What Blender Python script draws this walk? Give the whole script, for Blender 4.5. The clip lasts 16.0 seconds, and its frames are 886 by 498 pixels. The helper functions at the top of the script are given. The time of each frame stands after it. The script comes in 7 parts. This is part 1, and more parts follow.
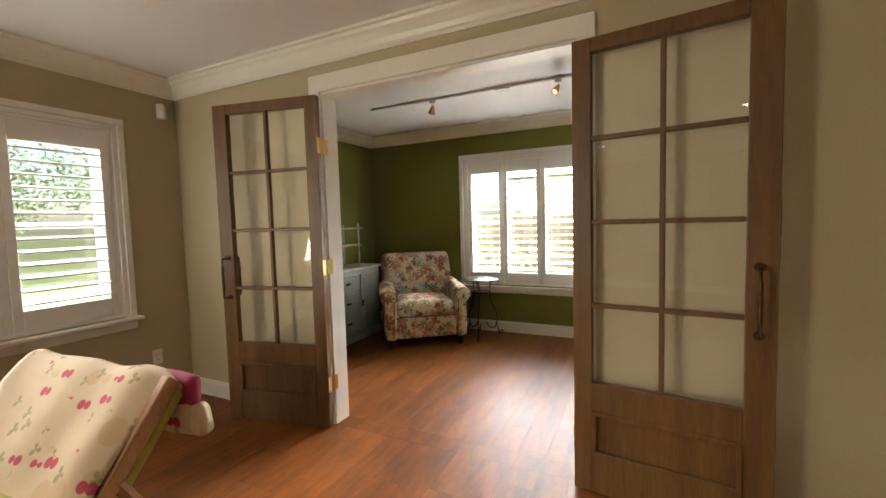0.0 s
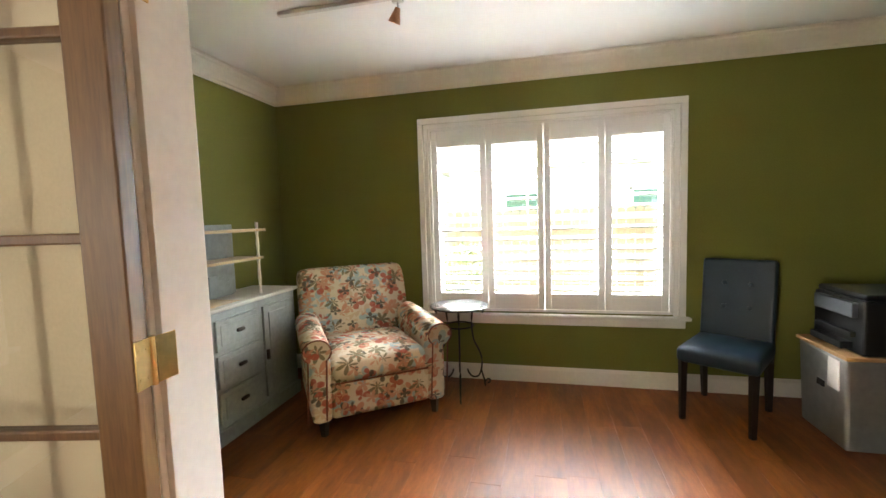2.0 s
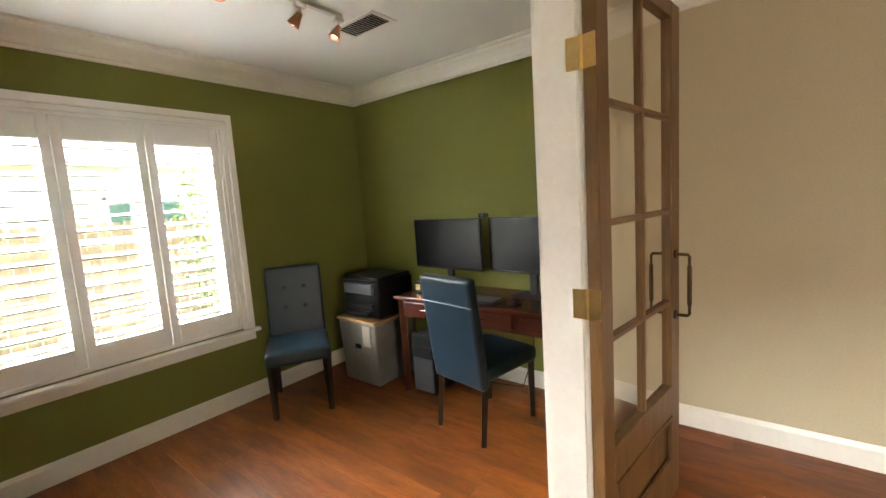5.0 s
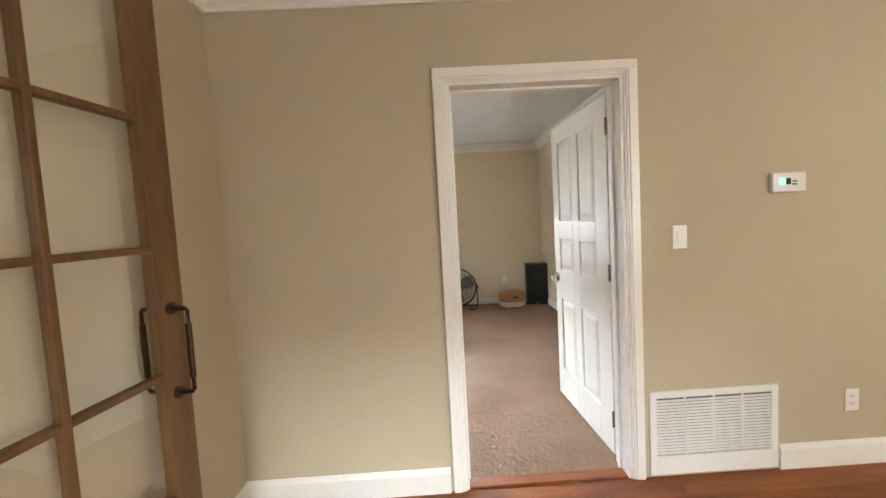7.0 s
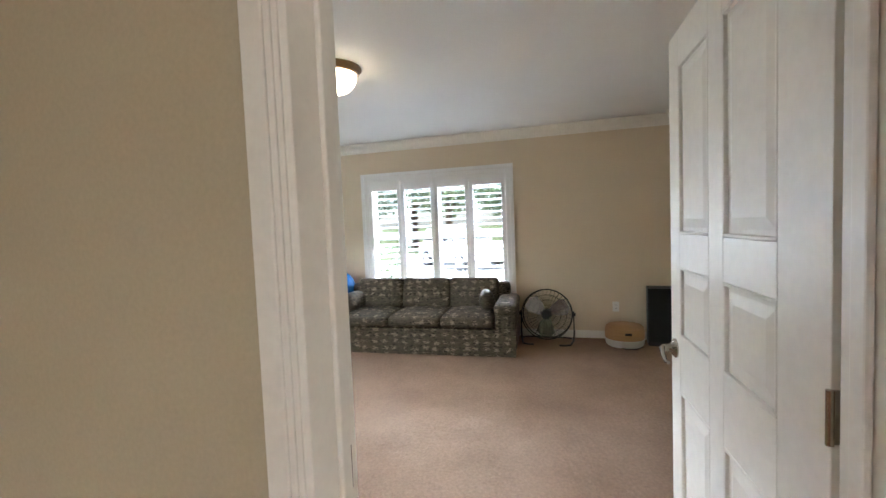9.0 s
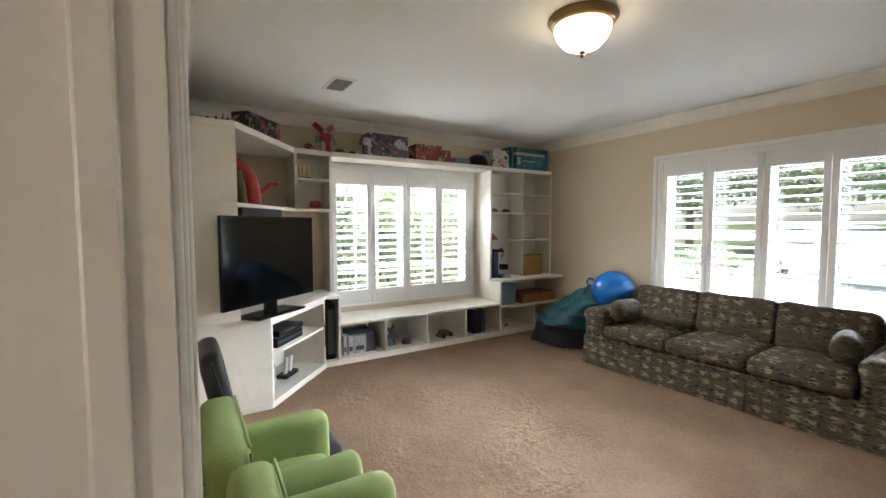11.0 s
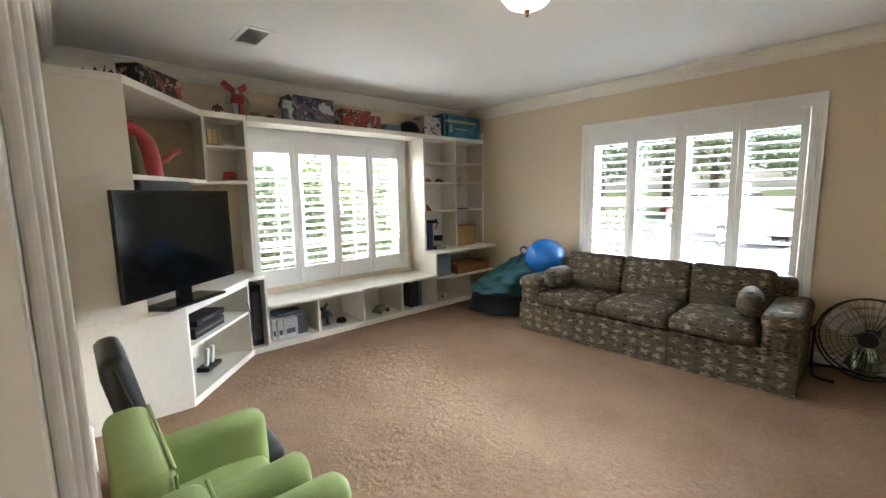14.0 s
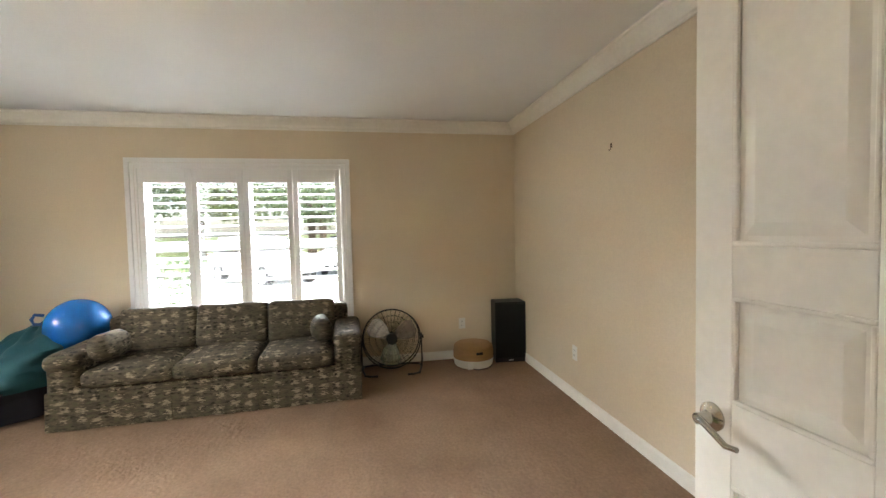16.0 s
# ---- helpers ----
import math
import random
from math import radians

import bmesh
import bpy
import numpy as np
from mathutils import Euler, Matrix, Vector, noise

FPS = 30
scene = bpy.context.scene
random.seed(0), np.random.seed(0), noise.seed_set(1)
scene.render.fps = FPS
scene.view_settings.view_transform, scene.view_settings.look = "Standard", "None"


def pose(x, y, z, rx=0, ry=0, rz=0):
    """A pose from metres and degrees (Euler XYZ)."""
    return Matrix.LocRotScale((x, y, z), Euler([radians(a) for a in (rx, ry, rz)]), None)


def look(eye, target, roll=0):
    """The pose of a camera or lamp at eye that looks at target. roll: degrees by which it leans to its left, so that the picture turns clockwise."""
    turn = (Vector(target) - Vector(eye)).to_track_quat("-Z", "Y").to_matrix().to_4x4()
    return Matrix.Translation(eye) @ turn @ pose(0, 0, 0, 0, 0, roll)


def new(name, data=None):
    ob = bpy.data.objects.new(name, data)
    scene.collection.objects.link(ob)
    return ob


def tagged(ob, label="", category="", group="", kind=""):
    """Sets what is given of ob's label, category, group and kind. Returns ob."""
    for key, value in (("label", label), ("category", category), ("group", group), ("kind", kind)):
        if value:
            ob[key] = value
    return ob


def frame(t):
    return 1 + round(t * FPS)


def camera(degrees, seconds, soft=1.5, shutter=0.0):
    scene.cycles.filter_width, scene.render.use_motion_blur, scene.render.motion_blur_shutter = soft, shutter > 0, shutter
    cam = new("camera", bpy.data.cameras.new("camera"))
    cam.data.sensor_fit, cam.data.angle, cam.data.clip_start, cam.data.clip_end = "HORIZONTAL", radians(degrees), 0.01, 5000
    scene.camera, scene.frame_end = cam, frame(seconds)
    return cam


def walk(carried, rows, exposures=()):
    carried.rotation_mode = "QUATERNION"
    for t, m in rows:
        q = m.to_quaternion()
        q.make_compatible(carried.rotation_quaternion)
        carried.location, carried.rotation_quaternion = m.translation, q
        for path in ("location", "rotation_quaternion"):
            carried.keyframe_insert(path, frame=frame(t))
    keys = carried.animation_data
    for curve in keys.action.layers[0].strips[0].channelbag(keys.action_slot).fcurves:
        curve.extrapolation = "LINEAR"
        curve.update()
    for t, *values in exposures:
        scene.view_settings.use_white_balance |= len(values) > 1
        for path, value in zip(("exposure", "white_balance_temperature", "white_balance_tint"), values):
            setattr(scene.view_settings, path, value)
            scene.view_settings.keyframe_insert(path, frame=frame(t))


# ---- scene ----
cam = camera(93.4, 16.0)
PATH = [
    (0, (0.828, 0.914, 1.374), (-0.045, 2.708, 1.242), -1.6),
    (0.5, (0.583, 1.343, 1.404), (-0.397, 3.078, 1.229), -4.8),
    (1, (0.29, 1.777, 1.414), (-0.848, 3.411, 1.224), -3.7),
    (1.5, (-0.066, 2.13, 1.393), (-0.785, 3.992, 1.259), -4.6),
    (2, (-0.283, 2.374, 1.37), (-0.747, 4.313, 1.218), -1.8),
    (2.5, (-0.531, 2.583, 1.367), (-0.237, 4.551, 1.169), -0.5),
    (3, (-0.819, 2.704, 1.436), (0.373, 4.297, 1.231), -1.3),
    (3.2, (-0.83, 2.608, 1.477), (0.451, 4.127, 1.25), -2.9),
    (5.5, (-0.829, 2.606, 1.443), (0.938, 3.519, 1.236), -3.2),
    (6, (-0.681, 2.455, 1.403), (1.279, 2.801, 1.200), -3.1),
    (6.5, (-0.414, 2.25, 1.413), (1.579, 2.3, 1.247), -3.5),
    (7, (-0.103, 2.083, 1.394), (1.891, 2.035, 1.251), -3.2),
    (7.5, (0.248, 1.932, 1.422), (2.243, 1.852, 1.294), -3.6),
    (8, (0.58, 1.697, 1.385), (2.564, 1.907, 1.243), -1.9),
    (8.5, (0.980, 1.605, 1.372), (2.951, 1.915, 1.235), -2.6),
    (9, (1.335, 1.536, 1.385), (3.254, 2.089, 1.278), -2.3),
    (9.5, (1.618, 1.461, 1.386), (3.332, 2.486, 1.270), -0.9),
    (10, (1.775, 1.420, 1.394), (3.274, 2.737, 1.261), 0.0),
    (10.2, (1.867, 1.427, 1.383), (3.277, 2.843, 1.283), -0.0),
    (12.3, (2.185, 1.507, 1.401), (2.91, 3.359, 1.189), -1.8),
    (12.5, (2.179, 1.539, 1.395), (2.936, 3.376, 1.167), -1.5),
    (13, (2.17, 1.556, 1.405), (3.034, 3.341, 1.144), -1.1),
    (13.5, (2.158, 1.575, 1.4), (3.205, 3.26, 1.142), -1.2),
    (14, (2.122, 1.63, 1.403), (3.446, 3.106, 1.14), -1.0),
    (14.5, (2.124, 1.84, 1.404), (3.841, 2.837, 1.157), -2.6),
    (15, (2.093, 1.893, 1.365), (4.063, 2.156, 1.142), -3.0),
    (15.5, (2.103, 1.942, 1.374), (4.088, 1.731, 1.256), -1.2),
    (16, (2.133, 1.964, 1.375), (4.098, 1.599, 1.29), -1.3),
]
walk(cam, [(t, look(eye, target, roll)) for t, eye, target, roll in PATH], [
    (0.0, 1.34, 7000, 10), (0.5, 1.38, 6800, 10), (1.5, 1.68, 6700, 10), (2.5, 2.2, 6600, 10), (3.0, 1.98, 6600, 10), (5.5, 1.75, 7100, 10), (6.0, 1.95, 7400, 10), (6.5, 1.9, 6800, 10), (7.0, 1.88, 6200, 10), (8.0, 1.95, 5700, 10),
    (8.5, 1.85, 5500, 10), (9.0, 1.53, 5900, 10), (9.5, 1.47, 6300, 10), (10.0, 1.38, 6300, 10), (12.5, 1.24, 6500, 10), (14.0, 1.4, 6400, 10), (15.0, 1.5, 6500, 10), (16.0, 1.55, 6800, 10)])

# ---- world, sun, exposure ----
world = bpy.data.worlds.new("world")
scene.world = world
world.use_nodes = True
wn = world.node_tree.nodes
sky = wn.new("ShaderNodeTexSky")
sky.sky_type = "NISHITA"
sky.sun_disc = False
sky.sun_elevation, sky.sun_rotation = radians(58), radians(200)
sky.altitude, sky.dust_density = 50, 2.0
world.node_tree.links.new(sky.outputs[0], wn["Background"].inputs[0])
wn["Background"].inputs[1].default_value = 0.12
sun = new("sun", bpy.data.lights.new("sun", "SUN"))
sun.data.energy, sun.data.angle, sun.data.color = 2.4, radians(0.6), (1.0, 0.95, 0.87)
sun.matrix_world = look((-6, -16, 28), (0, 0, 0))


def area_light(name, eye, target, w, h, watts, color=(0.93, 0.97, 1.0)):
    lamp = new(name, bpy.data.lights.new(name, "AREA"))
    lamp.data.shape, lamp.data.size, lamp.data.size_y = "RECTANGLE", w, h
    lamp.data.energy, lamp.data.color = watts, color
    lamp.matrix_world = look(eye, target)
    return lamp


# area lamps added outside the windows to strengthen the sky's light
area_light("office_sky_light", (-1.5, 14.0, 7.2), (-0.27, 5.7, 1.3), 24.0, 7.5, 16000)
area_light("playroom_front_sky_light", (17.0, 3.1, 4.9), (6.4, 3.1, 1.3), 17.0, 1.3, 7800, (0.82, 0.91, 1.0))
area_light("playroom_seat_sky_light", (4.36, 13.0, 4.5), (4.36, 5.8, 1.2), 9.0, 1.3, 1350, (0.82, 0.92, 1.0))
area_light("dining_sky_light", (-12.5, 2.0, 5.9), (-2.5, 2.0, 1.4), 5.0, 3.4, 2500)
# unseen fill lamp added inside the dining room's west wall; no window here
area_light("dining_fill_light", (-2.58, -1.1, 1.5), (1.9, 0.7, 2.7), 1.2, 1.4, 46, (1.0, 0.94, 0.82))
for x in (-1.2, 0.9):
    for y in (-0.6, -2.1):
        spot = new("downlight", bpy.data.lights.new("downlight", "AREA"))
        spot.data.shape, spot.data.size, spot.data.energy, spot.data.color = "DISK", 0.12, 1.0, (1.0, 0.92, 0.80)
        spot.matrix_world = look((x, y, 2.535), (x, y + 0.01, 0))


# ---- materials ----
def node(nt, kind, **inputs):
    n = nt.nodes.new(kind)
    for key, value in inputs.items():
        n.inputs[key.replace("_", " ")].default_value = value
    return n


def mat(name, color, rough=0.5, metal=0.0, vary=0.12, fine=60.0, coarse=2.5, bump=0.05, spec=0.5, rand=0.0, coat=0.0, second=None, stretch=(1, 1, 1), bump_scale=None, depth=0.002, bump_detail=3.0, bump_rough=0.5):
    """A paint, cloth, wood or metal with grain and stains at two scales; second: the colour of the blotches; rand: spread from piece to piece."""
    m = bpy.data.materials.new(name)
    m.use_nodes = True
    nt = m.node_tree
    b = nt.nodes["Principled BSDF"]
    b.inputs["Roughness"].default_value = rough
    b.inputs["Metallic"].default_value = metal
    b.inputs["Specular IOR Level"].default_value = spec
    b.inputs["Coat Weight"].default_value = coat
    co = nt.nodes.new("ShaderNodeTexCoord")
    mp = nt.nodes.new("ShaderNodeMapping")
    mp.inputs["Scale"].default_value = stretch
    nt.links.new(co.outputs["Object"], mp.inputs[0])
    a = node(nt, "ShaderNodeTexNoise", Scale=coarse, Detail=4.0, Roughness=0.6)
    c = node(nt, "ShaderNodeTexNoise", Scale=fine, Detail=3.0, Roughness=0.6)
    for n in (a, c):
        nt.links.new(mp.outputs[0], n.inputs["Vector"])
    mix = nt.nodes.new("ShaderNodeMix")
    mix.data_type = "RGBA"
    col = (*color, 1.0)
    sec = (*second, 1.0) if second else tuple(max(0.0, v * (1 - vary)) for v in color) + (1.0,)
    mix.inputs[6].default_value, mix.inputs[7].default_value = col, sec
    ramp = node(nt, "ShaderNodeMapRange", From_Min=0.35, From_Max=0.68)
    nt.links.new(a.outputs[0], ramp.inputs[0])
    nt.links.new(ramp.outputs[0], mix.inputs[0])
    hsv = nt.nodes.new("ShaderNodeHueSaturation")
    val = node(nt, "ShaderNodeMapRange", From_Min=0.3, From_Max=0.7, To_Min=1 - vary, To_Max=1 + vary)
    nt.links.new(c.outputs[0], val.inputs[0])
    out = val.outputs[0]
    if rand:
        info = nt.nodes.new("ShaderNodeObjectInfo")
        r = node(nt, "ShaderNodeMapRange", To_Min=1 - rand, To_Max=1 + rand)
        nt.links.new(info.outputs["Random"], r.inputs[0])
        off = nt.nodes.new("ShaderNodeVectorMath")
        off.operation = "SCALE"
        off.inputs[0].default_value = (17.0, 31.0, 9.0)
        nt.links.new(info.outputs["Random"], off.inputs["Scale"])
        nt.links.new(off.outputs[0], mp.inputs["Location"])
        mul = nt.nodes.new("ShaderNodeMath")
        mul.operation = "MULTIPLY"
        nt.links.new(out, mul.inputs[0])
        nt.links.new(r.outputs[0], mul.inputs[1])
        out = mul.outputs[0]
    nt.links.new(mix.outputs[2], hsv.inputs["Color"])
    nt.links.new(out, hsv.inputs["Value"])
    nt.links.new(hsv.outputs[0], b.inputs["Base Color"])
    if bump:
        bp = node(nt, "ShaderNodeBump", Strength=bump, Distance=depth)
        src = c
        if bump_scale:
            src = node(nt, "ShaderNodeTexNoise", Scale=bump_scale, Detail=bump_detail, Roughness=bump_rough)
            nt.links.new(mp.outputs[0], src.inputs["Vector"])
        nt.links.new(src.outputs[0], bp.inputs["Height"])
        nt.links.new(bp.outputs[0], b.inputs["Normal"])
    return m


def pattern(name, ground, blobs, rough=0.9, scale=14.0, bump=0.3, warp=0.35):
    """Printed cloth: petals and leaves of several colours on a ground colour."""
    m = mat(name, ground, rough, vary=0.06, fine=400, coarse=6, bump=bump, spec=0.2)
    nt = m.node_tree
    b = nt.nodes["Principled BSDF"]
    last = b.inputs["Base Color"].links[0].from_socket
    co = nt.nodes.new("ShaderNodeTexCoord")
    for i, (color, size, cut, shift) in enumerate(blobs):
        mp = nt.nodes.new("ShaderNodeMapping")
        mp.inputs["Location"].default_value = (shift, shift * 1.7, shift * 0.6)
        nt.links.new(co.outputs["Object"], mp.inputs[0])
        wob = node(nt, "ShaderNodeTexNoise", Scale=size * 1.6, Detail=2.0)
        nt.links.new(mp.outputs[0], wob.inputs["Vector"])
        add = nt.nodes.new("ShaderNodeMix")
        add.data_type = "VECTOR"
        add.inputs[0].default_value = warp * 0.35
        nt.links.new(mp.outputs[0], add.inputs[4])
        nt.links.new(wob.outputs["Color"], add.inputs[5])
        v = node(nt, "ShaderNodeTexVoronoi", Scale=size, Randomness=1.0)
        nt.links.new(add.outputs[1], v.inputs["Vector"])
        r = node(nt, "ShaderNodeMapRange", From_Min=cut, From_Max=cut + 0.03, To_Min=1.0, To_Max=0.0)
        nt.links.new(v.outputs["Distance"], r.inputs[0])
        mix = nt.nodes.new("ShaderNodeMix")
        mix.data_type = "RGBA"
        mix.inputs[7].default_value = (*color, 1)
        nt.links.new(last, mix.inputs[6])
        nt.links.new(r.outputs[0], mix.inputs[0])
        last = mix.outputs[2]
    nt.links.new(last, b.inputs["Base Color"])
    return m


def glow(name, color, strength):
    m = bpy.data.materials.new(name)
    m.use_nodes = True
    b = m.node_tree.nodes["Principled BSDF"]
    b.inputs["Base Color"].default_value = (*color, 1)
    b.inputs["Emission Color"].default_value = (*color, 1)
    b.inputs["Emission Strength"].default_value = strength
    return m


def glassy(name, color=(1, 1, 1), rough=0.0, ior=1.45):
    m = bpy.data.materials.new(name)
    m.use_nodes = True
    b = m.node_tree.nodes["Principled BSDF"]
    b.inputs["Base Color"].default_value = (*color, 1)
    b.inputs["Transmission Weight"].default_value = 1.0
    b.inputs["Roughness"].default_value = rough
    b.inputs["IOR"].default_value = ior
    return m


TAN = mat("tan_wall_paint", (0.47, 0.40, 0.272), 0.7, vary=0.04, fine=90, coarse=1.2, bump=0.12, bump_scale=180, spec=0.25)
GREEN = mat("olive_wall_paint", (0.18, 0.182, 0.042), 0.7, vary=0.05, fine=90, coarse=1.2, bump=0.12, bump_scale=180, spec=0.25)
CREAM = mat("cream_wall_paint", (0.66, 0.55, 0.40), 0.7, vary=0.04, fine=90, coarse=1.2, bump=0.12, bump_scale=180, spec=0.25)
CEIL = mat("ceiling_paint", (0.78, 0.77, 0.75), 0.8, vary=0.03, fine=120, coarse=1.5, bump=0.2, bump_scale=220)
WHITE = mat("white_trim_paint", (0.78, 0.75, 0.68), 0.35, vary=0.03, fine=40, coarse=3, bump=0.05)
SHUTTER = mat("white_shutter_paint", (0.80, 0.79, 0.77), 0.4, vary=0.02, fine=40, coarse=3, bump=0.03)
DOORWHITE = mat("door_white_paint", (0.80, 0.77, 0.70), 0.32, vary=0.03, fine=30, coarse=3, bump=0.05)
SHELFWHITE = mat("shelf_white_paint", (0.78, 0.74, 0.66), 0.45, vary=0.03, fine=30, coarse=3, bump=0.05)
PINE = mat("stained_door_wood", (0.155, 0.078, 0.023), 0.42, vary=0.18, fine=22, coarse=3, bump=0.12, second=(0.10, 0.045, 0.015), stretch=(6, 6, 0.5))
FLOORWOOD = mat("cherry_floor_wood", (0.265, 0.080, 0.0150), 0.44, vary=0.14, fine=18, coarse=2.2, bump=0.03, second=(0.135, 0.037, 0.008), stretch=(4.5, 0.9, 1), rand=0.16, spec=0.33)
SUBFLOOR = mat("dark_joint", (0.10, 0.032, 0.012), 0.7)
CARPET = mat("beige_pile_carpet", (0.295, 0.195, 0.13), 0.95, vary=0.12, fine=55, coarse=1.6, bump=0.0, second=(0.225, 0.143, 0.092), spec=0.1)


def trodden_pile(m):
    """Fine pile all over, and dents of feet and wheels in patches."""
    nt = m.node_tree
    co = nt.nodes.new("ShaderNodeTexCoord")
    pile = node(nt, "ShaderNodeTexNoise", Scale=150.0, Detail=2.0)
    tuft = node(nt, "ShaderNodeTexNoise", Scale=48.0, Detail=3.0, Roughness=0.6)
    dent = node(nt, "ShaderNodeTexNoise", Scale=15.0, Detail=6.0, Roughness=0.68)
    where = node(nt, "ShaderNodeTexNoise", Scale=0.9, Detail=3.0)
    for n in (pile, tuft, dent, where):
        nt.links.new(co.outputs["Object"], n.inputs["Vector"])
    cut = node(nt, "ShaderNodeMapRange", From_Min=0.40, From_Max=0.74)
    nt.links.new(dent.outputs[0], cut.inputs[0])
    mask = node(nt, "ShaderNodeMapRange", From_Min=0.40, From_Max=0.62, To_Min=0.12, To_Max=1.0)
    nt.links.new(where.outputs[0], mask.inputs[0])
    mul = nt.nodes.new("ShaderNodeMath")
    mul.operation = "MULTIPLY"
    nt.links.new(cut.outputs[0], mul.inputs[0])
    nt.links.new(mask.outputs[0], mul.inputs[1])
    last = None
    for src, strength, depth in ((mul.outputs[0], 0.62, 0.018), (tuft.outputs[0], 0.5, 0.008), (pile.outputs[0], 0.5, 0.002)):
        bp = node(nt, "ShaderNodeBump", Strength=strength, Distance=depth)
        nt.links.new(src, bp.inputs["Height"])
        if last:
            nt.links.new(last, bp.inputs["Normal"])
        last = bp.outputs[0]
    nt.links.new(last, nt.nodes["Principled BSDF"].inputs["Normal"])


trodden_pile(CARPET)
GLASS = glassy("window_glass")
BRASS = mat("brass", (0.78, 0.55, 0.22), 0.28, metal=1.0, vary=0.08, fine=50, coarse=8)
NICKEL = mat("satin_nickel", (0.40, 0.37, 0.33), 0.2, metal=1.0, vary=0.05, fine=80, coarse=8)
BLACKIRON = mat("dark_wrought_iron", (0.03, 0.028, 0.027), 0.5, metal=0.6, vary=0.2, fine=80, coarse=10, bump=0.2)
BLACK = mat("black_plastic", (0.010, 0.010, 0.011), 0.45, vary=0.15, fine=120, coarse=8, spec=0.32)
GREYPL = mat("grey_plastic", (0.09, 0.10, 0.11), 0.4, vary=0.1, fine=120, coarse=8)
WHITEPL = mat("white_plastic", (0.75, 0.73, 0.68), 0.4, vary=0.03, fine=80, coarse=8)


# ---- mesh helpers ----
def box(bm, x0, y0, z0, x1, y1, z1, m=None):
    vs = [bm.verts.new(v) for v in ((x0, y0, z0), (x1, y0, z0), (x1, y1, z0), (x0, y1, z0), (x0, y0, z1), (x1, y0, z1), (x1, y1, z1), (x0, y1, z1))]
    for q in ((0, 3, 2, 1), (4, 5, 6, 7), (0, 1, 5, 4), (1, 2, 6, 5), (2, 3, 7, 6), (3, 0, 4, 7)):
        bm.faces.new([vs[i] for i in q])
    if m is not None:
        bmesh.ops.transform(bm, matrix=m, verts=vs)
    return vs


def tube(bm, pts, r, seg=10, r2=None, caps=True):
    """A round bar along the points; r2: the radius at its end."""
    pts = [Vector(p) for p in pts]
    rings = []
    up = Vector((0, 0, 1))
    n = len(pts)
    for i, p in enumerate(pts):
        d = (pts[min(i + 1, n - 1)] - pts[max(i - 1, 0)]).normalized()
        side = d.cross(up)
        if side.length < 1e-3:
            side = d.cross(Vector((1, 0, 0)))
        side.normalize()
        upv = side.cross(d).normalized()
        rad = r if r2 is None else r + (r2 - r) * i / (n - 1)
        rings.append([bm.verts.new(p + (side * math.cos(a) + upv * math.sin(a)) * rad) for a in (2 * math.pi * k / seg for k in range(seg))])
    for a, b in zip(rings, rings[1:]):
        for k in range(seg):
            bm.faces.new((a[k], a[(k + 1) % seg], b[(k + 1) % seg], b[k]))
    if caps:
        bm.faces.new(rings[0][::-1])
        bm.faces.new(rings[-1])
    return bm


def lathe(bm, profile, seg=28, m=None):
    """A turned shape from (radius, height) pairs about z."""
    rings, made = [], []
    for r, z in profile:
        if r < 1e-5:
            ring = [bm.verts.new((0, 0, z))]
        else:
            ring = [bm.verts.new((r * math.cos(2 * math.pi * k / seg), r * math.sin(2 * math.pi * k / seg), z)) for k in range(seg)]
        rings.append(ring)
        made += ring
    for a, b in zip(rings, rings[1:]):
        for k in range(seg):
            q = [a[k % len(a)], a[(k + 1) % len(a)], b[(k + 1) % len(b)], b[k % len(b)]]
            q = list(dict.fromkeys(q))
            if len(q) > 2:
                bm.faces.new(q)
    for ring, flip in ((rings[0], True), (rings[-1], False)):
        if len(ring) > 2:
            bm.faces.new(ring[::-1] if flip else ring)
    if m is not None:
        bmesh.ops.transform(bm, matrix=m, verts=made)
    return made


def prism(bm, poly, z0, z1, m=None):
    """An upright prism over a plan polygon."""
    lo = [bm.verts.new((x, y, z0)) for x, y in poly]
    hi = [bm.verts.new((x, y, z1)) for x, y in poly]
    bm.faces.new(lo[::-1])
    bm.faces.new(hi)
    for i in range(len(poly)):
        j = (i + 1) % len(poly)
        bm.faces.new((lo[i], lo[j], hi[j], hi[i]))
    if m is not None:
        bmesh.ops.transform(bm, matrix=m, verts=lo + hi)
    return lo + hi


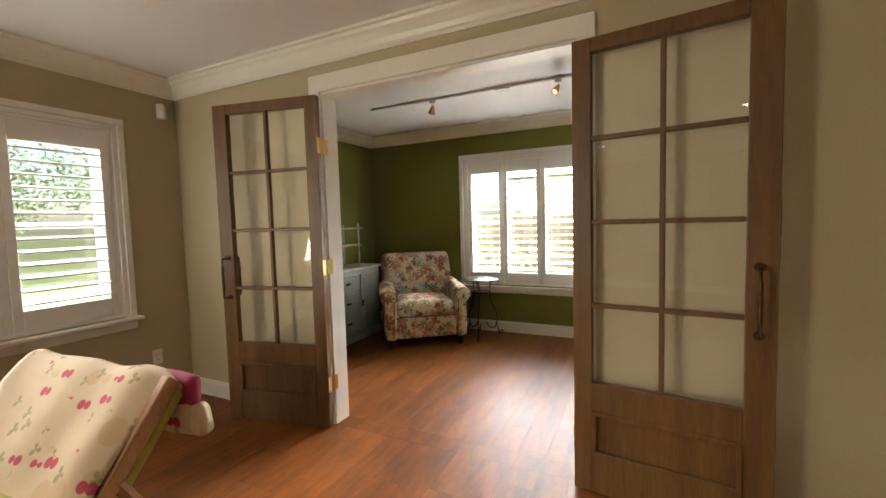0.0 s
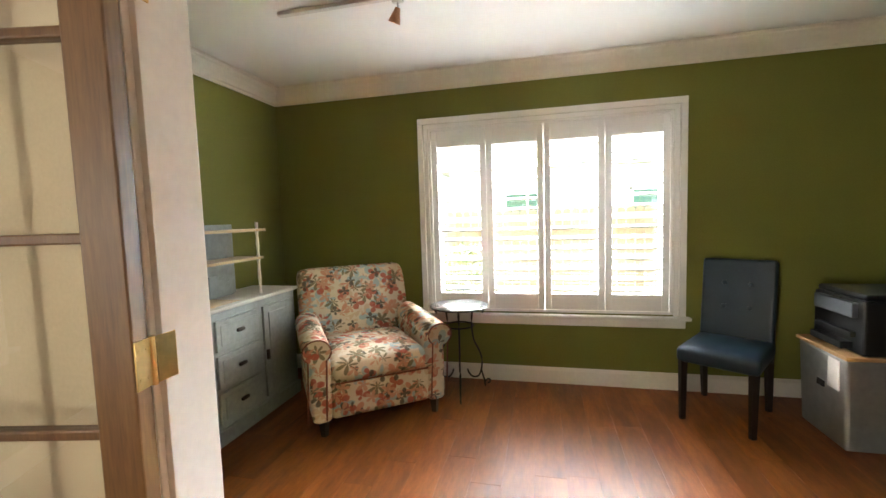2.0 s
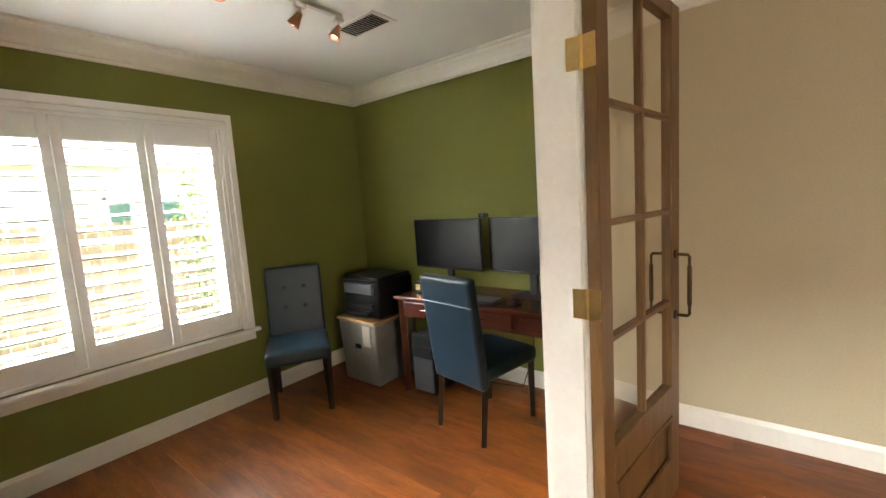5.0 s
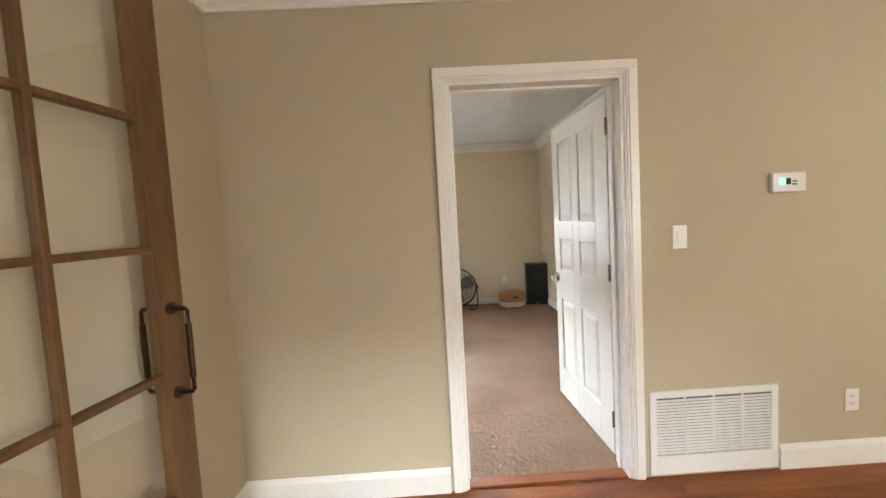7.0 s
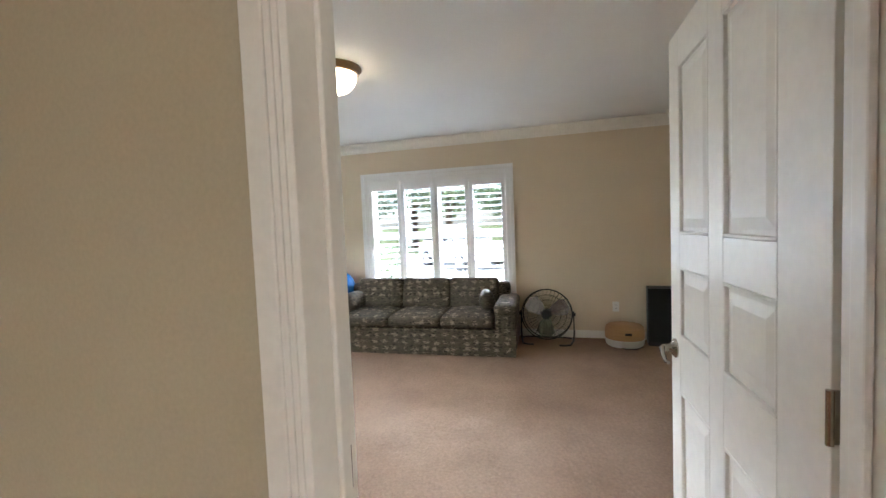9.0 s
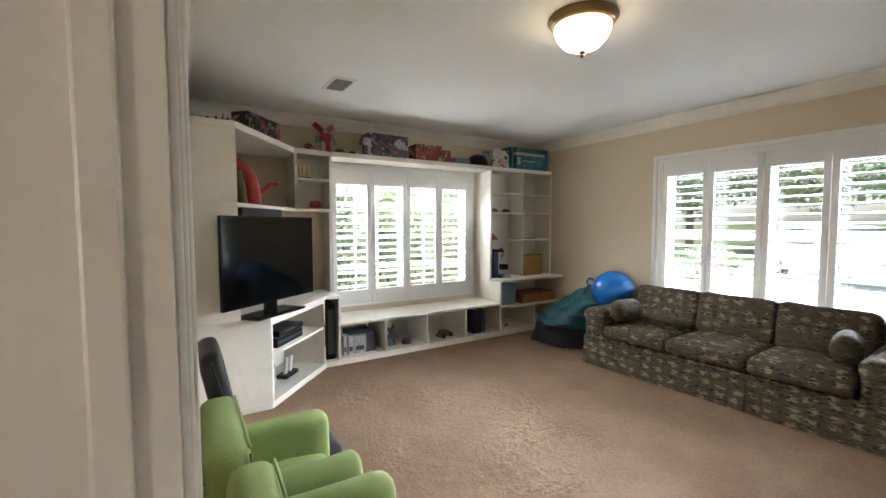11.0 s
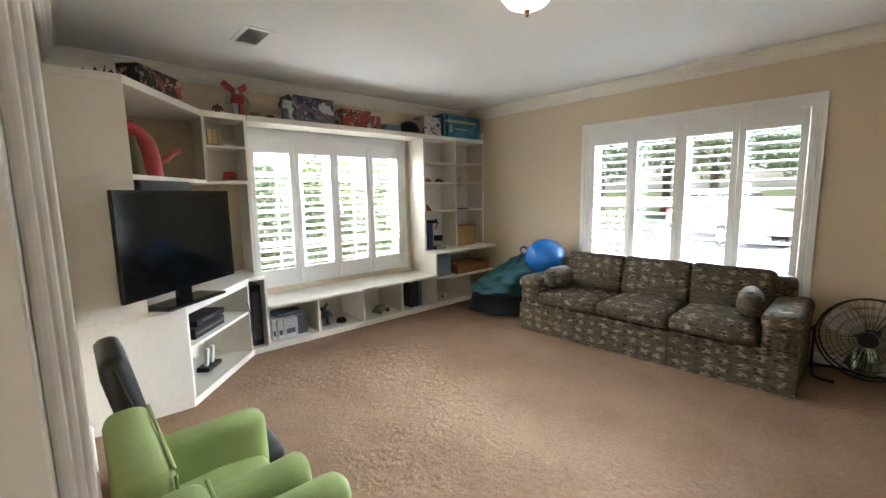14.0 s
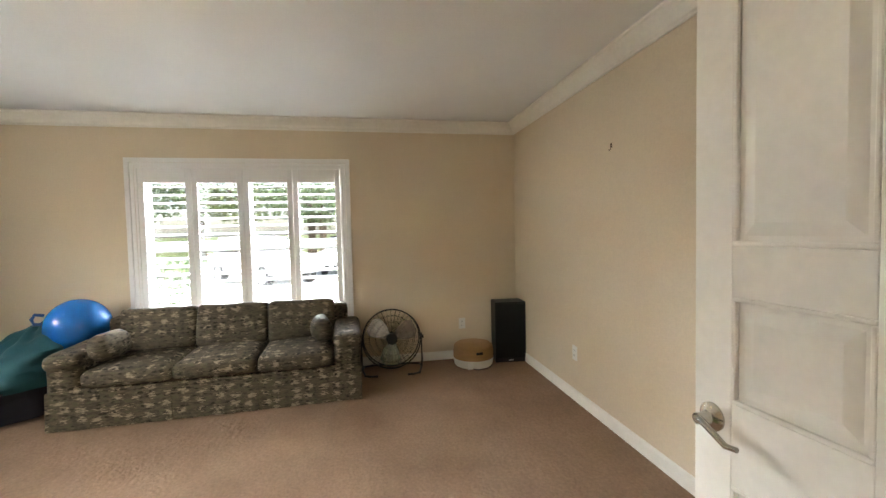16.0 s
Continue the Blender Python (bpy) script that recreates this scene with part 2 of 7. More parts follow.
def puff(bm, x0, y0, z0, x1, y1, z1, r=0.05, crown=0.0, n=6, m=None, sag=0.0):
    """A cushion: a rounded block with a crowned top."""
    vs = []
    cx, cy, cz = (x0 + x1) / 2, (y0 + y1) / 2, (z0 + z1) / 2
    hx, hy, hz = (x1 - x0) / 2, (y1 - y0) / 2, (z1 - z0) / 2
    r = min(r, hx * 0.98, hy * 0.98, hz * 0.98)
    tmp = bmesh.new()
    bmesh.ops.create_cube(tmp, size=2)
    bmesh.ops.subdivide_edges(tmp, edges=tmp.edges[:], cuts=n, use_grid_fill=True)
    for v in tmp.verts:
        c = v.co.copy()
        e = [math.copysign(1 - (1 - abs(q)) ** 2.0, q) for q in c]
        p = Vector((e[0] * hx, e[1] * hy, e[2] * hz))
        inner = Vector((max(-hx + r, min(hx - r, p.x)), max(-hy + r, min(hy - r, p.y)), max(-hz + r, min(hz - r, p.z))))
        d = p - inner
        if d.length > 1e-6:
            p = inner + d.normalized() * min(d.length, r)
        if crown:
            p.z += crown * (1 - e[0] ** 2) * (1 - e[1] ** 2) * (1 if c.z > 0 else -0.2)
        if sag:
            p += Vector([sag * noise.noise((p + Vector((cx, cy, cz))) * 7 + Vector((k * 9, 0, 0))) for k in range(3)])
        v.co = p + Vector((cx, cy, cz))
    me = bpy.data.meshes.new("tmp")
    tmp.to_mesh(me)
    tmp.free()
    k = len(bm.verts)
    bm.from_mesh(me)
    bpy.data.meshes.remove(me)
    bm.verts.ensure_lookup_table()
    vs = bm.verts[k:]
    if m is not None:
        bmesh.ops.transform(bm, matrix=m, verts=vs)
    return vs


def part(name, bm, material, parent=None, label="", bevel=0.0, smooth=False, at=None):
    """Links a bmesh as one mesh object, under a thing or a part where one is given."""
    bmesh.ops.recalc_face_normals(bm, faces=bm.faces[:])
    me = bpy.data.meshes.new(name)
    bm.to_mesh(me)
    bm.free()
    me.materials.append(material)
    if smooth:
        for p in me.polygons:
            p.use_smooth = True
        me.set_sharp_from_angle(angle=radians(40))
    ob = new(name, me)
    if parent:
        ob.parent = parent
    if at is not None:
        ob.matrix_basis = at
    if bevel:
        mod = ob.modifiers.new("bevel", "BEVEL")
        mod.width, mod.segments, mod.limit_method, mod.angle_limit = bevel, 2, "ANGLE", radians(40)
        mod.harden_normals = False
    if label:
        ob["label"] = label
    return ob


def shared(name, me, parent=None, at=None):
    ob = new(name, me)
    if parent:
        ob.parent = parent
    if at is not None:
        ob.matrix_basis = at
    return ob


def boxes(*rows):
    bm = bmesh.new()
    for r in rows:
        box(bm, *r)
    return bm


def thing(name, label, category, at=None, group="", kind=""):
    ob = new(name)
    ob.empty_display_size = 0.1
    if at is not None:
        ob.matrix_basis = at
    return tagged(ob, label, category, group, kind)


def structure(name, bm, material, label="", category="", bevel=0.0):
    return tagged(part(name, bm, material, bevel=bevel), label, category, kind="structure")


# ---- the rooms ----
CW, CE = -2.62, 1.945          # dining room: west and east faces
YD, YO = 3.09, 3.225            # wall with the glazed doors: dining and office faces
YN = 5.79                      # office north face
OE = 1.97                      # office east face
PW, PE, PS, PN = 2.10, 6.49, 0.35, 5.93   # playroom faces
H, HP = 2.55, 2.515             # ceilings
YS = -3.4                      # dining south face


def pierced(bm, a0, a1, t0, t1, z1, holes, along_y):
    """One solid wall from a0 to a1 with rectangular holes (a, b, za, zb) through its thickness t0 to t1."""
    us = sorted({a0, a1} | {v for h in holes for v in h[:2]})
    zs = sorted({0.0, z1} | {v for h in holes for v in h[2:]})
    made = {}

    def at(i, k, t):
        if (i, k, t) not in made:
            made[i, k, t] = bm.verts.new((t, us[i], zs[k]) if along_y else (us[i], t, zs[k]))
        return made[i, k, t]

    def full(i, k):
        if not (0 <= i < len(us) - 1 and 0 <= k < len(zs) - 1):
            return False
        u, z = (us[i] + us[i + 1]) / 2, (zs[k] + zs[k + 1]) / 2
        return not any(a < u < b and c < z < d for a, b, c, d in holes)

    for i in range(len(us) - 1):
        for k in range(len(zs) - 1):
            if not full(i, k):
                continue
            ring = ((i, k), (i + 1, k), (i + 1, k + 1), (i, k + 1))
            for t in (t0, t1):
                bm.faces.new([at(*q, t) for q in ring])
            for (p, q), (di, dk) in zip(zip(ring, ring[1:] + ring[:1]), ((0, -1), (1, 0), (0, 1), (-1, 0))):
                if not full(i + di, k + dk):
                    bm.faces.new((at(*p, t0), at(*q, t0), at(*q, t1), at(*p, t1)))
    return bm


def wall_x(bm, y0, y1, x0, x1, z1, holes):
    return pierced(bm, x0, x1, y0, y1, z1, holes, False)


def wall_y(bm, x0, x1, y0, y1, z1, holes):
    return pierced(bm, y0, y1, x0, x1, z1, holes, True)


FD = (-1.10, 0.53, 0.0, 2.24)          # opening of the glazed doors
OWIN = (-1.20, 0.665, 0.58, 2.10)      # office window
DWIN = (1.42, 2.615, 0.74, 2.10)        # dining west window
PD = (1.115, 1.983, 0.0, 2.048)          # playroom door
PWIN = (2.175, 4.055, 0.52, 2.045)        # playroom east window
SWIN = (3.455, 5.305, 0.475, 2.02)        # window above the seat
T = 0.2

structure("wall_dining_north", wall_x(bmesh.new(), YD, 3.157, CW, CE, H, [FD]), TAN, "tan painted wall around the glazed double doors", "wall")
structure("wall_office_south", wall_x(bmesh.new(), 3.157, YO, CW, OE, H, [FD]), GREEN, "olive green wall on the office side", "wall")
structure("wall_office_north", wall_x(bmesh.new(), YN, YN + T, CW - T, 2.03, H, [OWIN]), GREEN, "olive green wall with the shuttered window", "wall")
structure("wall_office_west", boxes((CW - T, 3.157, 0, CW, YN, H)), GREEN, "olive green wall behind the grey hutch", "wall")
structure("wall_office_east", boxes((OE, YO, 0, 2.03, YN, H)), GREEN, "olive green wall behind the desk", "wall")
structure("wall_dining_west", wall_y(bmesh.new(), CW - T, CW, YS, 3.157, H, [DWIN]), TAN, "tan painted wall with a shuttered window", "wall")
structure("wall_dining_east", wall_y(bmesh.new(), CE, 2.02, YS, YO, H, [PD]), TAN, "tan painted wall with the white door", "wall")
structure("wall_dining_south", boxes((CW - T, YS - T, 0, 2.02, YS, H)), TAN, "plain tan painted wall", "wall")
structure("wall_playroom_west", wall_y(bmesh.new(), 2.03, PW, PS - T, PN + T, H, [PD]), CREAM, "cream painted wall beside the door", "wall")
structure("wall_playroom_south", boxes((PW, PS - T, 0, PE + T, PS, HP)), CREAM, "plain cream painted wall with a hook", "wall")
structure("wall_playroom_east", wall_y(bmesh.new(), PE, PE + T, PS, PN, HP, [PWIN]), CREAM, "cream painted wall with a wide shuttered window", "wall")
structure("wall_playroom_north", wall_x(bmesh.new(), PN, PN + T, PW, PE + T, HP, [SWIN]), CREAM, "cream painted wall behind the built-in shelves", "wall")
structure("ceiling_dining", boxes((CW - T, YS - T, H, 2.02, 3.157, H + 0.15)), CEIL, "smooth white dining room ceiling", "ceiling")
structure("ceiling_office", boxes((CW - T, 3.157, H, 2.03, YN + T, H + 0.15)), CEIL, "smooth white office ceiling", "ceiling")
structure("ceiling_playroom", boxes((2.03, PS - T, HP, PE + T, PN + T, HP + 0.17)), CEIL, "smooth white playroom ceiling", "ceiling")

# crown moulding: a stepped cove along each wall
CROWN = ((0.0, -0.115), (0.012, -0.115), (0.012, -0.100), (0.022, -0.092), (0.030, -0.070), (0.050, -0.045), (0.068, -0.032), (0.075, -0.018), (0.092, -0.014), (0.092, 0.0), (0.0, 0.0))
DEEP = tuple((o * 1.1, h * 1.22) for o, h in CROWN)   # the dining room and office have a deeper one


def mould(name, profile, a, b, inward, z, material, label, ends=(1, 1)):
    """A moulding from a to b in plan; profile: (off the wall, height); ends: 1 mitres an inside corner."""
    bm = bmesh.new()
    a, b, n = Vector(a), Vector(b), Vector(inward)
    d = (b - a).normalized()
    rings = []
    for p, s in ((a, ends[0]), (b, -ends[1])):
        rings.append([bm.verts.new((*(p + n * o + d * o * s), z + h)) for o, h in profile])
    for i in range(len(profile)):
        j = (i + 1) % len(profile)
        bm.faces.new((rings[0][i], rings[0][j], rings[1][j], rings[1][i]))
    bm.faces.new(rings[0])
    bm.faces.new(rings[1][::-1])
    return structure(name, bm, material, label, "trim")


CR = "white painted crown moulding"
for i, (a, b, n, z, e) in enumerate((
        ((CW, YD), (CE, YD), (0, -1), H, (1, 1)), ((CW, YS), (CW, YD), (1, 0), H, (1, 1)), ((CE, YS), (CE, YD), (-1, 0), H, (1, 1)), ((CW, YS), (CE, YS), (0, 1), H, (1, 1)),
        ((CW, YN), (OE, YN), (0, -1), H, (1, 1)), ((CW, YO), (CW, YN), (1, 0), H, (1, 1)), ((OE, YO), (OE, YN), (-1, 0), H, (1, 1)), ((CW, YO), (OE, YO), (0, 1), H, (1, 1)),
        ((PW, PS), (PW, PN), (1, 0), HP, (1, 1)), ((PE, PS), (PE, PN), (-1, 0), HP, (1, 1)), ((PW, PS), (PE, PS), (0, 1), HP, (1, 1)), ((PW, PN), (PE, PN), (0, -1), HP, (1, 1)))):
    mould(f"trim_crown_{i + 1}", CROWN if z < H else DEEP, a, b, n, z, SHELFWHITE if z < H else WHITE, CR, e)

BASE = ((0.0, 0.0), (0.016, 0.0), (0.016, 0.105), (0.010, 0.118), (0.006, 0.13), (0.0, 0.13))
PBASE = ((0.0, 0.0), (0.014, 0.0), (0.014, 0.075), (0.006, 0.092), (0.0, 0.092))
BL = "white painted baseboard with a moulded top"
for i, (a, b, n, pr, e) in enumerate((
        ((CW, YD), (FD[0] - 0.08, YD), (0, -1), BASE, (1, 0)), ((FD[1] + 0.08, YD), (CE, YD), (0, -1), BASE, (0, 1)), ((CW, YS), (CW, YD), (1, 0), BASE, (1, 1)),
        ((CE, PD[1] + 0.075), (CE, YD), (-1, 0), BASE, (0, 1)), ((CE, YS), (CE, 0.345), (-1, 0), BASE, (1, 0)), ((CW, YS), (CE, YS), (0, 1), BASE, (1, 1)),
        ((CW, YN), (OE, YN), (0, -1), BASE, (1, 1)), ((CW, YO), (CW, YN), (1, 0), BASE, (1, 1)), ((OE, YO), (OE, YN), (-1, 0), BASE, (1, 1)),
        ((CW, YO), (FD[0] - 0.08, YO), (0, 1), BASE, (1, 0)), ((FD[1] + 0.08, YO), (OE, YO), (0, 1), BASE, (0, 1)),
        ((PE, PS), (PE, PN), (-1, 0), PBASE, (1, 1)), ((PW, PS), (PE, PS), (0, 1), PBASE, (1, 1)), ((PW, PD[1] + 0.075), (PW, 4.73), (1, 0), PBASE, (0, 0)), ((PW, PS), (PW, PD[0] - 0.075), (1, 0), PBASE, (1, 0)))):
    mould(f"baseboard_{i + 1}", pr, a, b, n, 0.0, WHITE, BL, e)


# ---- shuttered windows ----
def shutter_window(name, label, width, z0, z1, panels, m, casing=0.075, sill=True, outer="sash", split=None, rails=(0.135, 0.13)):
    """A window set in a wall's hole. Local x runs along the wall, y points outdoors, y = 0 is the room face."""
    w = tagged(thing(name, label, "window", m), kind="structure")
    h = width / 2
    c = casing
    o = 0.55 * c
    part("window_frame", boxes((-h - c, -0.024, z0 - 0.01, -h - c + o, -0.001, z1 + c - o), (h + c - o, -0.024, z0 - 0.01, h + c, -0.001, z1 + c - o), (-h - c, -0.024, z1 + c - o, h + c, -0.001, z1 + c)), SHUTTER, w, bevel=0.004)
    part("shutter_frame", boxes((-h - c + o + 0.002, -0.012, z0 - 0.01, -h, -0.001, z1), (h, -0.012, z0 - 0.01, h + c - o - 0.002, -0.001, z1), (-h - c + o + 0.002, -0.012, z1, h + c - o - 0.002, -0.001, z1 + c - o - 0.002)), SHUTTER, w, bevel=0.003)
    part("jamb", boxes((-h, -0.001, z0, -h + 0.02, T, z1), (h - 0.02, -0.001, z0, h, T, z1), (-h + 0.02, -0.001, z1 - 0.02, h - 0.02, T, z1), (-h + 0.02, -0.001, z0, h - 0.02, T, z0 + 0.02)), SHUTTER, w)
    if sill:
        part("window_sill", boxes((-h - c - 0.03, -0.06, z0 - 0.035, h + c + 0.03, -0.001, z0 - 0.01)), SHUTTER, w, bevel=0.006)
        part("apron", boxes((-h - c, -0.02, z0 - 0.10, h + c, -0.001, z0 - 0.036)), SHUTTER, w, bevel=0.004)
    # sash and glass
    yg = T - 0.06
    units = split or 2
    uw = (width - 0.04) / units
    zm = (z0 + z1) / 2
    for u in range(units):
        x0, x1 = -h + 0.02 + u * uw, -h + 0.02 + (u + 1) * uw
        s = part("sash", boxes((x0, yg, z0 + 0.02, x0 + 0.045, yg + 0.035, z1 - 0.02), (x1 - 0.045, yg, z0 + 0.02, x1, yg + 0.035, z1 - 0.02),
                               (x0 + 0.045, yg, z0 + 0.02, x1 - 0.045, yg + 0.035, z0 + 0.075), (x0 + 0.045, yg, z1 - 0.065, x1 - 0.045, yg + 0.035, z1 - 0.02),
                               (x0 + 0.045, yg, zm - 0.022, x1 - 0.045, yg + 0.035, zm + 0.022)), SHUTTER, w, "white painted sash")
        if outer == "grid":
            bars = bmesh.new()
            for k in (1, 2):
                xx = x0 + 0.045 + (uw - 0.09) * k / 3
                box(bars, xx - 0.009, yg + 0.004, z0 + 0.07, xx + 0.009, yg + 0.03, z1 - 0.06)
            for zz in (z0 + 0.07 + (zm - z0 - 0.09) / 2, zm + 0.02 + (z1 - zm - 0.085) / 2):
                box(bars, x0 + 0.04, yg + 0.006, zz - 0.009, x1 - 0.04, yg + 0.028, zz + 0.009)
            part("muntin", bars, SHUTTER, s)
        for za, zb in ((z0 + 0.07, zm - 0.018), (zm + 0.018, z1 - 0.06)):
            p = part("pane", boxes((x0 + 0.04, yg + 0.014, za, x1 - 0.04, yg + 0.018, zb)), GLASS, s, "clear window glass")
            p.visible_shadow = False
    # shutter panels with their louvres, just inside the reveal
    zs, zt = z0 + 0.022, z1 - 0.022
    pw = (width - 0.046) / panels
    st, top, bot, pitch = 0.05, rails[0], rails[1], 0.076
    n = int((zt - top - zs - bot) / pitch)
    pitch = (zt - top - zs - bot) / n
    lb = bmesh.new()
    lw, ch = pw - 2 * st - 0.006, 0.082
    ring = [(y * ch / 2, z) for y, z in ((1, 0.0042), (0.95, 0.0054), (0, 0.006), (-0.95, 0.0054), (-1, 0.0042), (-1, -0.0042), (-0.95, -0.0054), (0, -0.006), (0.95, -0.0054), (1, -0.0042))]
    e = [[lb.verts.new((x, y, z)) for y, z in ring] for x in (-lw / 2, lw / 2)]
    for k in range(10):
        lb.faces.new((e[0][k], e[0][(k + 1) % 10], e[1][(k + 1) % 10], e[1][k]))
    lb.faces.new(e[0])
    lb.faces.new(e[1][::-1])
    bmesh.ops.recalc_face_normals(lb, faces=lb.faces[:])
    lm = bpy.data.meshes.new("louver")
    lb.to_mesh(lm)
    lb.free()
    lm.materials.append(SHUTTER)
    for i in range(panels):
        x0 = -h + 0.023 + i * pw + 0.0015
        x1 = x0 + pw - 0.003
        p = part("shutter", boxes((x0, 0.0, zs, x0 + st, 0.030, zt), (x1 - st, 0.0, zs, x1, 0.030, zt), (x0 + st, 0.0, zs, x1 - st, 0.030, zs + bot), (x0 + st, 0.0, zt - top, x1 - st, 0.030, zt)), SHUTTER, w, bevel=0.003)
        for k in range(n):
            shared("louver", lm, p, pose((x0 + x1) / 2, 0.015, zs + bot + (k + 0.5) * pitch, 9))
    return w


shutter_window("window_1", "wide white window with four shutters of open louvers", OWIN[1] - OWIN[0], OWIN[2], OWIN[3], 4, pose((OWIN[0] + OWIN[1]) / 2, YN, 0), casing=0.085, split=2)
shutter_window("window_2", "white window with open louvered shutters on the tan wall", DWIN[1] - DWIN[0], DWIN[2], DWIN[3], 2, pose(CW, (DWIN[0] + DWIN[1]) / 2, 0, 0, 0, 90), split=2)
shutter_window("window_3", "wide white window with four louvered shutters above the sofa", PWIN[1] - PWIN[0], PWIN[2], PWIN[3], 4, pose(PE, (PWIN[0] + PWIN[1]) / 2, 0, 0, 0, -90), split=2)
shutter_window("window_4", "white gridded window with four shutters above the bench", SWIN[1] - SWIN[0], SWIN[2], SWIN[3], 4, pose((SWIN[0] + SWIN[1]) / 2, PN, 0), casing=0.045, sill=False, outer="grid", split=2, rails=(0.165, 0.16))


# ---- door linings and casings ----
def lining_x(name, hole, y0, y1, label, c=0.085, sides=(1, 1)):
    """Jambs and casings of an opening in a wall that runs along x."""
    xa, xb, _, zt = hole
    t = 0.02
    d = tagged(thing(name, label, "door frame"), kind="structure")
    part("jamb", boxes((xa, y0, 0.0, xa + t, y1, zt - t)), WHITE, d, bevel=0.002)
    part("jamb", boxes((xb - t, y0, 0.0, xb, y1, zt - t)), WHITE, d, bevel=0.002)
    part("head", boxes((xa, y0, zt - t, xb, y1, zt)), WHITE, d, bevel=0.002)
    for y, s, on in ((y0, -1, sides[0]), (y1, 1, sides[1])):
        if not on:
            continue
        ya, yb = sorted((y, y + s * 0.018))
        part("casing", boxes((xa - c + 0.006, ya, 0, xa + 0.006, yb, zt)), WHITE, d, bevel=0.004)
        part("casing", boxes((xb - 0.006, ya, 0, xb + c - 0.006, yb, zt)), WHITE, d, bevel=0.004)
        part("casing", boxes((xa - c + 0.006, ya, zt, xb + c - 0.006, yb, zt + c + 0.02)), WHITE, d, bevel=0.004)
    return d


lining_x("door_frame_1", FD, YD, YO, "white painted frame of the double doorway")


def cased_y(name, hole, x0, x1, label, c=0.085):
    """Jambs, stop and stepped casings of an opening in a wall that runs along y."""
    ya, yb, _, zt = hole
    t = 0.02
    d = tagged(thing(name, label, "door frame"), kind="structure")
    part("jamb", boxes((x0, ya, 0.0, x1, ya + t, zt - t)), WHITE, d, bevel=0.002)
    part("jamb", boxes((x0, yb - t, 0.0, x1, yb, zt - t)), WHITE, d, bevel=0.002)
    part("head", boxes((x0, ya, zt - t, x1, yb, zt)), WHITE, d, bevel=0.002)
    xs = x1 - 0.075
    part("stop", boxes((xs, ya + t, 0, xs + 0.035, ya + t + 0.012, zt - t - 0.012)), WHITE, d, bevel=0.004)
    part("stop", boxes((xs, yb - t - 0.012, 0, xs + 0.035, yb - t, zt - t - 0.012)), WHITE, d, bevel=0.004)
    part("stop", boxes((xs, ya + t, zt - t - 0.012, xs + 0.035, yb - t, zt - t)), WHITE, d, bevel=0.004)
    for x, s in ((x0, -1), (x1, 1)):
        for y, q in ((ya, -1), (yb, 1)):
            bm = bmesh.new()
            for o0, o1, th in ((-0.006, 0.004, 0.009), (0.004, 0.016, 0.014), (0.016, c - 0.006, 0.019)):
                a, b = sorted((y + q * o0, y + q * o1))
                xa, xb = sorted((x, x + s * th))
                box(bm, xa, a, 0, xb, b, zt - 0.006 if o0 < 0 else zt + o0)
            part("casing", bm, WHITE, d, bevel=0.003)
        bm = bmesh.new()
        for o0, o1, th in ((-0.006, 0.004, 0.009), (0.004, 0.016, 0.014), (0.016, c - 0.006, 0.019)):
            xa, xb = sorted((x, x + s * th))
            box(bm, xa, ya - o1, zt + o0, xb, yb + o1, zt + o1)
        part("casing", bm, WHITE, d, bevel=0.003)
    return d


cased_y("door_frame_2", PD, CE, PW, "white painted door frame with a flat beaded casing", 0.066)

# ---- floors ----
structure("subfloor", boxes((CW - T, YS - T, -0.12, PE + T, PN + T, -0.006)), SUBFLOOR, "dark floor deck under the boards", "floor")
structure("floor_carpet", boxes((2.03, PS - T, -0.005, PE, PN, 0.004)), CARPET, "beige cut-pile carpet with footprints", "floor")
structure("floor_joints", boxes((CW, YS, -0.006, 2.02, YN, -0.003)), SUBFLOOR, "dark joints between the floor boards", "floor")


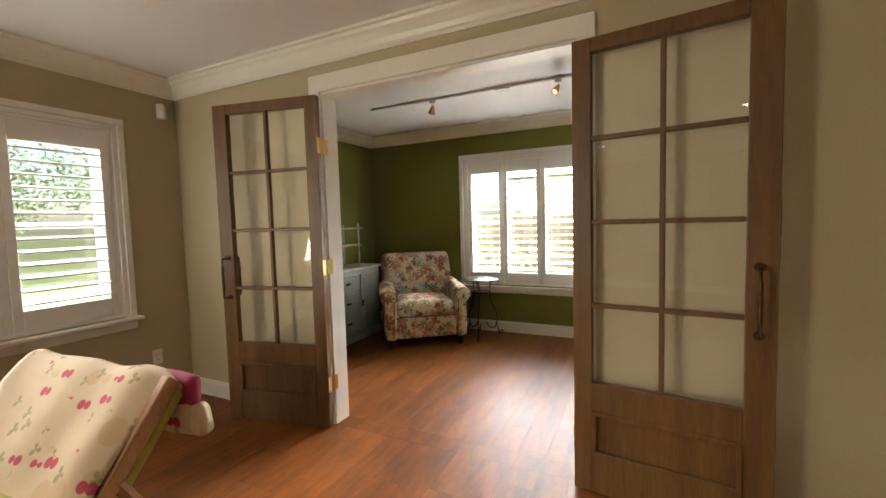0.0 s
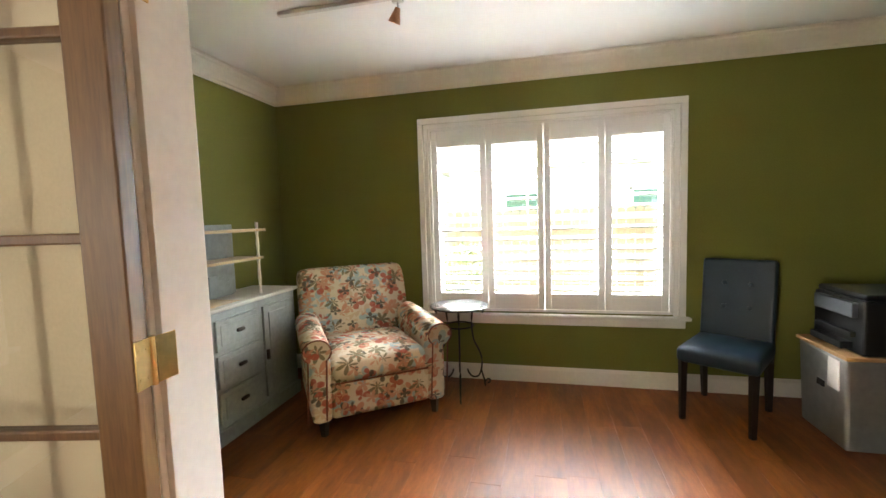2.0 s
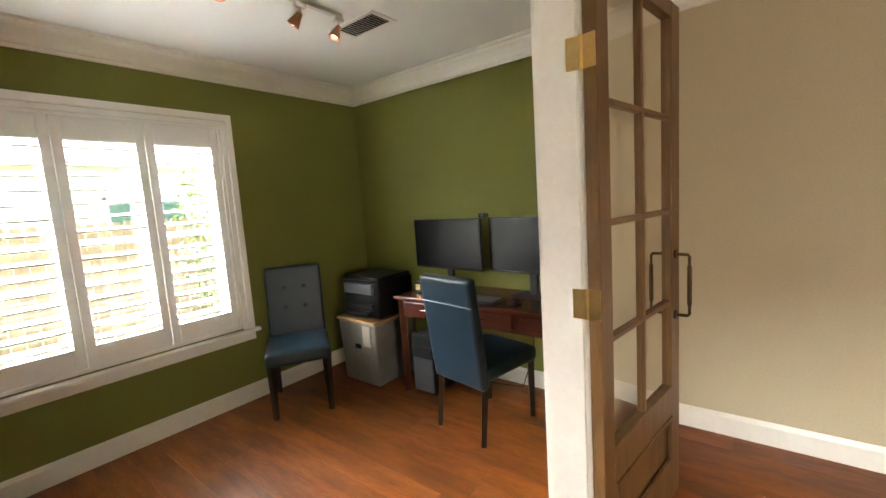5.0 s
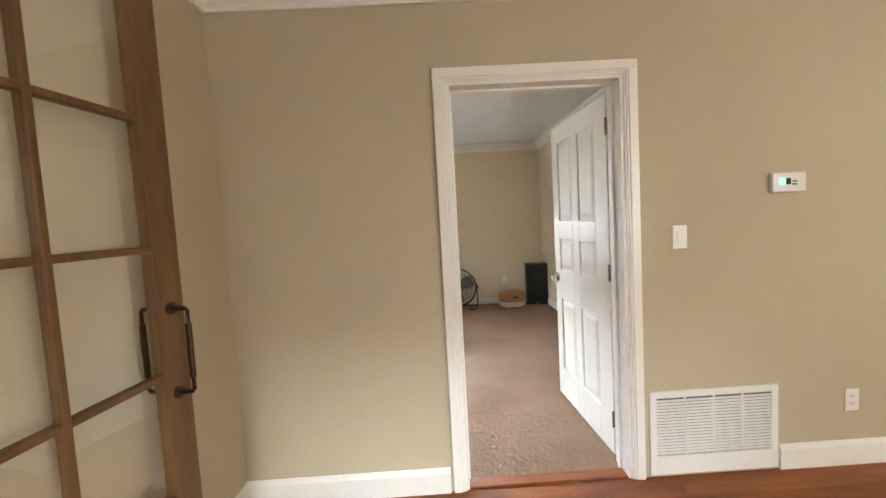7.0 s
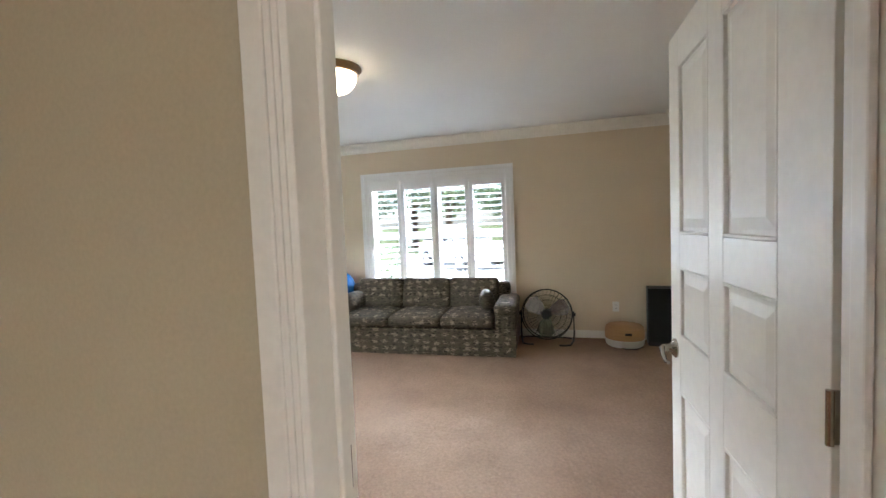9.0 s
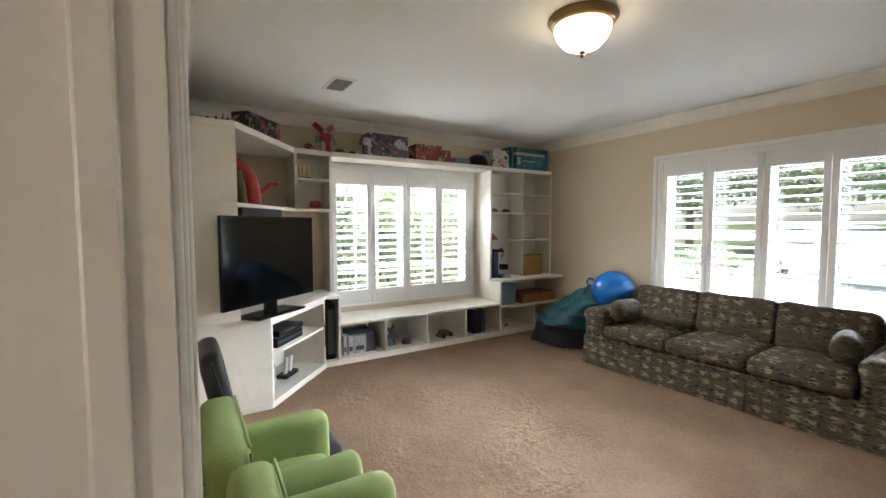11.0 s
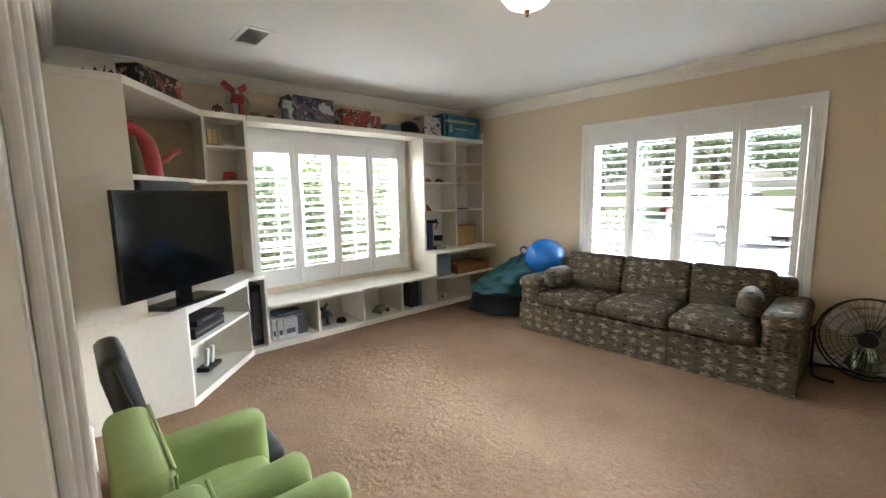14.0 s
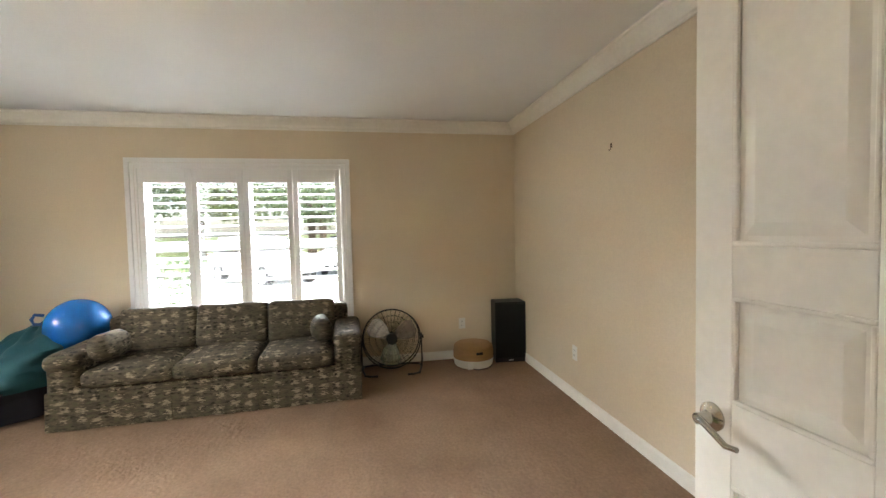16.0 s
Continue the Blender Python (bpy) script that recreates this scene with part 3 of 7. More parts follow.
# ---- doors ----
def glazed_leaf(name, label, m, mirror=1):
    """A stained wooden leaf with eight panes over one panel. Local x runs from the hinge to the free edge, y is its thickness."""
    d = tagged(thing(name, label, "door", m, group="glazed double doors"), kind="structure")
    w, h, t = 0.795, 2.205, 0.045
    sx, sl = 0.087, 0.106
    z0, z1, zp0, zp1 = 0.565, 2.14, 0.205, 0.425
    fr = boxes((0, 0, 0.012, sx, t, h), (w - sl, 0, 0.012, w, t, h), (sx, 0, z1, w - sl, t, h), (sx, 0, zp1, w - sl, t, z0), (sx, 0, 0.012, w - sl, t, zp0))
    part("frame", fr, PINE, d, bevel=0.004)
    pb = bmesh.new()
    box(pb, sx - 0.004, 0.017, zp0 - 0.004, w - sl + 0.004, t - 0.018, zp1 + 0.004)
    part("panel", pb, PINE, d, bevel=0.004)
    mb = bmesh.new()
    for a, b, c, e in ((sx, zp0, w - sl, zp0 + 0.02), (sx, zp1 - 0.02, w - sl, zp1), (sx, zp0 + 0.02, sx + 0.02, zp1 - 0.02), (w - sl - 0.02, zp0 + 0.02, w - sl, zp1 - 0.02)):
        for y in (-0.006, t - 0.009):
            box(mb, a, y, b, c, y + 0.015, e)
    part("moulding", mb, PINE, d, bevel=0.003)
    xm = (sx + w - sl) / 2
    rows = [z0, 0.949, 1.35, 1.744, z1]
    part("muntin", boxes((xm - 0.011, 0.006, z0, xm + 0.011, t - 0.006, z1)), PINE, d, bevel=0.004)
    for k in (1, 2, 3):
        part("muntin", boxes((sx, 0.007, rows[k] - 0.011, w - sl, t - 0.007, rows[k] + 0.011)), PINE, d, bevel=0.004)
    for k in range(4):
        for a, b in ((sx - 0.003, xm - 0.009), (xm + 0.009, w - sl + 0.003)):
            p = part("pane", boxes((a, t / 2 - 0.002, rows[k] + 0.009, b, t / 2 + 0.002, rows[k + 1] - 0.009)), GLASS, d, "clear slightly wavy glass")
            p.visible_shadow = False
    # pull handles on both faces, with a steel edge plate
    for y, s in ((0.0, -1), (t, 1)):
        hb = bmesh.new()
        xh = w - 0.062
        za, zb = 0.885, 1.16
        tube(hb, [(xh, y, za), (xh, y + s * 0.052, za + 0.002), (xh, y + s * 0.058, za + 0.010), (xh, y + s * 0.058, (za + zb) / 2), (xh, y + s * 0.058, zb - 0.010), (xh, y + s * 0.052, zb - 0.002), (xh, y, zb)], 0.0068, 10)
        for zz in (za, zb):
            tube(hb, [(xh, y, zz), (xh, y + s * 0.008, zz)], 0.02, 14)
        tube(hb, [(xh, y + s * 0.058, za + 0.05), (xh, y + s * 0.058, zb - 0.05)], 0.0095, 12)
        part("pull_handle", hb, BRONZE, d, "aged bronze pull handle", smooth=True)
    part("edge_plate", boxes((w, 0.006, 1.15, w + 0.002, t - 0.006, 1.42)), NICKEL, d, "dull steel lock plate")
    for z in (0.30, 1.09, 1.885):
        hb = boxes((-0.003, 0.002, z - 0.05, 0.0, t - 0.002, z + 0.05))
        y = -0.004 if mirror > 0 else t + 0.004
        tube(hb, [(-0.003, y, z - 0.052), (-0.003, y, z + 0.052)], 0.0065, 10)
        for yy in (0.012, t - 0.012):
            for zz in (-0.03, 0.03):
                tube(hb, [(-0.003, yy, z + zz), (-0.0042, yy, z + zz)], 0.004, 8)
        part("hinge", hb, BRASS, d, "bright brass butt hinge")
    return d


BRONZE = mat("aged_bronze", (0.09, 0.055, 0.03), 0.4, metal=0.9, vary=0.2, fine=40, coarse=10)
# the two leaves stand folded back against the dining room wall
glazed_leaf("door_1", "brown stained glazed door leaf, folded open against the wall", Matrix.Translation((-1.082, 3.06, 0)) @ pose(0, 0, 0, 0, 0, 191.5), 1)
glazed_leaf("door_2", "brown stained glazed door leaf, open flat along the wall", Matrix.Translation((0.507, 3.025, 0)) @ pose(0, 0, 0, 0, 0, -7.4), -1)
# the brass hinge wings on the white jambs
for x, s, nm in ((-1.08, 1, "hinge_leaf"), (0.51, -1, "hinge_leaf")):
    for z in (0.30, 1.09, 1.885):
        hb = bmesh.new()
        a, b = sorted((x, x + s * 0.003))
        box(hb, a, YD - 0.018, z - 0.05, b, YD + 0.03, z + 0.05)
        tagged(part(nm, hb, BRASS), "bright brass hinge wing on the white jamb", "hinge")


def panel_door(name, label, m):
    """A white six-panel door. Local x from the hinge, y is its thickness."""
    d = tagged(thing(name, label, "door", m), kind="structure")
    w, h, t = 0.895, 2.01, 0.036
    st = 0.165
    rows = ((0.22, 0.774), (0.967, 1.212), (1.328, 1.895))
    xs = ((st, 0.428), (0.525, 0.793))
    bm = boxes((0, 0, 0.012, st, t, h), (xs[1][1], 0, 0.012, w, t, h), (xs[0][1], 0, 0.012, xs[1][0], t, h))
    zz = [0.012] + [v for r in rows for v in r] + [h]
    for a, b in zip(zz[0::2], zz[1::2]):
        for x0, x1 in xs:
            box(bm, x0, 0, a, x1, t, b)
    part("frame", bm, DOORWHITE, d, bevel=0.002)
    for z0, z1 in rows:
        for x0, x1 in xs:
            pb = bmesh.new()
            box(pb, x0 - 0.002, 0.010, z0 - 0.002, x1 + 0.002, t - 0.010, z1 + 0.002)
            for y, s in ((0.010, -1), (t - 0.010, 1)):
                lo = [pb.verts.new(v) for v in ((x0 + 0.022, y, z0 + 0.022), (x1 - 0.022, y, z0 + 0.022), (x1 - 0.022, y, z1 - 0.022), (x0 + 0.022, y, z1 - 0.022))]
                hi = [pb.verts.new(v) for v in ((x0 + 0.05, y + s * 0.007, z0 + 0.05), (x1 - 0.05, y + s * 0.007, z0 + 0.05), (x1 - 0.05, y + s * 0.007, z1 - 0.05), (x0 + 0.05, y + s * 0.007, z1 - 0.05))]
                pb.faces.new(hi)
                for k in range(4):
                    pb.faces.new((lo[k], lo[(k + 1) % 4], hi[(k + 1) % 4], hi[k]))
            part("panel", pb, DOORWHITE, d)
            rb = bmesh.new()
            for y0, y1 in ((-0.001, 0.011), (t - 0.011, t + 0.001)):
                for a, b, c, e in ((x0, z0, x1, z0 + 0.010), (x0, z1 - 0.010, x1, z1), (x0, z0 + 0.010, x0 + 0.010, z1 - 0.010), (x1 - 0.010, z0 + 0.010, x1, z1 - 0.010)):
                    box(rb, a, y0, b, c, y1, e)
            part("sticking", rb, DOORWHITE, d, bevel=0.003)
    for y, s in ((t, 1), (0.0, -1)):
        hb = bmesh.new()
        mm = Matrix.Translation((w - 0.052, y, 0.915)) @ pose(0, 0, 0, -90 * s)
        lathe(hb, ((0.0, 0.0), (0.034, 0.0), (0.034, 0.004), (0.028, 0.010), (0.016, 0.016), (0.013, 0.03), (0.013, 0.046), (0.0, 0.048)), 24, mm)
        tube(hb, [(w - 0.052, y + s * 0.042, 0.915), (w - 0.072, y + s * 0.052, 0.920), (w - 0.107, y + s * 0.056, 0.908), (w - 0.140, y + s * 0.056, 0.893), (w - 0.166, y + s * 0.054, 0.897)], 0.0095, 12, r2=0.006)
        part("door_handle", hb, NICKEL, d, "satin nickel lever handle", smooth=True)
    for z in (0.22, 1.05, 1.84):
        hb = boxes((-0.003, -0.004, z - 0.045, 0.0, t, z + 0.045))
        tube(hb, [(-0.004, t + 0.004, z - 0.046), (-0.004, t + 0.004, z + 0.046)], 0.006, 10)
        part("hinge", hb, NICKEL, d, "dull nickel hinge")
    return d


panel_door("door_3", "white six-panel door, standing wide open", Matrix.Translation((2.146, 1.087, 0)) @ pose(0, 0, 0, 0, 0, 2.1))
tagged(part("strike_plate", boxes((2.045, PD[1] - 0.023, 0.86, 2.075, PD[1] - 0.0203, 0.95)), NICKEL), "dull nickel strike plate on the jamb", "strike plate")
tagged(part("threshold", boxes((1.955, PD[0] + 0.02, 0.0, 2.03, PD[1] - 0.02, 0.009)), FLOORWOOD, bevel=0.004), "reddish wooden threshold strip at the carpet", "threshold")


# ---- fixtures on the walls and ceilings ----
def plate(name, label, category, m, kind):
    """A wall plate: local x across, z up, y = 0 on the wall and -y into the room."""
    p = thing(name, label, category, m)
    part("cover", boxes((-0.036, -0.006, -0.058, 0.036, 0, 0.058)), WHITEPL, p, bevel=0.002)
    if kind == "switch":
        part("rocker", boxes((-0.017, -0.010, -0.034, 0.017, -0.006, 0.034)), WHITEPL, p, bevel=0.002)
    else:
        for z in (-0.02, 0.02):
            sb = boxes((-0.016, -0.008, z - 0.014, 0.016, -0.006, z + 0.014))
            part("socket", sb, WHITEPL, p, bevel=0.003)
            part("slots", boxes((-0.008, -0.0085, z - 0.005, -0.005, -0.008, z + 0.006), (0.005, -0.0085, z - 0.005, 0.008, -0.008, z + 0.006)), BLACK, p)
    return p


plate("light_switch", "white rocker light switch beside the door", "light switch", pose(CE, 0.853, 1.24, 0, 0, -90), "switch")
plate("wall_outlet", "white electrical outlet above the baseboard", "outlet", pose(CE, -0.04, 0.345, 0, 0, -90), "outlet")
plate("wall_outlet", "white electrical outlet on the tan wall", "outlet", pose(CW, 2.82, 0.375, 0, 0, 90), "outlet")
plate("wall_outlet", "white electrical outlet behind the cardboard tub", "outlet", pose(PE, 0.965, 0.38, 0, 0, -90), "outlet")
plate("wall_outlet", "white electrical outlet on the cream wall", "outlet", pose(5.17, PS, 0.385, 0, 0, 180), "outlet")

th = thing("thermostat", "white digital thermostat with a small green screen", "thermostat", pose(CE, 0.315, 1.48, 0, 0, -90))
part("case", boxes((-0.085, -0.028, -0.048, 0.085, 0, 0.048)), WHITEPL, th, bevel=0.006)
part("screen", boxes((-0.055, -0.030, -0.012, -0.022, -0.0275, 0.022)), glow("green_screen", (0.25, 0.75, 0.45), 0.5), th, "green lit screen")
part("display", boxes((-0.018, -0.030, -0.010, 0.005, -0.0275, 0.020)), BLACK, th)
part("buttons", boxes((0.012, -0.030, 0.0, 0.035, -0.0275, 0.008), (0.012, -0.030, -0.014, 0.035, -0.0275, -0.006)), GREYPL, th)

vent = thing("return_air_grille", "white louvered return air grille set in the wall", "air vent", pose(CE, 0.69, 0, 0, 0, -90))
vw, vz0, vz1 = 0.335, 0.015, 0.455
part("frame", boxes((-vw, -0.012, vz0, -vw + 0.035, 0, vz1), (vw - 0.035, -0.012, vz0, vw, 0, vz1), (-vw + 0.035, -0.012, vz1 - 0.035, vw - 0.035, 0, vz1), (-vw + 0.035, -0.012, vz0, vw - 0.035, 0, vz0 + 0.10),
                    (-0.155, -0.010, vz0 + 0.10, -0.145, 0, vz1 - 0.035), (-0.005, -0.010, vz0 + 0.10, 0.005, 0, vz1 - 0.035), (0.145, -0.010, vz0 + 0.10, 0.155, 0, vz1 - 0.035)), WHITEPL, vent, bevel=0.002)
# flat grey sheet; its colour stands for the shade in the duct
part("backing", boxes((-vw + 0.03, -0.0022, vz0 + 0.09, vw - 0.03, -0.0005, vz1 - 0.03)), GREYPL, vent, "dark sheet standing in for the shaded duct")
sb = bmesh.new()
box(sb, -0.073, -0.006, -0.0012, 0.073, 0.006, 0.0012, pose(0, 0, 0, 40))
bmesh.ops.recalc_face_normals(sb, faces=sb.faces[:])
slat_mesh = bpy.data.meshes.new("slat")
sb.to_mesh(slat_mesh)
sb.free()
slat_mesh.materials.append(WHITEPL)
for c in range(4):
    for k in range(18):
        shared("slat", slat_mesh, vent, pose(-0.226 + c * 0.1507, -0.0085, vz0 + 0.113 + k * 0.0162))

al = thing("alarm_sensor", "white alarm sensor high in the corner", "sensor", pose(CW + 0.03, 2.965, 2.29, 0, 0, 45))
part("case", boxes((-0.03, -0.035, -0.06, 0.03, 0.02, 0.06)), WHITEPL, al, bevel=0.012)
part("lens", boxes((-0.02, -0.038, -0.045, 0.02, -0.034, 0.0)), SHUTTER, al)

hk = thing("picture_hook", "small dark picture hook on the cream wall", "hook", pose(4.66, PS, 1.90, 0, 0, 180))
hb = bmesh.new()
tube(hb, [(0, 0, 0.02), (0, -0.004, 0.0), (0, -0.012, -0.02), (0, -0.02, -0.012)], 0.003, 8)
box(hb, -0.008, -0.003, 0.0, 0.008, 0.0, 0.03)
part("nail", hb, BRONZE, hk)


def ceiling_vent(x0, y0, x1, y1, z):
    v = thing("ceiling_vent", "white louvered air register in the ceiling", "air vent", pose((x0 + x1) / 2, (y0 + y1) / 2, z), group="ceiling vents")
    a, b = (x1 - x0) / 2, (y1 - y0) / 2
    part("frame", boxes((-a, -b, -0.008, -a + 0.03, b, 0), (a - 0.03, -b, -0.008, a, b, 0), (-a + 0.03, -b, -0.008, a - 0.03, -b + 0.03, 0), (-a + 0.03, b - 0.03, -0.008, a - 0.03, b, 0)), WHITEPL, v, bevel=0.002)
    # black sheet in place of an unlit duct; no hole is cut
    part("backing", boxes((-a + 0.028, -b + 0.028, -0.0025, a - 0.028, b - 0.028, -0.0008)), BLACK, v, "dark sheet standing in for the shaded duct")
    n = int((2 * b - 0.07) / 0.024)
    for k in range(n):
        bm = bmesh.new()
        box(bm, -a + 0.03, -0.008, -0.0008, a - 0.03, 0.008, 0.0008, pose(0, -b + 0.045 + k * 0.024, -0.006, 35))
        part("slat", bm, WHITEPL, v)
    return v


ceiling_vent(0.93, 4.39, 1.14, 4.76, H)
ceiling_vent(3.11, 4.62, 3.31, 4.96, HP)
ceiling_vent(3.32, 1.38, 3.53, 1.73, HP)

# track light across the office ceiling
TRACK = mat("white_track_metal", (0.62, 0.60, 0.57), 0.35, metal=0.3, vary=0.05)
COPPER = mat("copper_lamp_head", (0.55, 0.28, 0.16), 0.3, metal=0.7, vary=0.1)
tr = thing("track_light", "white ceiling track with small copper spotlights", "track light", pose(0, 4.56, H))
part("rail", boxes((-1.72, -0.018, -0.022, 0.85, 0.018, -0.001)), TRACK, tr, bevel=0.003)
part("feed_box", boxes((-0.38, -0.03, -0.034, -0.24, 0.03, -0.001)), TRACK, tr, bevel=0.004)
for x, tx in ((-1.01, 15), (0.17, -25), (0.58, 30), (0.83, 10)):
    hd = part("spotlight", boxes((x - 0.03, -0.015, -0.045, x + 0.03, 0.015, -0.022)), TRACK, tr, bevel=0.004)
    sb = bmesh.new()
    tube(sb, [(x, 0, -0.045), (x, 0, -0.075)], 0.006, 8)
    part("stem", sb, TRACK, hd)
    sb = bmesh.new()
    lathe(sb, ((0.0, 0.0), (0.014, 0.0), (0.018, -0.02), (0.03, -0.06), (0.034, -0.075), (0.030, -0.075), (0.024, -0.055), (0.0, -0.04)), 20, Matrix.Translation((x, 0, -0.07)) @ pose(0, 0, 0, tx, 25))
    part("lamp_head", sb, COPPER, hd, "small copper cone head", smooth=True)
    sb = bmesh.new()
    bmesh.ops.create_icosphere(sb, subdivisions=2, radius=0.016, matrix=Matrix.Translation((x, 0, -0.07)) @ pose(0, 0, 0, tx, 25) @ Matrix.Translation((0, 0, -0.060)))
    part("bulb", sb, glow("warm_bulb", (1.0, 0.72, 0.42), 2.5), hd, "glowing warm bulb", smooth=True)

# flush ceiling lamp of the playroom
fl = thing("ceiling_lamp", "lit frosted glass bowl lamp with a bronze rim", "ceiling lamp", pose(4.0, 3.04, HP))
sb = bmesh.new()
lathe(sb, ((0.0, 0.0), (0.185, 0.0), (0.188, -0.012), (0.178, -0.022), (0.172, -0.035), (0.158, -0.044), (0.150, -0.048), (0.0, -0.045)), 40)
part("rim", sb, mat("brushed_bronze", (0.30, 0.19, 0.10), 0.35, metal=0.8, vary=0.1), fl, smooth=True)
sb = bmesh.new()
lathe(sb, ((0.150, -0.045), (0.147, -0.075), (0.130, -0.115), (0.098, -0.15), (0.05, -0.172), (0.0, -0.178)), 40)
bowl = part("bowl", sb, glow("lit_frosted_glass", (1.0, 0.80, 0.52), 5.0), fl, "lit frosted glass bowl", smooth=True)
sb = bmesh.new()
lathe(sb, ((0.0, -0.176), (0.016, -0.178), (0.018, -0.186), (0.008, -0.192), (0.011, -0.202), (0.006, -0.212), (0.0, -0.214)), 18)
part("finial", sb, BRONZE, fl, smooth=True)

# ---- office ----
GREYPAINT = mat("grey_blue_furniture_paint", (0.30, 0.335, 0.32), 0.5, vary=0.1, fine=30, coarse=4, bump=0.08)
TOPWOOD = mat("pale_waxed_top", (0.60, 0.44, 0.25), 0.45, vary=0.15, fine=30, coarse=4, stretch=(1, 0.15, 1))
IRONKNOB = mat("dark_cup_pull", (0.06, 0.05, 0.045), 0.4, metal=0.8)
cb = thing("sideboard", "grey-blue painted sideboard with drawers and a door", "sideboard", pose(-2.22, 0, 0))
Y0, Y1, D = 3.55, 5.30, 0.385
part("body", boxes((-D, Y0, 0.09, 0.0, Y1, 0.835)), GREYPAINT, cb, bevel=0.004)
part("plinth", boxes((-D, Y0 - 0.012, 0.0, 0.016, Y1 + 0.012, 0.10)), GREYPAINT, cb, bevel=0.008)
part("top", boxes((-D, Y0 - 0.02, 0.836, 0.03, Y1 + 0.02, 0.862)), mat("worn_white_top", (0.62, 0.60, 0.53), 0.5, vary=0.1, fine=20, coarse=5), cb, "worn whitish top", bevel=0.008)
part("top_inlay", boxes((-D + 0.05, Y0 + 0.03, 0.8625, -0.02, 4.72, 0.866)), TOPWOOD, cb, "pale waxed wooden top")
for ya, yb in ((4.46, 4.84), (4.05, 4.42), (3.62, 4.01)):
    for za, zb in ((0.59, 0.78), (0.36, 0.56), (0.13, 0.33)):
        dr = part("drawer", boxes((0.0, ya, za, 0.018, yb, zb), (0.018, ya + 0.03, za + 0.03, 0.024, yb - 0.03, zb - 0.03)), GREYPAINT, cb, bevel=0.005)
        hb = bmesh.new()
        ym, zm = (ya + yb) / 2, (za + zb) / 2
        puff(hb, 0.022, ym - 0.035, zm - 0.008, 0.045, ym + 0.035, zm + 0.018, 0.012, n=3)
        part("cup_pull", hb, IRONKNOB, dr, "dark metal cup pull", smooth=True)
dr = part("cupboard_door", boxes((0.0, 4.90, 0.13, 0.018, 5.24, 0.78), (0.018, 4.95, 0.18, 0.024, 5.19, 0.73)), GREYPAINT, cb, bevel=0.005)
part("latch", boxes((0.018, 4.905, 0.40, 0.034, 4.925, 0.47)), IRONKNOB, dr)
rk = thing("desktop_shelf", "small grey shelf with two pale wooden tiers", "shelf", pose(-2.5, 0, 0.866))
part("back", boxes((0.0, 4.30, 0.0, 0.018, 4.98, 0.50), (0.018, 4.30, 0.0, 0.20, 4.315, 0.34)), GREYPAINT, rk, bevel=0.003)
ab = bmesh.new()
for k in range(9):
    a0, a1 = math.pi * k / 18, math.pi * (k + 1) / 18
    box(ab, 0.02, 4.70 + 0.22 * math.sin(a0), 0, 0.05, 4.70 + 0.22 * math.sin(a1), 0.15 * math.cos(a0))
part("arched_rail", ab, GREYPAINT, rk)
for z, yr in ((0.245, 5.02), (0.445, 5.06)):
    part("tier", boxes((0.02, 4.30, z, 0.24, yr, z + 0.018)), TOPWOOD, rk, "pale wooden tier", bevel=0.003)
sb = bmesh.new()
for z0, z1 in ((-0.002, 0.245), (0.263, 0.445), (0.463, 0.51)):
    lathe(sb, ((0.013, z0), (0.008, z0 + (z1 - z0) * 0.15), (0.012, (z0 + z1) / 2), (0.008, z1 - (z1 - z0) * 0.15), (0.012, z1)), 12, Matrix.Translation((0.225, 4.98, 0)))
part("turned_post", sb, WHITE, rk, smooth=True)


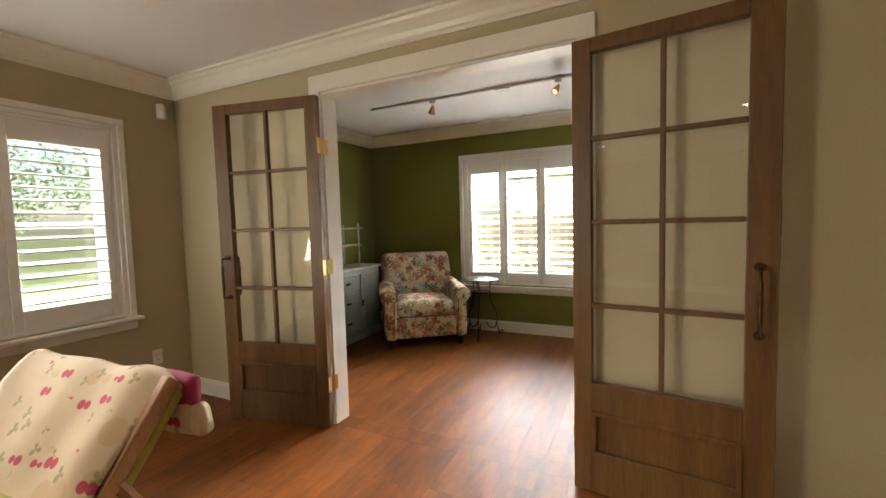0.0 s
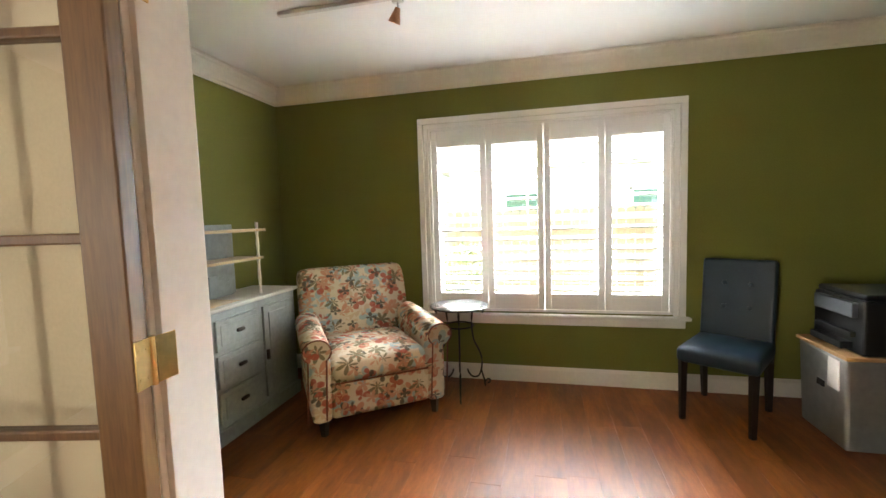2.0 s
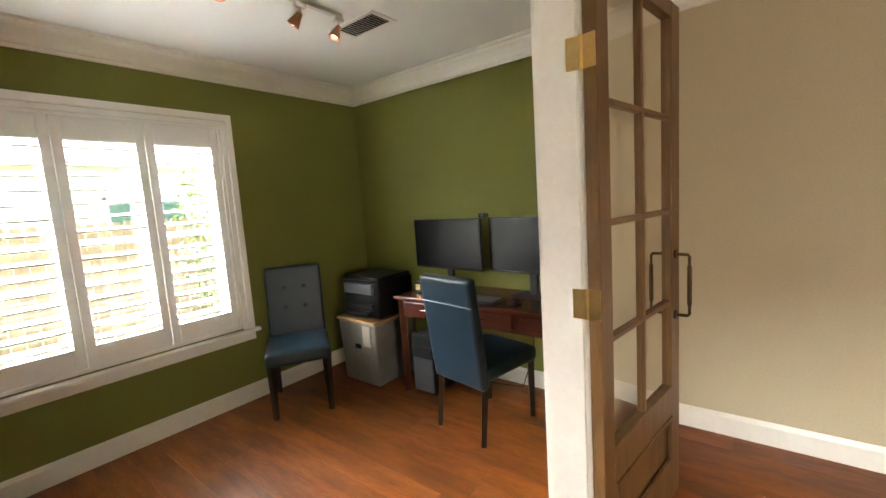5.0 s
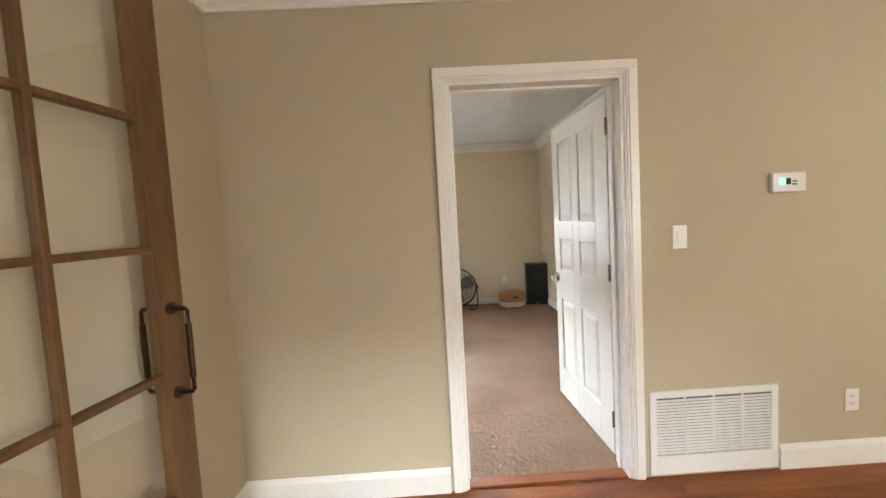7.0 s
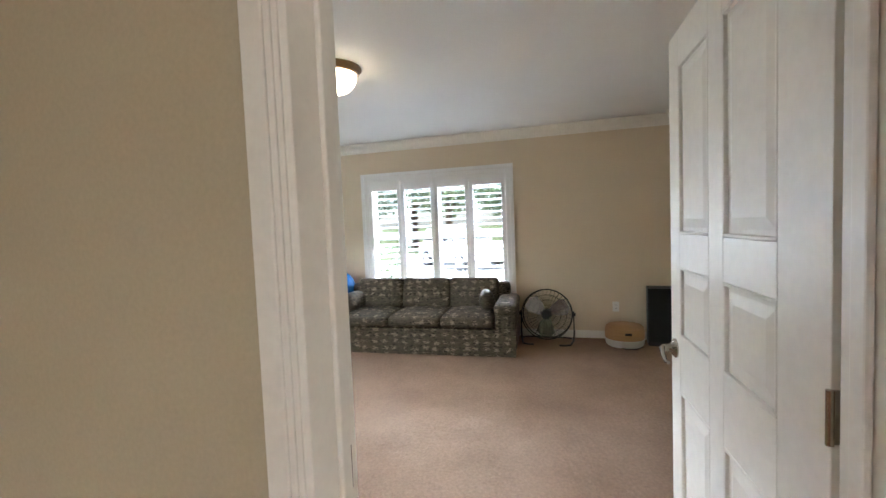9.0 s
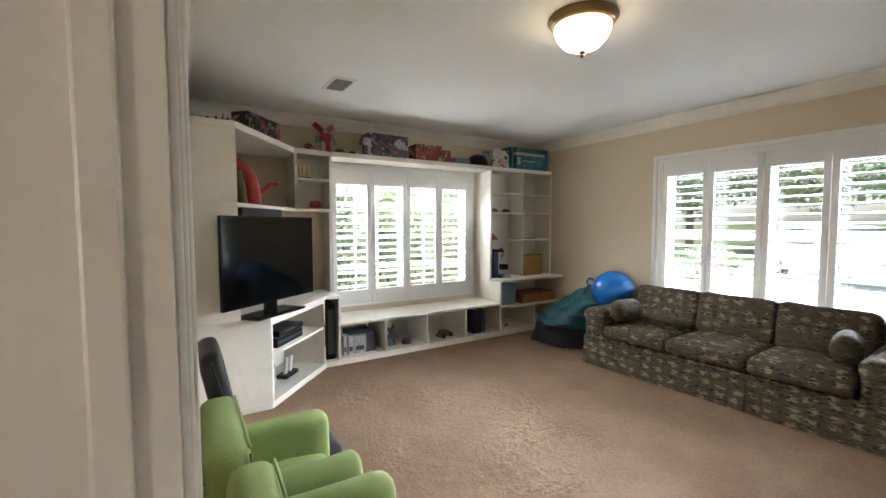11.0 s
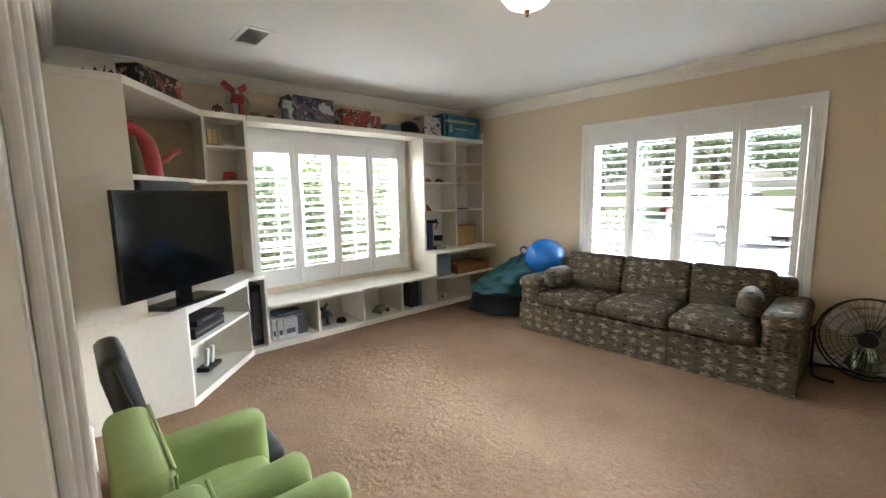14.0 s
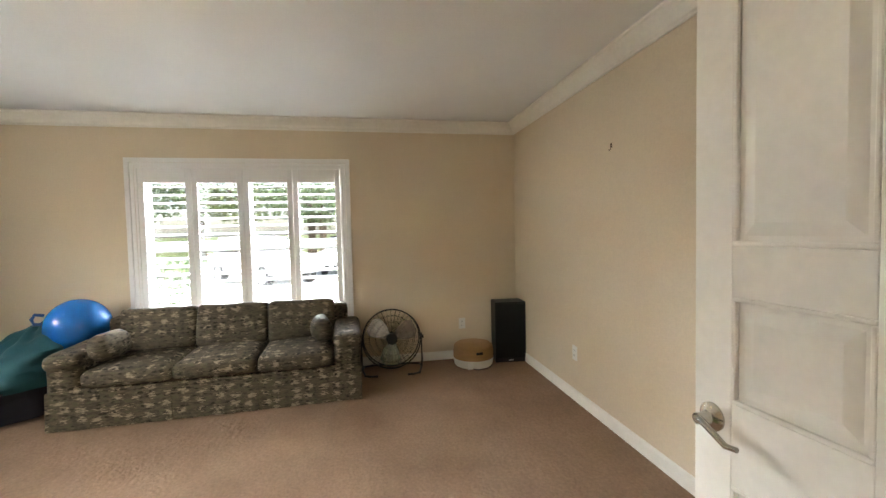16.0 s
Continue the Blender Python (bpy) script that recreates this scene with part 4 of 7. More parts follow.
def flowers(name, ground, layers):
    """Printed cloth with petalled flowers; layers: colour, density, petal count, size, shift."""
    m = mat(name, ground, 0.9, vary=0.07, fine=350, coarse=7, bump=0.35, spec=0.2)
    nt = m.node_tree
    b = nt.nodes["Principled BSDF"]
    last = b.inputs["Base Color"].links[0].from_socket
    co = nt.nodes.new("ShaderNodeTexCoord")

    def math_node(op, a, c=0.0, e=None):
        n = nt.nodes.new("ShaderNodeMath")
        n.operation = op
        for i, v in enumerate((a, c, e)):
            if v is None:
                continue
            if isinstance(v, (int, float)):
                n.inputs[i].default_value = v
            else:
                nt.links.new(v, n.inputs[i])
        return n.outputs[0]

    for color, dens, petals, size, shift in layers:
        mp = nt.nodes.new("ShaderNodeMapping")
        mp.inputs["Location"].default_value = (shift, shift * 1.3, shift * 0.7)
        nt.links.new(co.outputs["Object"], mp.inputs[0])
        v = node(nt, "ShaderNodeTexVoronoi", Scale=dens, Randomness=0.9)
        nt.links.new(mp.outputs[0], v.inputs["Vector"])
        sub = nt.nodes.new("ShaderNodeVectorMath")
        sub.operation = "SUBTRACT"
        nt.links.new(mp.outputs[0], sub.inputs[0])
        nt.links.new(v.outputs["Position"], sub.inputs[1])
        sep = nt.nodes.new("ShaderNodeSeparateXYZ")
        nt.links.new(sub.outputs[0], sep.inputs[0])
        u = math_node("ADD", sep.outputs[0], math_node("MULTIPLY", sep.outputs[1], 0.35))
        w = math_node("ADD", sep.outputs[2], math_node("MULTIPLY", sep.outputs[1], 0.8))
        ang = math_node("ARCTAN2", w, u)
        ln = nt.nodes.new("ShaderNodeVectorMath")
        ln.operation = "LENGTH"
        nt.links.new(sub.outputs[0], ln.inputs[0])
        cosv = math_node("ABSOLUTE", math_node("COSINE", math_node("MULTIPLY", ang, petals / 2)))
        rad = math_node("MULTIPLY", math_node("ADD", math_node("MULTIPLY", cosv, 0.75), 0.25), size)
        mask = math_node("MULTIPLY", math_node("SUBTRACT", rad, ln.outputs["Value"]), 180.0)
        cl = nt.nodes.new("ShaderNodeClamp")
        nt.links.new(mask, cl.inputs[0])
        mix = nt.nodes.new("ShaderNodeMix")
        mix.data_type = "RGBA"
        mix.inputs[7].default_value = (*color, 1)
        nt.links.new(last, mix.inputs[6])
        nt.links.new(math_node("MULTIPLY", cl.outputs[0], 0.9), mix.inputs[0])
        last = mix.outputs[2]
    nt.links.new(last, b.inputs["Base Color"])
    return m


FLORAL = flowers("floral_upholstery", (0.70, 0.60, 0.45), (
    ((0.60, 0.45, 0.30), 6.5, 5, 0.075, 0.0), ((0.58, 0.25, 0.15), 6.2, 6, 0.072, 3.1), ((0.36, 0.46, 0.46), 6.0, 4, 0.075, 7.7), ((0.19, 0.16, 0.09), 7.2, 7, 0.062, 11.3),
    ((0.45, 0.11, 0.07), 8.0, 3, 0.052, 17.9), ((0.11, 0.09, 0.07), 9.0, 4, 0.042, 23.1), ((0.58, 0.30, 0.20), 9.5, 5, 0.045, 29.4)))
DARKLEG = mat("dark_stained_wood", (0.022, 0.012, 0.009), 0.35, vary=0.2, fine=30, coarse=4, stretch=(5, 5, 0.6))
ac = thing("armchair", "cream floral upholstered armchair on dark legs", "armchair", Matrix.Translation((-1.57, 5.22, 0)) @ pose(0, 0, 0, 0, 0, 36.5) @ Matrix.Diagonal((1.15, 1.15, 1.02, 1)))
bm = bmesh.new()
puff(bm, -0.29, -0.36, 0.10, 0.29, 0.30, 0.36, 0.03, n=6)
part("base", bm, FLORAL, ac, smooth=True)
bm = bmesh.new()
puff(bm, -0.275, -0.385, 0.33, 0.275, 0.22, 0.485, 0.05, crown=0.035, n=8)
part("seat_cushion", bm, FLORAL, ac, smooth=True)
bm = bmesh.new()
puff(bm, -0.385, 0.16, 0.30, 0.385, 0.36, 1.01, 0.055, n=8, m=Matrix.Translation((0, 0.0, 0)) @ pose(0, 0.12, 0.1, -11) @ Matrix.Translation((0, -0.10, -0.1)))
part("backrest", bm, FLORAL, ac, smooth=True)
for s in (-1, 1):
    bm = bmesh.new()
    a, b = sorted((s * 0.28, s * 0.395))
    puff(bm, a, -0.37, 0.09, b, 0.34, 0.56, 0.04, n=6)
    ab = []
    tube(bm, [(s * 0.355, -0.385, 0.555), (s * 0.355, -0.1, 0.572), (s * 0.350, 0.22, 0.59)], 0.076, 20)
    part("arm", bm, FLORAL, ac, smooth=True)
    for y in (-0.32, 0.28):
        bm = bmesh.new()
        tube(bm, [(s * 0.33, y, 0.11), (s * 0.33, y - 0.01, 0.0)], 0.032, 4, r2=0.02)
        part("leg", bm, DARKLEG, ac)
bm = bmesh.new()
tube(bm, [(-0.27, -0.392, 0.345), (0.27, -0.392, 0.345)], 0.006, 8)
RUST = mat("rust_brown_piping", (0.20, 0.065, 0.035), 0.8, vary=0.15, fine=200, bump=0.2)
part("piping", bm, RUST, ac, "rust-brown piping", smooth=True)
for s in (-1, 1):
    bm = bmesh.new()
    roll = [(s * 0.355 + 0.075 * math.cos(radians(a)), -0.387, 0.555 + 0.075 * math.sin(radians(a))) for a in range(-50, 231, 20)]
    tube(bm, [(s * 0.355 + 0.036, -0.376, 0.12)] + roll + [(s * 0.355 - 0.062, -0.376, 0.12)], 0.005, 6)
    part("piping", bm, RUST, ac, "rust-brown piping", smooth=True)


def spiral(c, r0, r1, a0, a1, plane, n=14):
    u, w = plane
    pts = []
    for k in range(n + 1):
        f = k / n
        a = a0 + (a1 - a0) * f
        r = r0 + (r1 - r0) * f
        pts.append(Vector(c) + Vector(u) * r * math.cos(a) + Vector(w) * r * math.sin(a))
    return pts


st = thing("side_table", "round side table on scrolled black iron legs", "side table", pose(-0.92, 5.50, 0))
bm = bmesh.new()
lathe(bm, ((0.0, 0.675), (0.215, 0.675), (0.225, 0.680), (0.225, 0.688), (0.218, 0.692), (0.0, 0.692)), 40)
part("tabletop", bm, mat("dark_slate_top", (0.09, 0.09, 0.085), 0.22, vary=0.25, fine=40, coarse=6), st, "dark stone-like round top", smooth=True)
bm = bmesh.new()
tube(bm, [Vector((0.11 * math.cos(a), 0.11 * math.sin(a), 0.53)) for a in (2 * math.pi * k / 24 for k in range(25))], 0.006, 8, caps=False)
part("ring", bm, BLACKIRON, st, smooth=True)
for k in range(3):
    a = radians(-80 + 120 * k)
    u, w = (math.cos(a), math.sin(a), 0), (0, 0, 1)
    bm = bmesh.new()
    pr = [(0.21, 0.60), (0.225, 0.64), (0.20, 0.672), (0.15, 0.672), (0.12, 0.62), (0.11, 0.53), (0.125, 0.40), (0.175, 0.30), (0.20, 0.20), (0.17, 0.10), (0.11, 0.10), (0.075, 0.14), (0.06, 0.18)]
    pts = []
    for i in range(len(pr) - 1):
        for f in (0, 0.33, 0.66):
            p0, p1, p2, p3 = pr[max(i - 1, 0)], pr[i], pr[i + 1], pr[min(i + 2, len(pr) - 1)]
            q = [0.5 * (2 * p1[j] + (p2[j] - p0[j]) * f + (2 * p0[j] - 5 * p1[j] + 4 * p2[j] - p3[j]) * f * f + (3 * p1[j] - p0[j] - 3 * p2[j] + p3[j]) * f ** 3) for j in (0, 1)]
            pts.append(Vector((u[0] * q[0], u[1] * q[0], q[1])))
    tube(bm, pts, 0.007, 8)
    tube(bm, [(u[0] * 0.19, u[1] * 0.19, 0.14), (u[0] * 0.215, u[1] * 0.215, 0.06), (u[0] * 0.225, u[1] * 0.225, 0.0)], 0.007, 8)
    tube(bm, spiral((u[0] * 0.255, u[1] * 0.255, 0.03), 0.028, 0.008, math.pi, -2.2, (u, w)), 0.006, 8)
    part("scroll_leg", bm, BLACKIRON, st, smooth=True)

LEATHER = mat("dark_blue_leather", (0.011, 0.026, 0.041), 0.36, vary=0.15, fine=90, coarse=5, bump=0.25, bump_scale=260, spec=0.38)


def parson_chair(label, m):
    c = thing("parsons_chair", label, "chair", m, group="blue leather chairs")
    bm = bmesh.new()
    puff(bm, -0.225, -0.26, 0.385, 0.225, 0.24, 0.485, 0.03, crown=0.015, n=8)
    part("seat", bm, LEATHER, c, smooth=True)
    bm = bmesh.new()
    puff(bm, -0.215, -0.035, -0.08, 0.215, 0.035, 0.60, 0.022, n=28, m=Matrix.Translation((0, 0.235, 0.42)) @ pose(0, 0, 0, -7))
    bm.verts.ensure_lookup_table()
    mm = Matrix.Translation((0, 0.235, 0.42)) @ pose(0, 0, 0, -7)
    inv = mm.inverted()
    tufts = [(x, z) for x in (-0.075, 0.075) for z in (0.27, 0.43)]
    for v in bm.verts:
        p = inv @ v.co
        if p.y < 0:
            dip = sum(math.exp(-((p.x - x) ** 2 + (p.z - z) ** 2) / 0.0007) for x, z in tufts)
            v.co = mm @ Vector((p.x, p.y + 0.006 * min(dip, 1), p.z))
    part("backrest", bm, LEATHER, c, smooth=True)
    bm = bmesh.new()
    tube(bm, [mm @ Vector((-0.214, 0.037, 0.44)), mm @ Vector((0.214, 0.037, 0.44))], 0.003, 6)
    part("seam", bm, mat("pale_thread", (0.2, 0.24, 0.26), 0.7), c)
    for x, z in tufts:
        bm = bmesh.new()
        bmesh.ops.create_uvsphere(bm, u_segments=12, v_segments=8, radius=0.017, matrix=mm @ Matrix.Translation((x, -0.032, z)) @ Matrix.Diagonal((1, 0.55, 1, 1)))
        part("button", bm, LEATHER, c, smooth=True)
    for x in (-0.19, 0.19):
        for y, lean in ((-0.225, 0.0), (0.215, 0.045)):
            bm = bmesh.new()
            tube(bm, [(x, y, 0.40), (x, y + lean, 0.0)], 0.029, 4, r2=0.021)
            part("leg", bm, DARKLEG, c)
    return c


parson_chair("dark blue tufted leather chair in the corner", Matrix.Translation((0.88, 5.40, 0)) @ pose(0, 0, 0, 0, 0, -33.4))
parson_chair("dark blue leather chair pushed up to the desk", Matrix.Translation((1.38, 4.05, 0)) @ pose(0, 0, 0, 0, 0, 80))

CHERRY = mat("dark_cherry_desk_wood", (0.085, 0.022, 0.012), 0.25, vary=0.2, fine=25, coarse=3, stretch=(3, 0.4, 3), coat=0.08, spec=0.35)
dk = thing("desk", "dark cherry writing desk with shallow drawers", "desk", pose(0, 0, 0))
X0, X1, YA, YB = 1.41, 1.93, 3.30, 4.85
part("desktop", boxes((X0 - 0.02, YA - 0.02, 0.735, X1, YB + 0.02, 0.76)), CHERRY, dk, bevel=0.006)
part("apron", boxes((X0 + 0.012, YA + 0.04, 0.60, X0 + 0.03, YB - 0.04, 0.735), (X1 - 0.03, YA + 0.04, 0.60, X1 - 0.012, YB - 0.04, 0.735), (X0 + 0.03, YB - 0.04, 0.60, X1 - 0.03, YB - 0.02, 0.735), (X0 + 0.03, YA + 0.02, 0.60, X1 - 0.03, YA + 0.04, 0.735)), CHERRY, dk)
for ya, yb in ((4.38, 4.77), (3.86, 4.33), (3.38, 3.81)):
    dr = part("drawer", boxes((X0 - 0.006, ya, 0.625, X0 + 0.011, yb, 0.722)), CHERRY, dk, bevel=0.004)
    hb = bmesh.new()
    tube(hb, [(X0 - 0.006, (ya + yb) / 2 - 0.03, 0.675), (X0 - 0.024, (ya + yb) / 2 - 0.02, 0.675), (X0 - 0.024, (ya + yb) / 2 + 0.02, 0.675), (X0 - 0.006, (ya + yb) / 2 + 0.03, 0.675)], 0.0055, 8)
    part("drawer_pull", hb, NICKEL, dr, "bright nickel pull", smooth=True)
for x in (X0 + 0.02, X1 - 0.035):
    for y in (YA + 0.025, YB - 0.025):
        bm = bmesh.new()
        tube(bm, [(x + 0.008, y, 0.735), (x + 0.008, y, 0.0)], 0.042, 4, r2=0.03)
        part("leg", bm, CHERRY, dk)

SCREEN = mat("matt_black_screen", (0.004, 0.004, 0.005), 0.27, vary=0.05, spec=0.2)


def monitor(label, x, y, turn, w=0.70, h=0.40):
    mo = thing("computer_monitor", label, "monitor", Matrix.Translation((x, y, 0.76)) @ pose(0, 0, 0, 0, 0, turn), group="desk monitors")
    part("housing", boxes((0.0, -w / 2, 0.155, 0.022, w / 2, 0.155 + h), (0.022, -w / 4, 0.21, 0.05, w / 4, 0.155 + h - 0.08)), BLACK, mo, bevel=0.004)
    part("screen", boxes((-0.002, -w / 2 + 0.008, 0.17, 0.001, w / 2 - 0.008, 0.155 + h - 0.008)), SCREEN, mo, "matt black screen, switched off")
    bm = bmesh.new()
    box(bm, 0.03, -0.03, 0.012, 0.055, 0.03, 0.30)
    part("neck", bm, BLACK, mo, bevel=0.004)
    part("foot", boxes((-0.07, -0.12, 0.0, 0.10, 0.12, 0.012)), BLACK, mo, bevel=0.005)
    return mo


monitor("black computer monitor on the desk, switched off", 1.77, 4.62, -5)
monitor("black computer monitor catching the window's light", 1.755, 3.89, -8)
wc = thing("webcam", "small black webcam on top of the monitors", "webcam", pose(1.775, 4.26, 1.315))
part("camera_body", boxes((-0.02, -0.035, 0.0, 0.02, 0.035, 0.035)), BLACK, wc, bevel=0.008)
bm = bmesh.new()
lathe(bm, ((0.012, 0.0), (0.012, 0.006), (0.0, 0.007)), 16, Matrix.Translation((-0.02, 0, 0.018)) @ pose(0, 0, 0, 0, -90))
part("lens", bm, GREYPL, wc)
kb = thing("keyboard", "black computer keyboard on the desk", "keyboard", pose(1.52, 4.22, 0.76))
part("tray", boxes((-0.07, -0.21, 0.0, 0.07, 0.21, 0.018)), BLACK, kb, bevel=0.004)
kbm = boxes((0, 0, 0, 0.02, 0.022, 0.006))
key = part("key", kbm, GREYPL, kb, at=pose(-0.06, -0.20, 0.018))
for r in range(5):
    for k in range(15):
        if r or k:
            shared("key", key.data, kb, pose(-0.06 + r * 0.024, -0.20 + k * 0.0268, 0.018))
hp = thing("headphones", "black headphones lying on the desk", "headphones", pose(1.56, 4.52, 0.76))
bm = bmesh.new()
tube(bm, [Vector((0.02, 0.09 * math.cos(a), 0.045 + 0.075 * math.sin(a))) for a in (math.pi * k / 16 for k in range(17))], 0.008, 8)
part("band", bm, BLACK, hp, smooth=True)
for s in (-1, 1):
    bm = bmesh.new()
    puff(bm, -0.02, s * 0.09 - 0.022, 0.0, 0.06, s * 0.09 + 0.022, 0.075, 0.02, n=4)
    part("ear_cup", bm, BLACK, hp, smooth=True)
ms = thing("computer_mouse", "small black computer mouse", "mouse", pose(1.53, 3.90, 0.76))
bm = bmesh.new()
puff(bm, -0.05, -0.03, 0.0, 0.05, 0.03, 0.035, 0.02, crown=0.01, n=4)
part("mouse_body", bm, BLACK, ms, smooth=True)

pc = thing("computer_tower", "black and silver computer tower under the desk", "computer", pose(1.44, 4.56, 0))
part("case", boxes((0.012, 0.0, 0.01, 0.42, 0.20, 0.46)), BLACK, pc, bevel=0.004)
part("front_panel", boxes((0.0, 0.006, 0.02, 0.012, 0.194, 0.28)), GREYPL, pc, "silver grey front", bevel=0.003)
part("drive_bay", boxes((0.0, 0.006, 0.30, 0.012, 0.194, 0.37), (0.0, 0.006, 0.38, 0.012, 0.194, 0.45)), BLACK, pc, bevel=0.003)
for x in (0.03, 0.38):
    for y in (0.02, 0.18):
        part("foot", boxes((x - 0.015, y - 0.015, 0.0, x + 0.015, y + 0.015, 0.011)), BLACK, pc)

TOTE = mat("smoky_translucent_plastic", (0.30, 0.30, 0.28), 0.35, vary=0.15, fine=20, coarse=5)
TOTE.node_tree.nodes["Principled BSDF"].inputs["Transmission Weight"].default_value = 0.35
CARD = mat("brown_cardboard", (0.42, 0.24, 0.11), 0.85, vary=0.12, fine=60, coarse=5, stretch=(1, 1, 5))
PAPER = mat("white_paper_label", (0.72, 0.70, 0.66), 0.8, vary=0.05)
to = thing("storage_tote", "smoky plastic file tote with paper labels", "storage box", pose(1.32, 5.03, 0))
bm = bmesh.new()
lo = [(0.02, 0.015), (0.47, 0.015), (0.47, 0.43), (0.02, 0.43)]
hi = [(0.0, 0.0), (0.49, 0.0), (0.49, 0.445), (0.0, 0.445)]
va = [bm.verts.new((*p, 0.0)) for p in lo]
vb = [bm.verts.new((*p, 0.52)) for p in hi]
bm.faces.new(va[::-1])
bm.faces.new(vb)
for k in range(4):
    bm.faces.new((va[k], va[(k + 1) % 4], vb[(k + 1) % 4], vb[k]))
part("tub", bm, TOTE, to, bevel=0.015)
part("lid", boxes((-0.012, -0.012, 0.521, 0.50, 0.457, 0.545)), CARD, to, "worn orange-brown lid", bevel=0.006)
part("label", boxes((-0.004, 0.06, 0.33, 0.006, 0.15, 0.50)), PAPER, to, "paper label")
part("label", boxes((0.30, -0.006, 0.30, 0.44, 0.006, 0.48)), PAPER, to, "paper label")
# black block painting the shade of a hand hole on the tub
part("grip", boxes((-0.001, 0.19, 0.30, 0.012, 0.25, 0.335)), BLACK, to, "black patch in place of a shaded hand hole")
pn = thing("printer", "black office printer on the storage tote", "printer", pose(1.33, 5.03, 0.547))
part("body", boxes((0.06, 0.0, 0.0, 0.46, 0.43, 0.30)), BLACK, pn, bevel=0.012)
part("scanner_lid", boxes((0.07, 0.01, 0.301, 0.45, 0.42, 0.335)), BLACK, pn, bevel=0.012)
part("control_panel", boxes((0.03, 0.05, 0.20, 0.062, 0.38, 0.285)), GREYPL, pn, "grey control panel", bevel=0.006)
part("paper_tray", boxes((0.0, 0.08, 0.02, 0.062, 0.35, 0.06), (0.035, 0.06, 0.09, 0.062, 0.37, 0.12)), BLACK, pn, bevel=0.004)
ob = thing("desk_clock", "small dark desk clock with a brass edge", "clock", pose(1.56, 4.74, 0.76))
part("case", boxes((-0.02, -0.035, 0.0, 0.02, 0.035, 0.085)), BLACK, ob, bevel=0.006)
part("dial", boxes((-0.0225, -0.022, 0.025, -0.02, 0.022, 0.07)), BRASS, ob, "brass dial")
bm = bmesh.new()
tube(bm, [(1.90, 3.95, 0.60), (1.915, 3.97, 0.3), (1.88, 4.05, 0.02), (1.85, 4.3, 0.006), (1.80, 4.5, 0.006)], 0.004, 6)
tagged(part("power_cable", bm, BLACK, smooth=True), "black power cable hanging behind the desk", "cable")

# ---- dining room: a chair with a quilt over its back ----
HONEY = mat("honey_stained_chair_wood", (0.30, 0.14, 0.05), 0.4, vary=0.2, fine=25, coarse=3, stretch=(5, 5, 0.6))
YELLOWFAB = mat("mustard_chair_fabric", (0.36, 0.30, 0.07), 0.85, vary=0.08, fine=250, bump=0.3)
QUILT = flowers("rose_print_quilt", (0.56, 0.43, 0.295), (((0.50, 0.35, 0.21), 4.0, 2.0, 0.10, 1.0), ((0.27, 0.24, 0.13), 9.0, 3.0, 0.034, 12.0), ((0.40, 0.03, 0.07), 7.0, 2.0, 0.042, 7.0)))
QRED = mat("crimson_quilt_border", (0.28, 0.012, 0.04), 0.85, vary=0.12, fine=200, bump=0.4)
CHM = Matrix.Translation((-1.20, 1.60, 0)) @ pose(0, 0, 0, 0, 0, 2)
dc = thing("lounge_chair", "honey wood lounge chair with a reclined mustard back", "chair", CHM)
for s in (-1, 1):
    bm = bmesh.new()
    box(bm, -0.024, -0.03, -0.06, 0.024, 0.03, 0.55, Matrix.Translation((s * 0.36, -0.07, 0.36)) @ pose(0, 0, 0, -39))
    part("back_rail", bm, HONEY, dc, bevel=0.008)
    bm = bmesh.new()
    tube(bm, [(s * 0.36, 0.05, 0.50), (s * 0.36, 0.20, 0.22), (s * 0.36, 0.30, 0.0)], 0.026, 8, r2=0.02)
    part("back_leg", bm, HONEY, dc, smooth=True)
    bm = bmesh.new()
    tube(bm, [(s * 0.34, -0.50, 0.36), (s * 0.34, -0.52, 0.0)], 0.026, 8, r2=0.02)
    part("front_leg", bm, HONEY, dc, smooth=True)
bm = bmesh.new()
puff(bm, -0.37, 0.032, -0.04, 0.37, 0.085, 0.55, 0.02, n=6, m=Matrix.Translation((0, -0.07, 0.36)) @ pose(0, 0, 0, -39))
part("back_pad", bm, YELLOWFAB, dc, "mustard fabric back pad", smooth=True)
bm = bmesh.new()
puff(bm, -0.34, -0.56, 0.34, 0.34, -0.02, 0.44, 0.03, crown=0.02, n=6)
part("seat", bm, YELLOWFAB, dc, smooth=True)
part("seat_rail", boxes((-0.35, -0.55, 0.27, 0.35, 0.02, 0.345)), HONEY, dc, bevel=0.005)


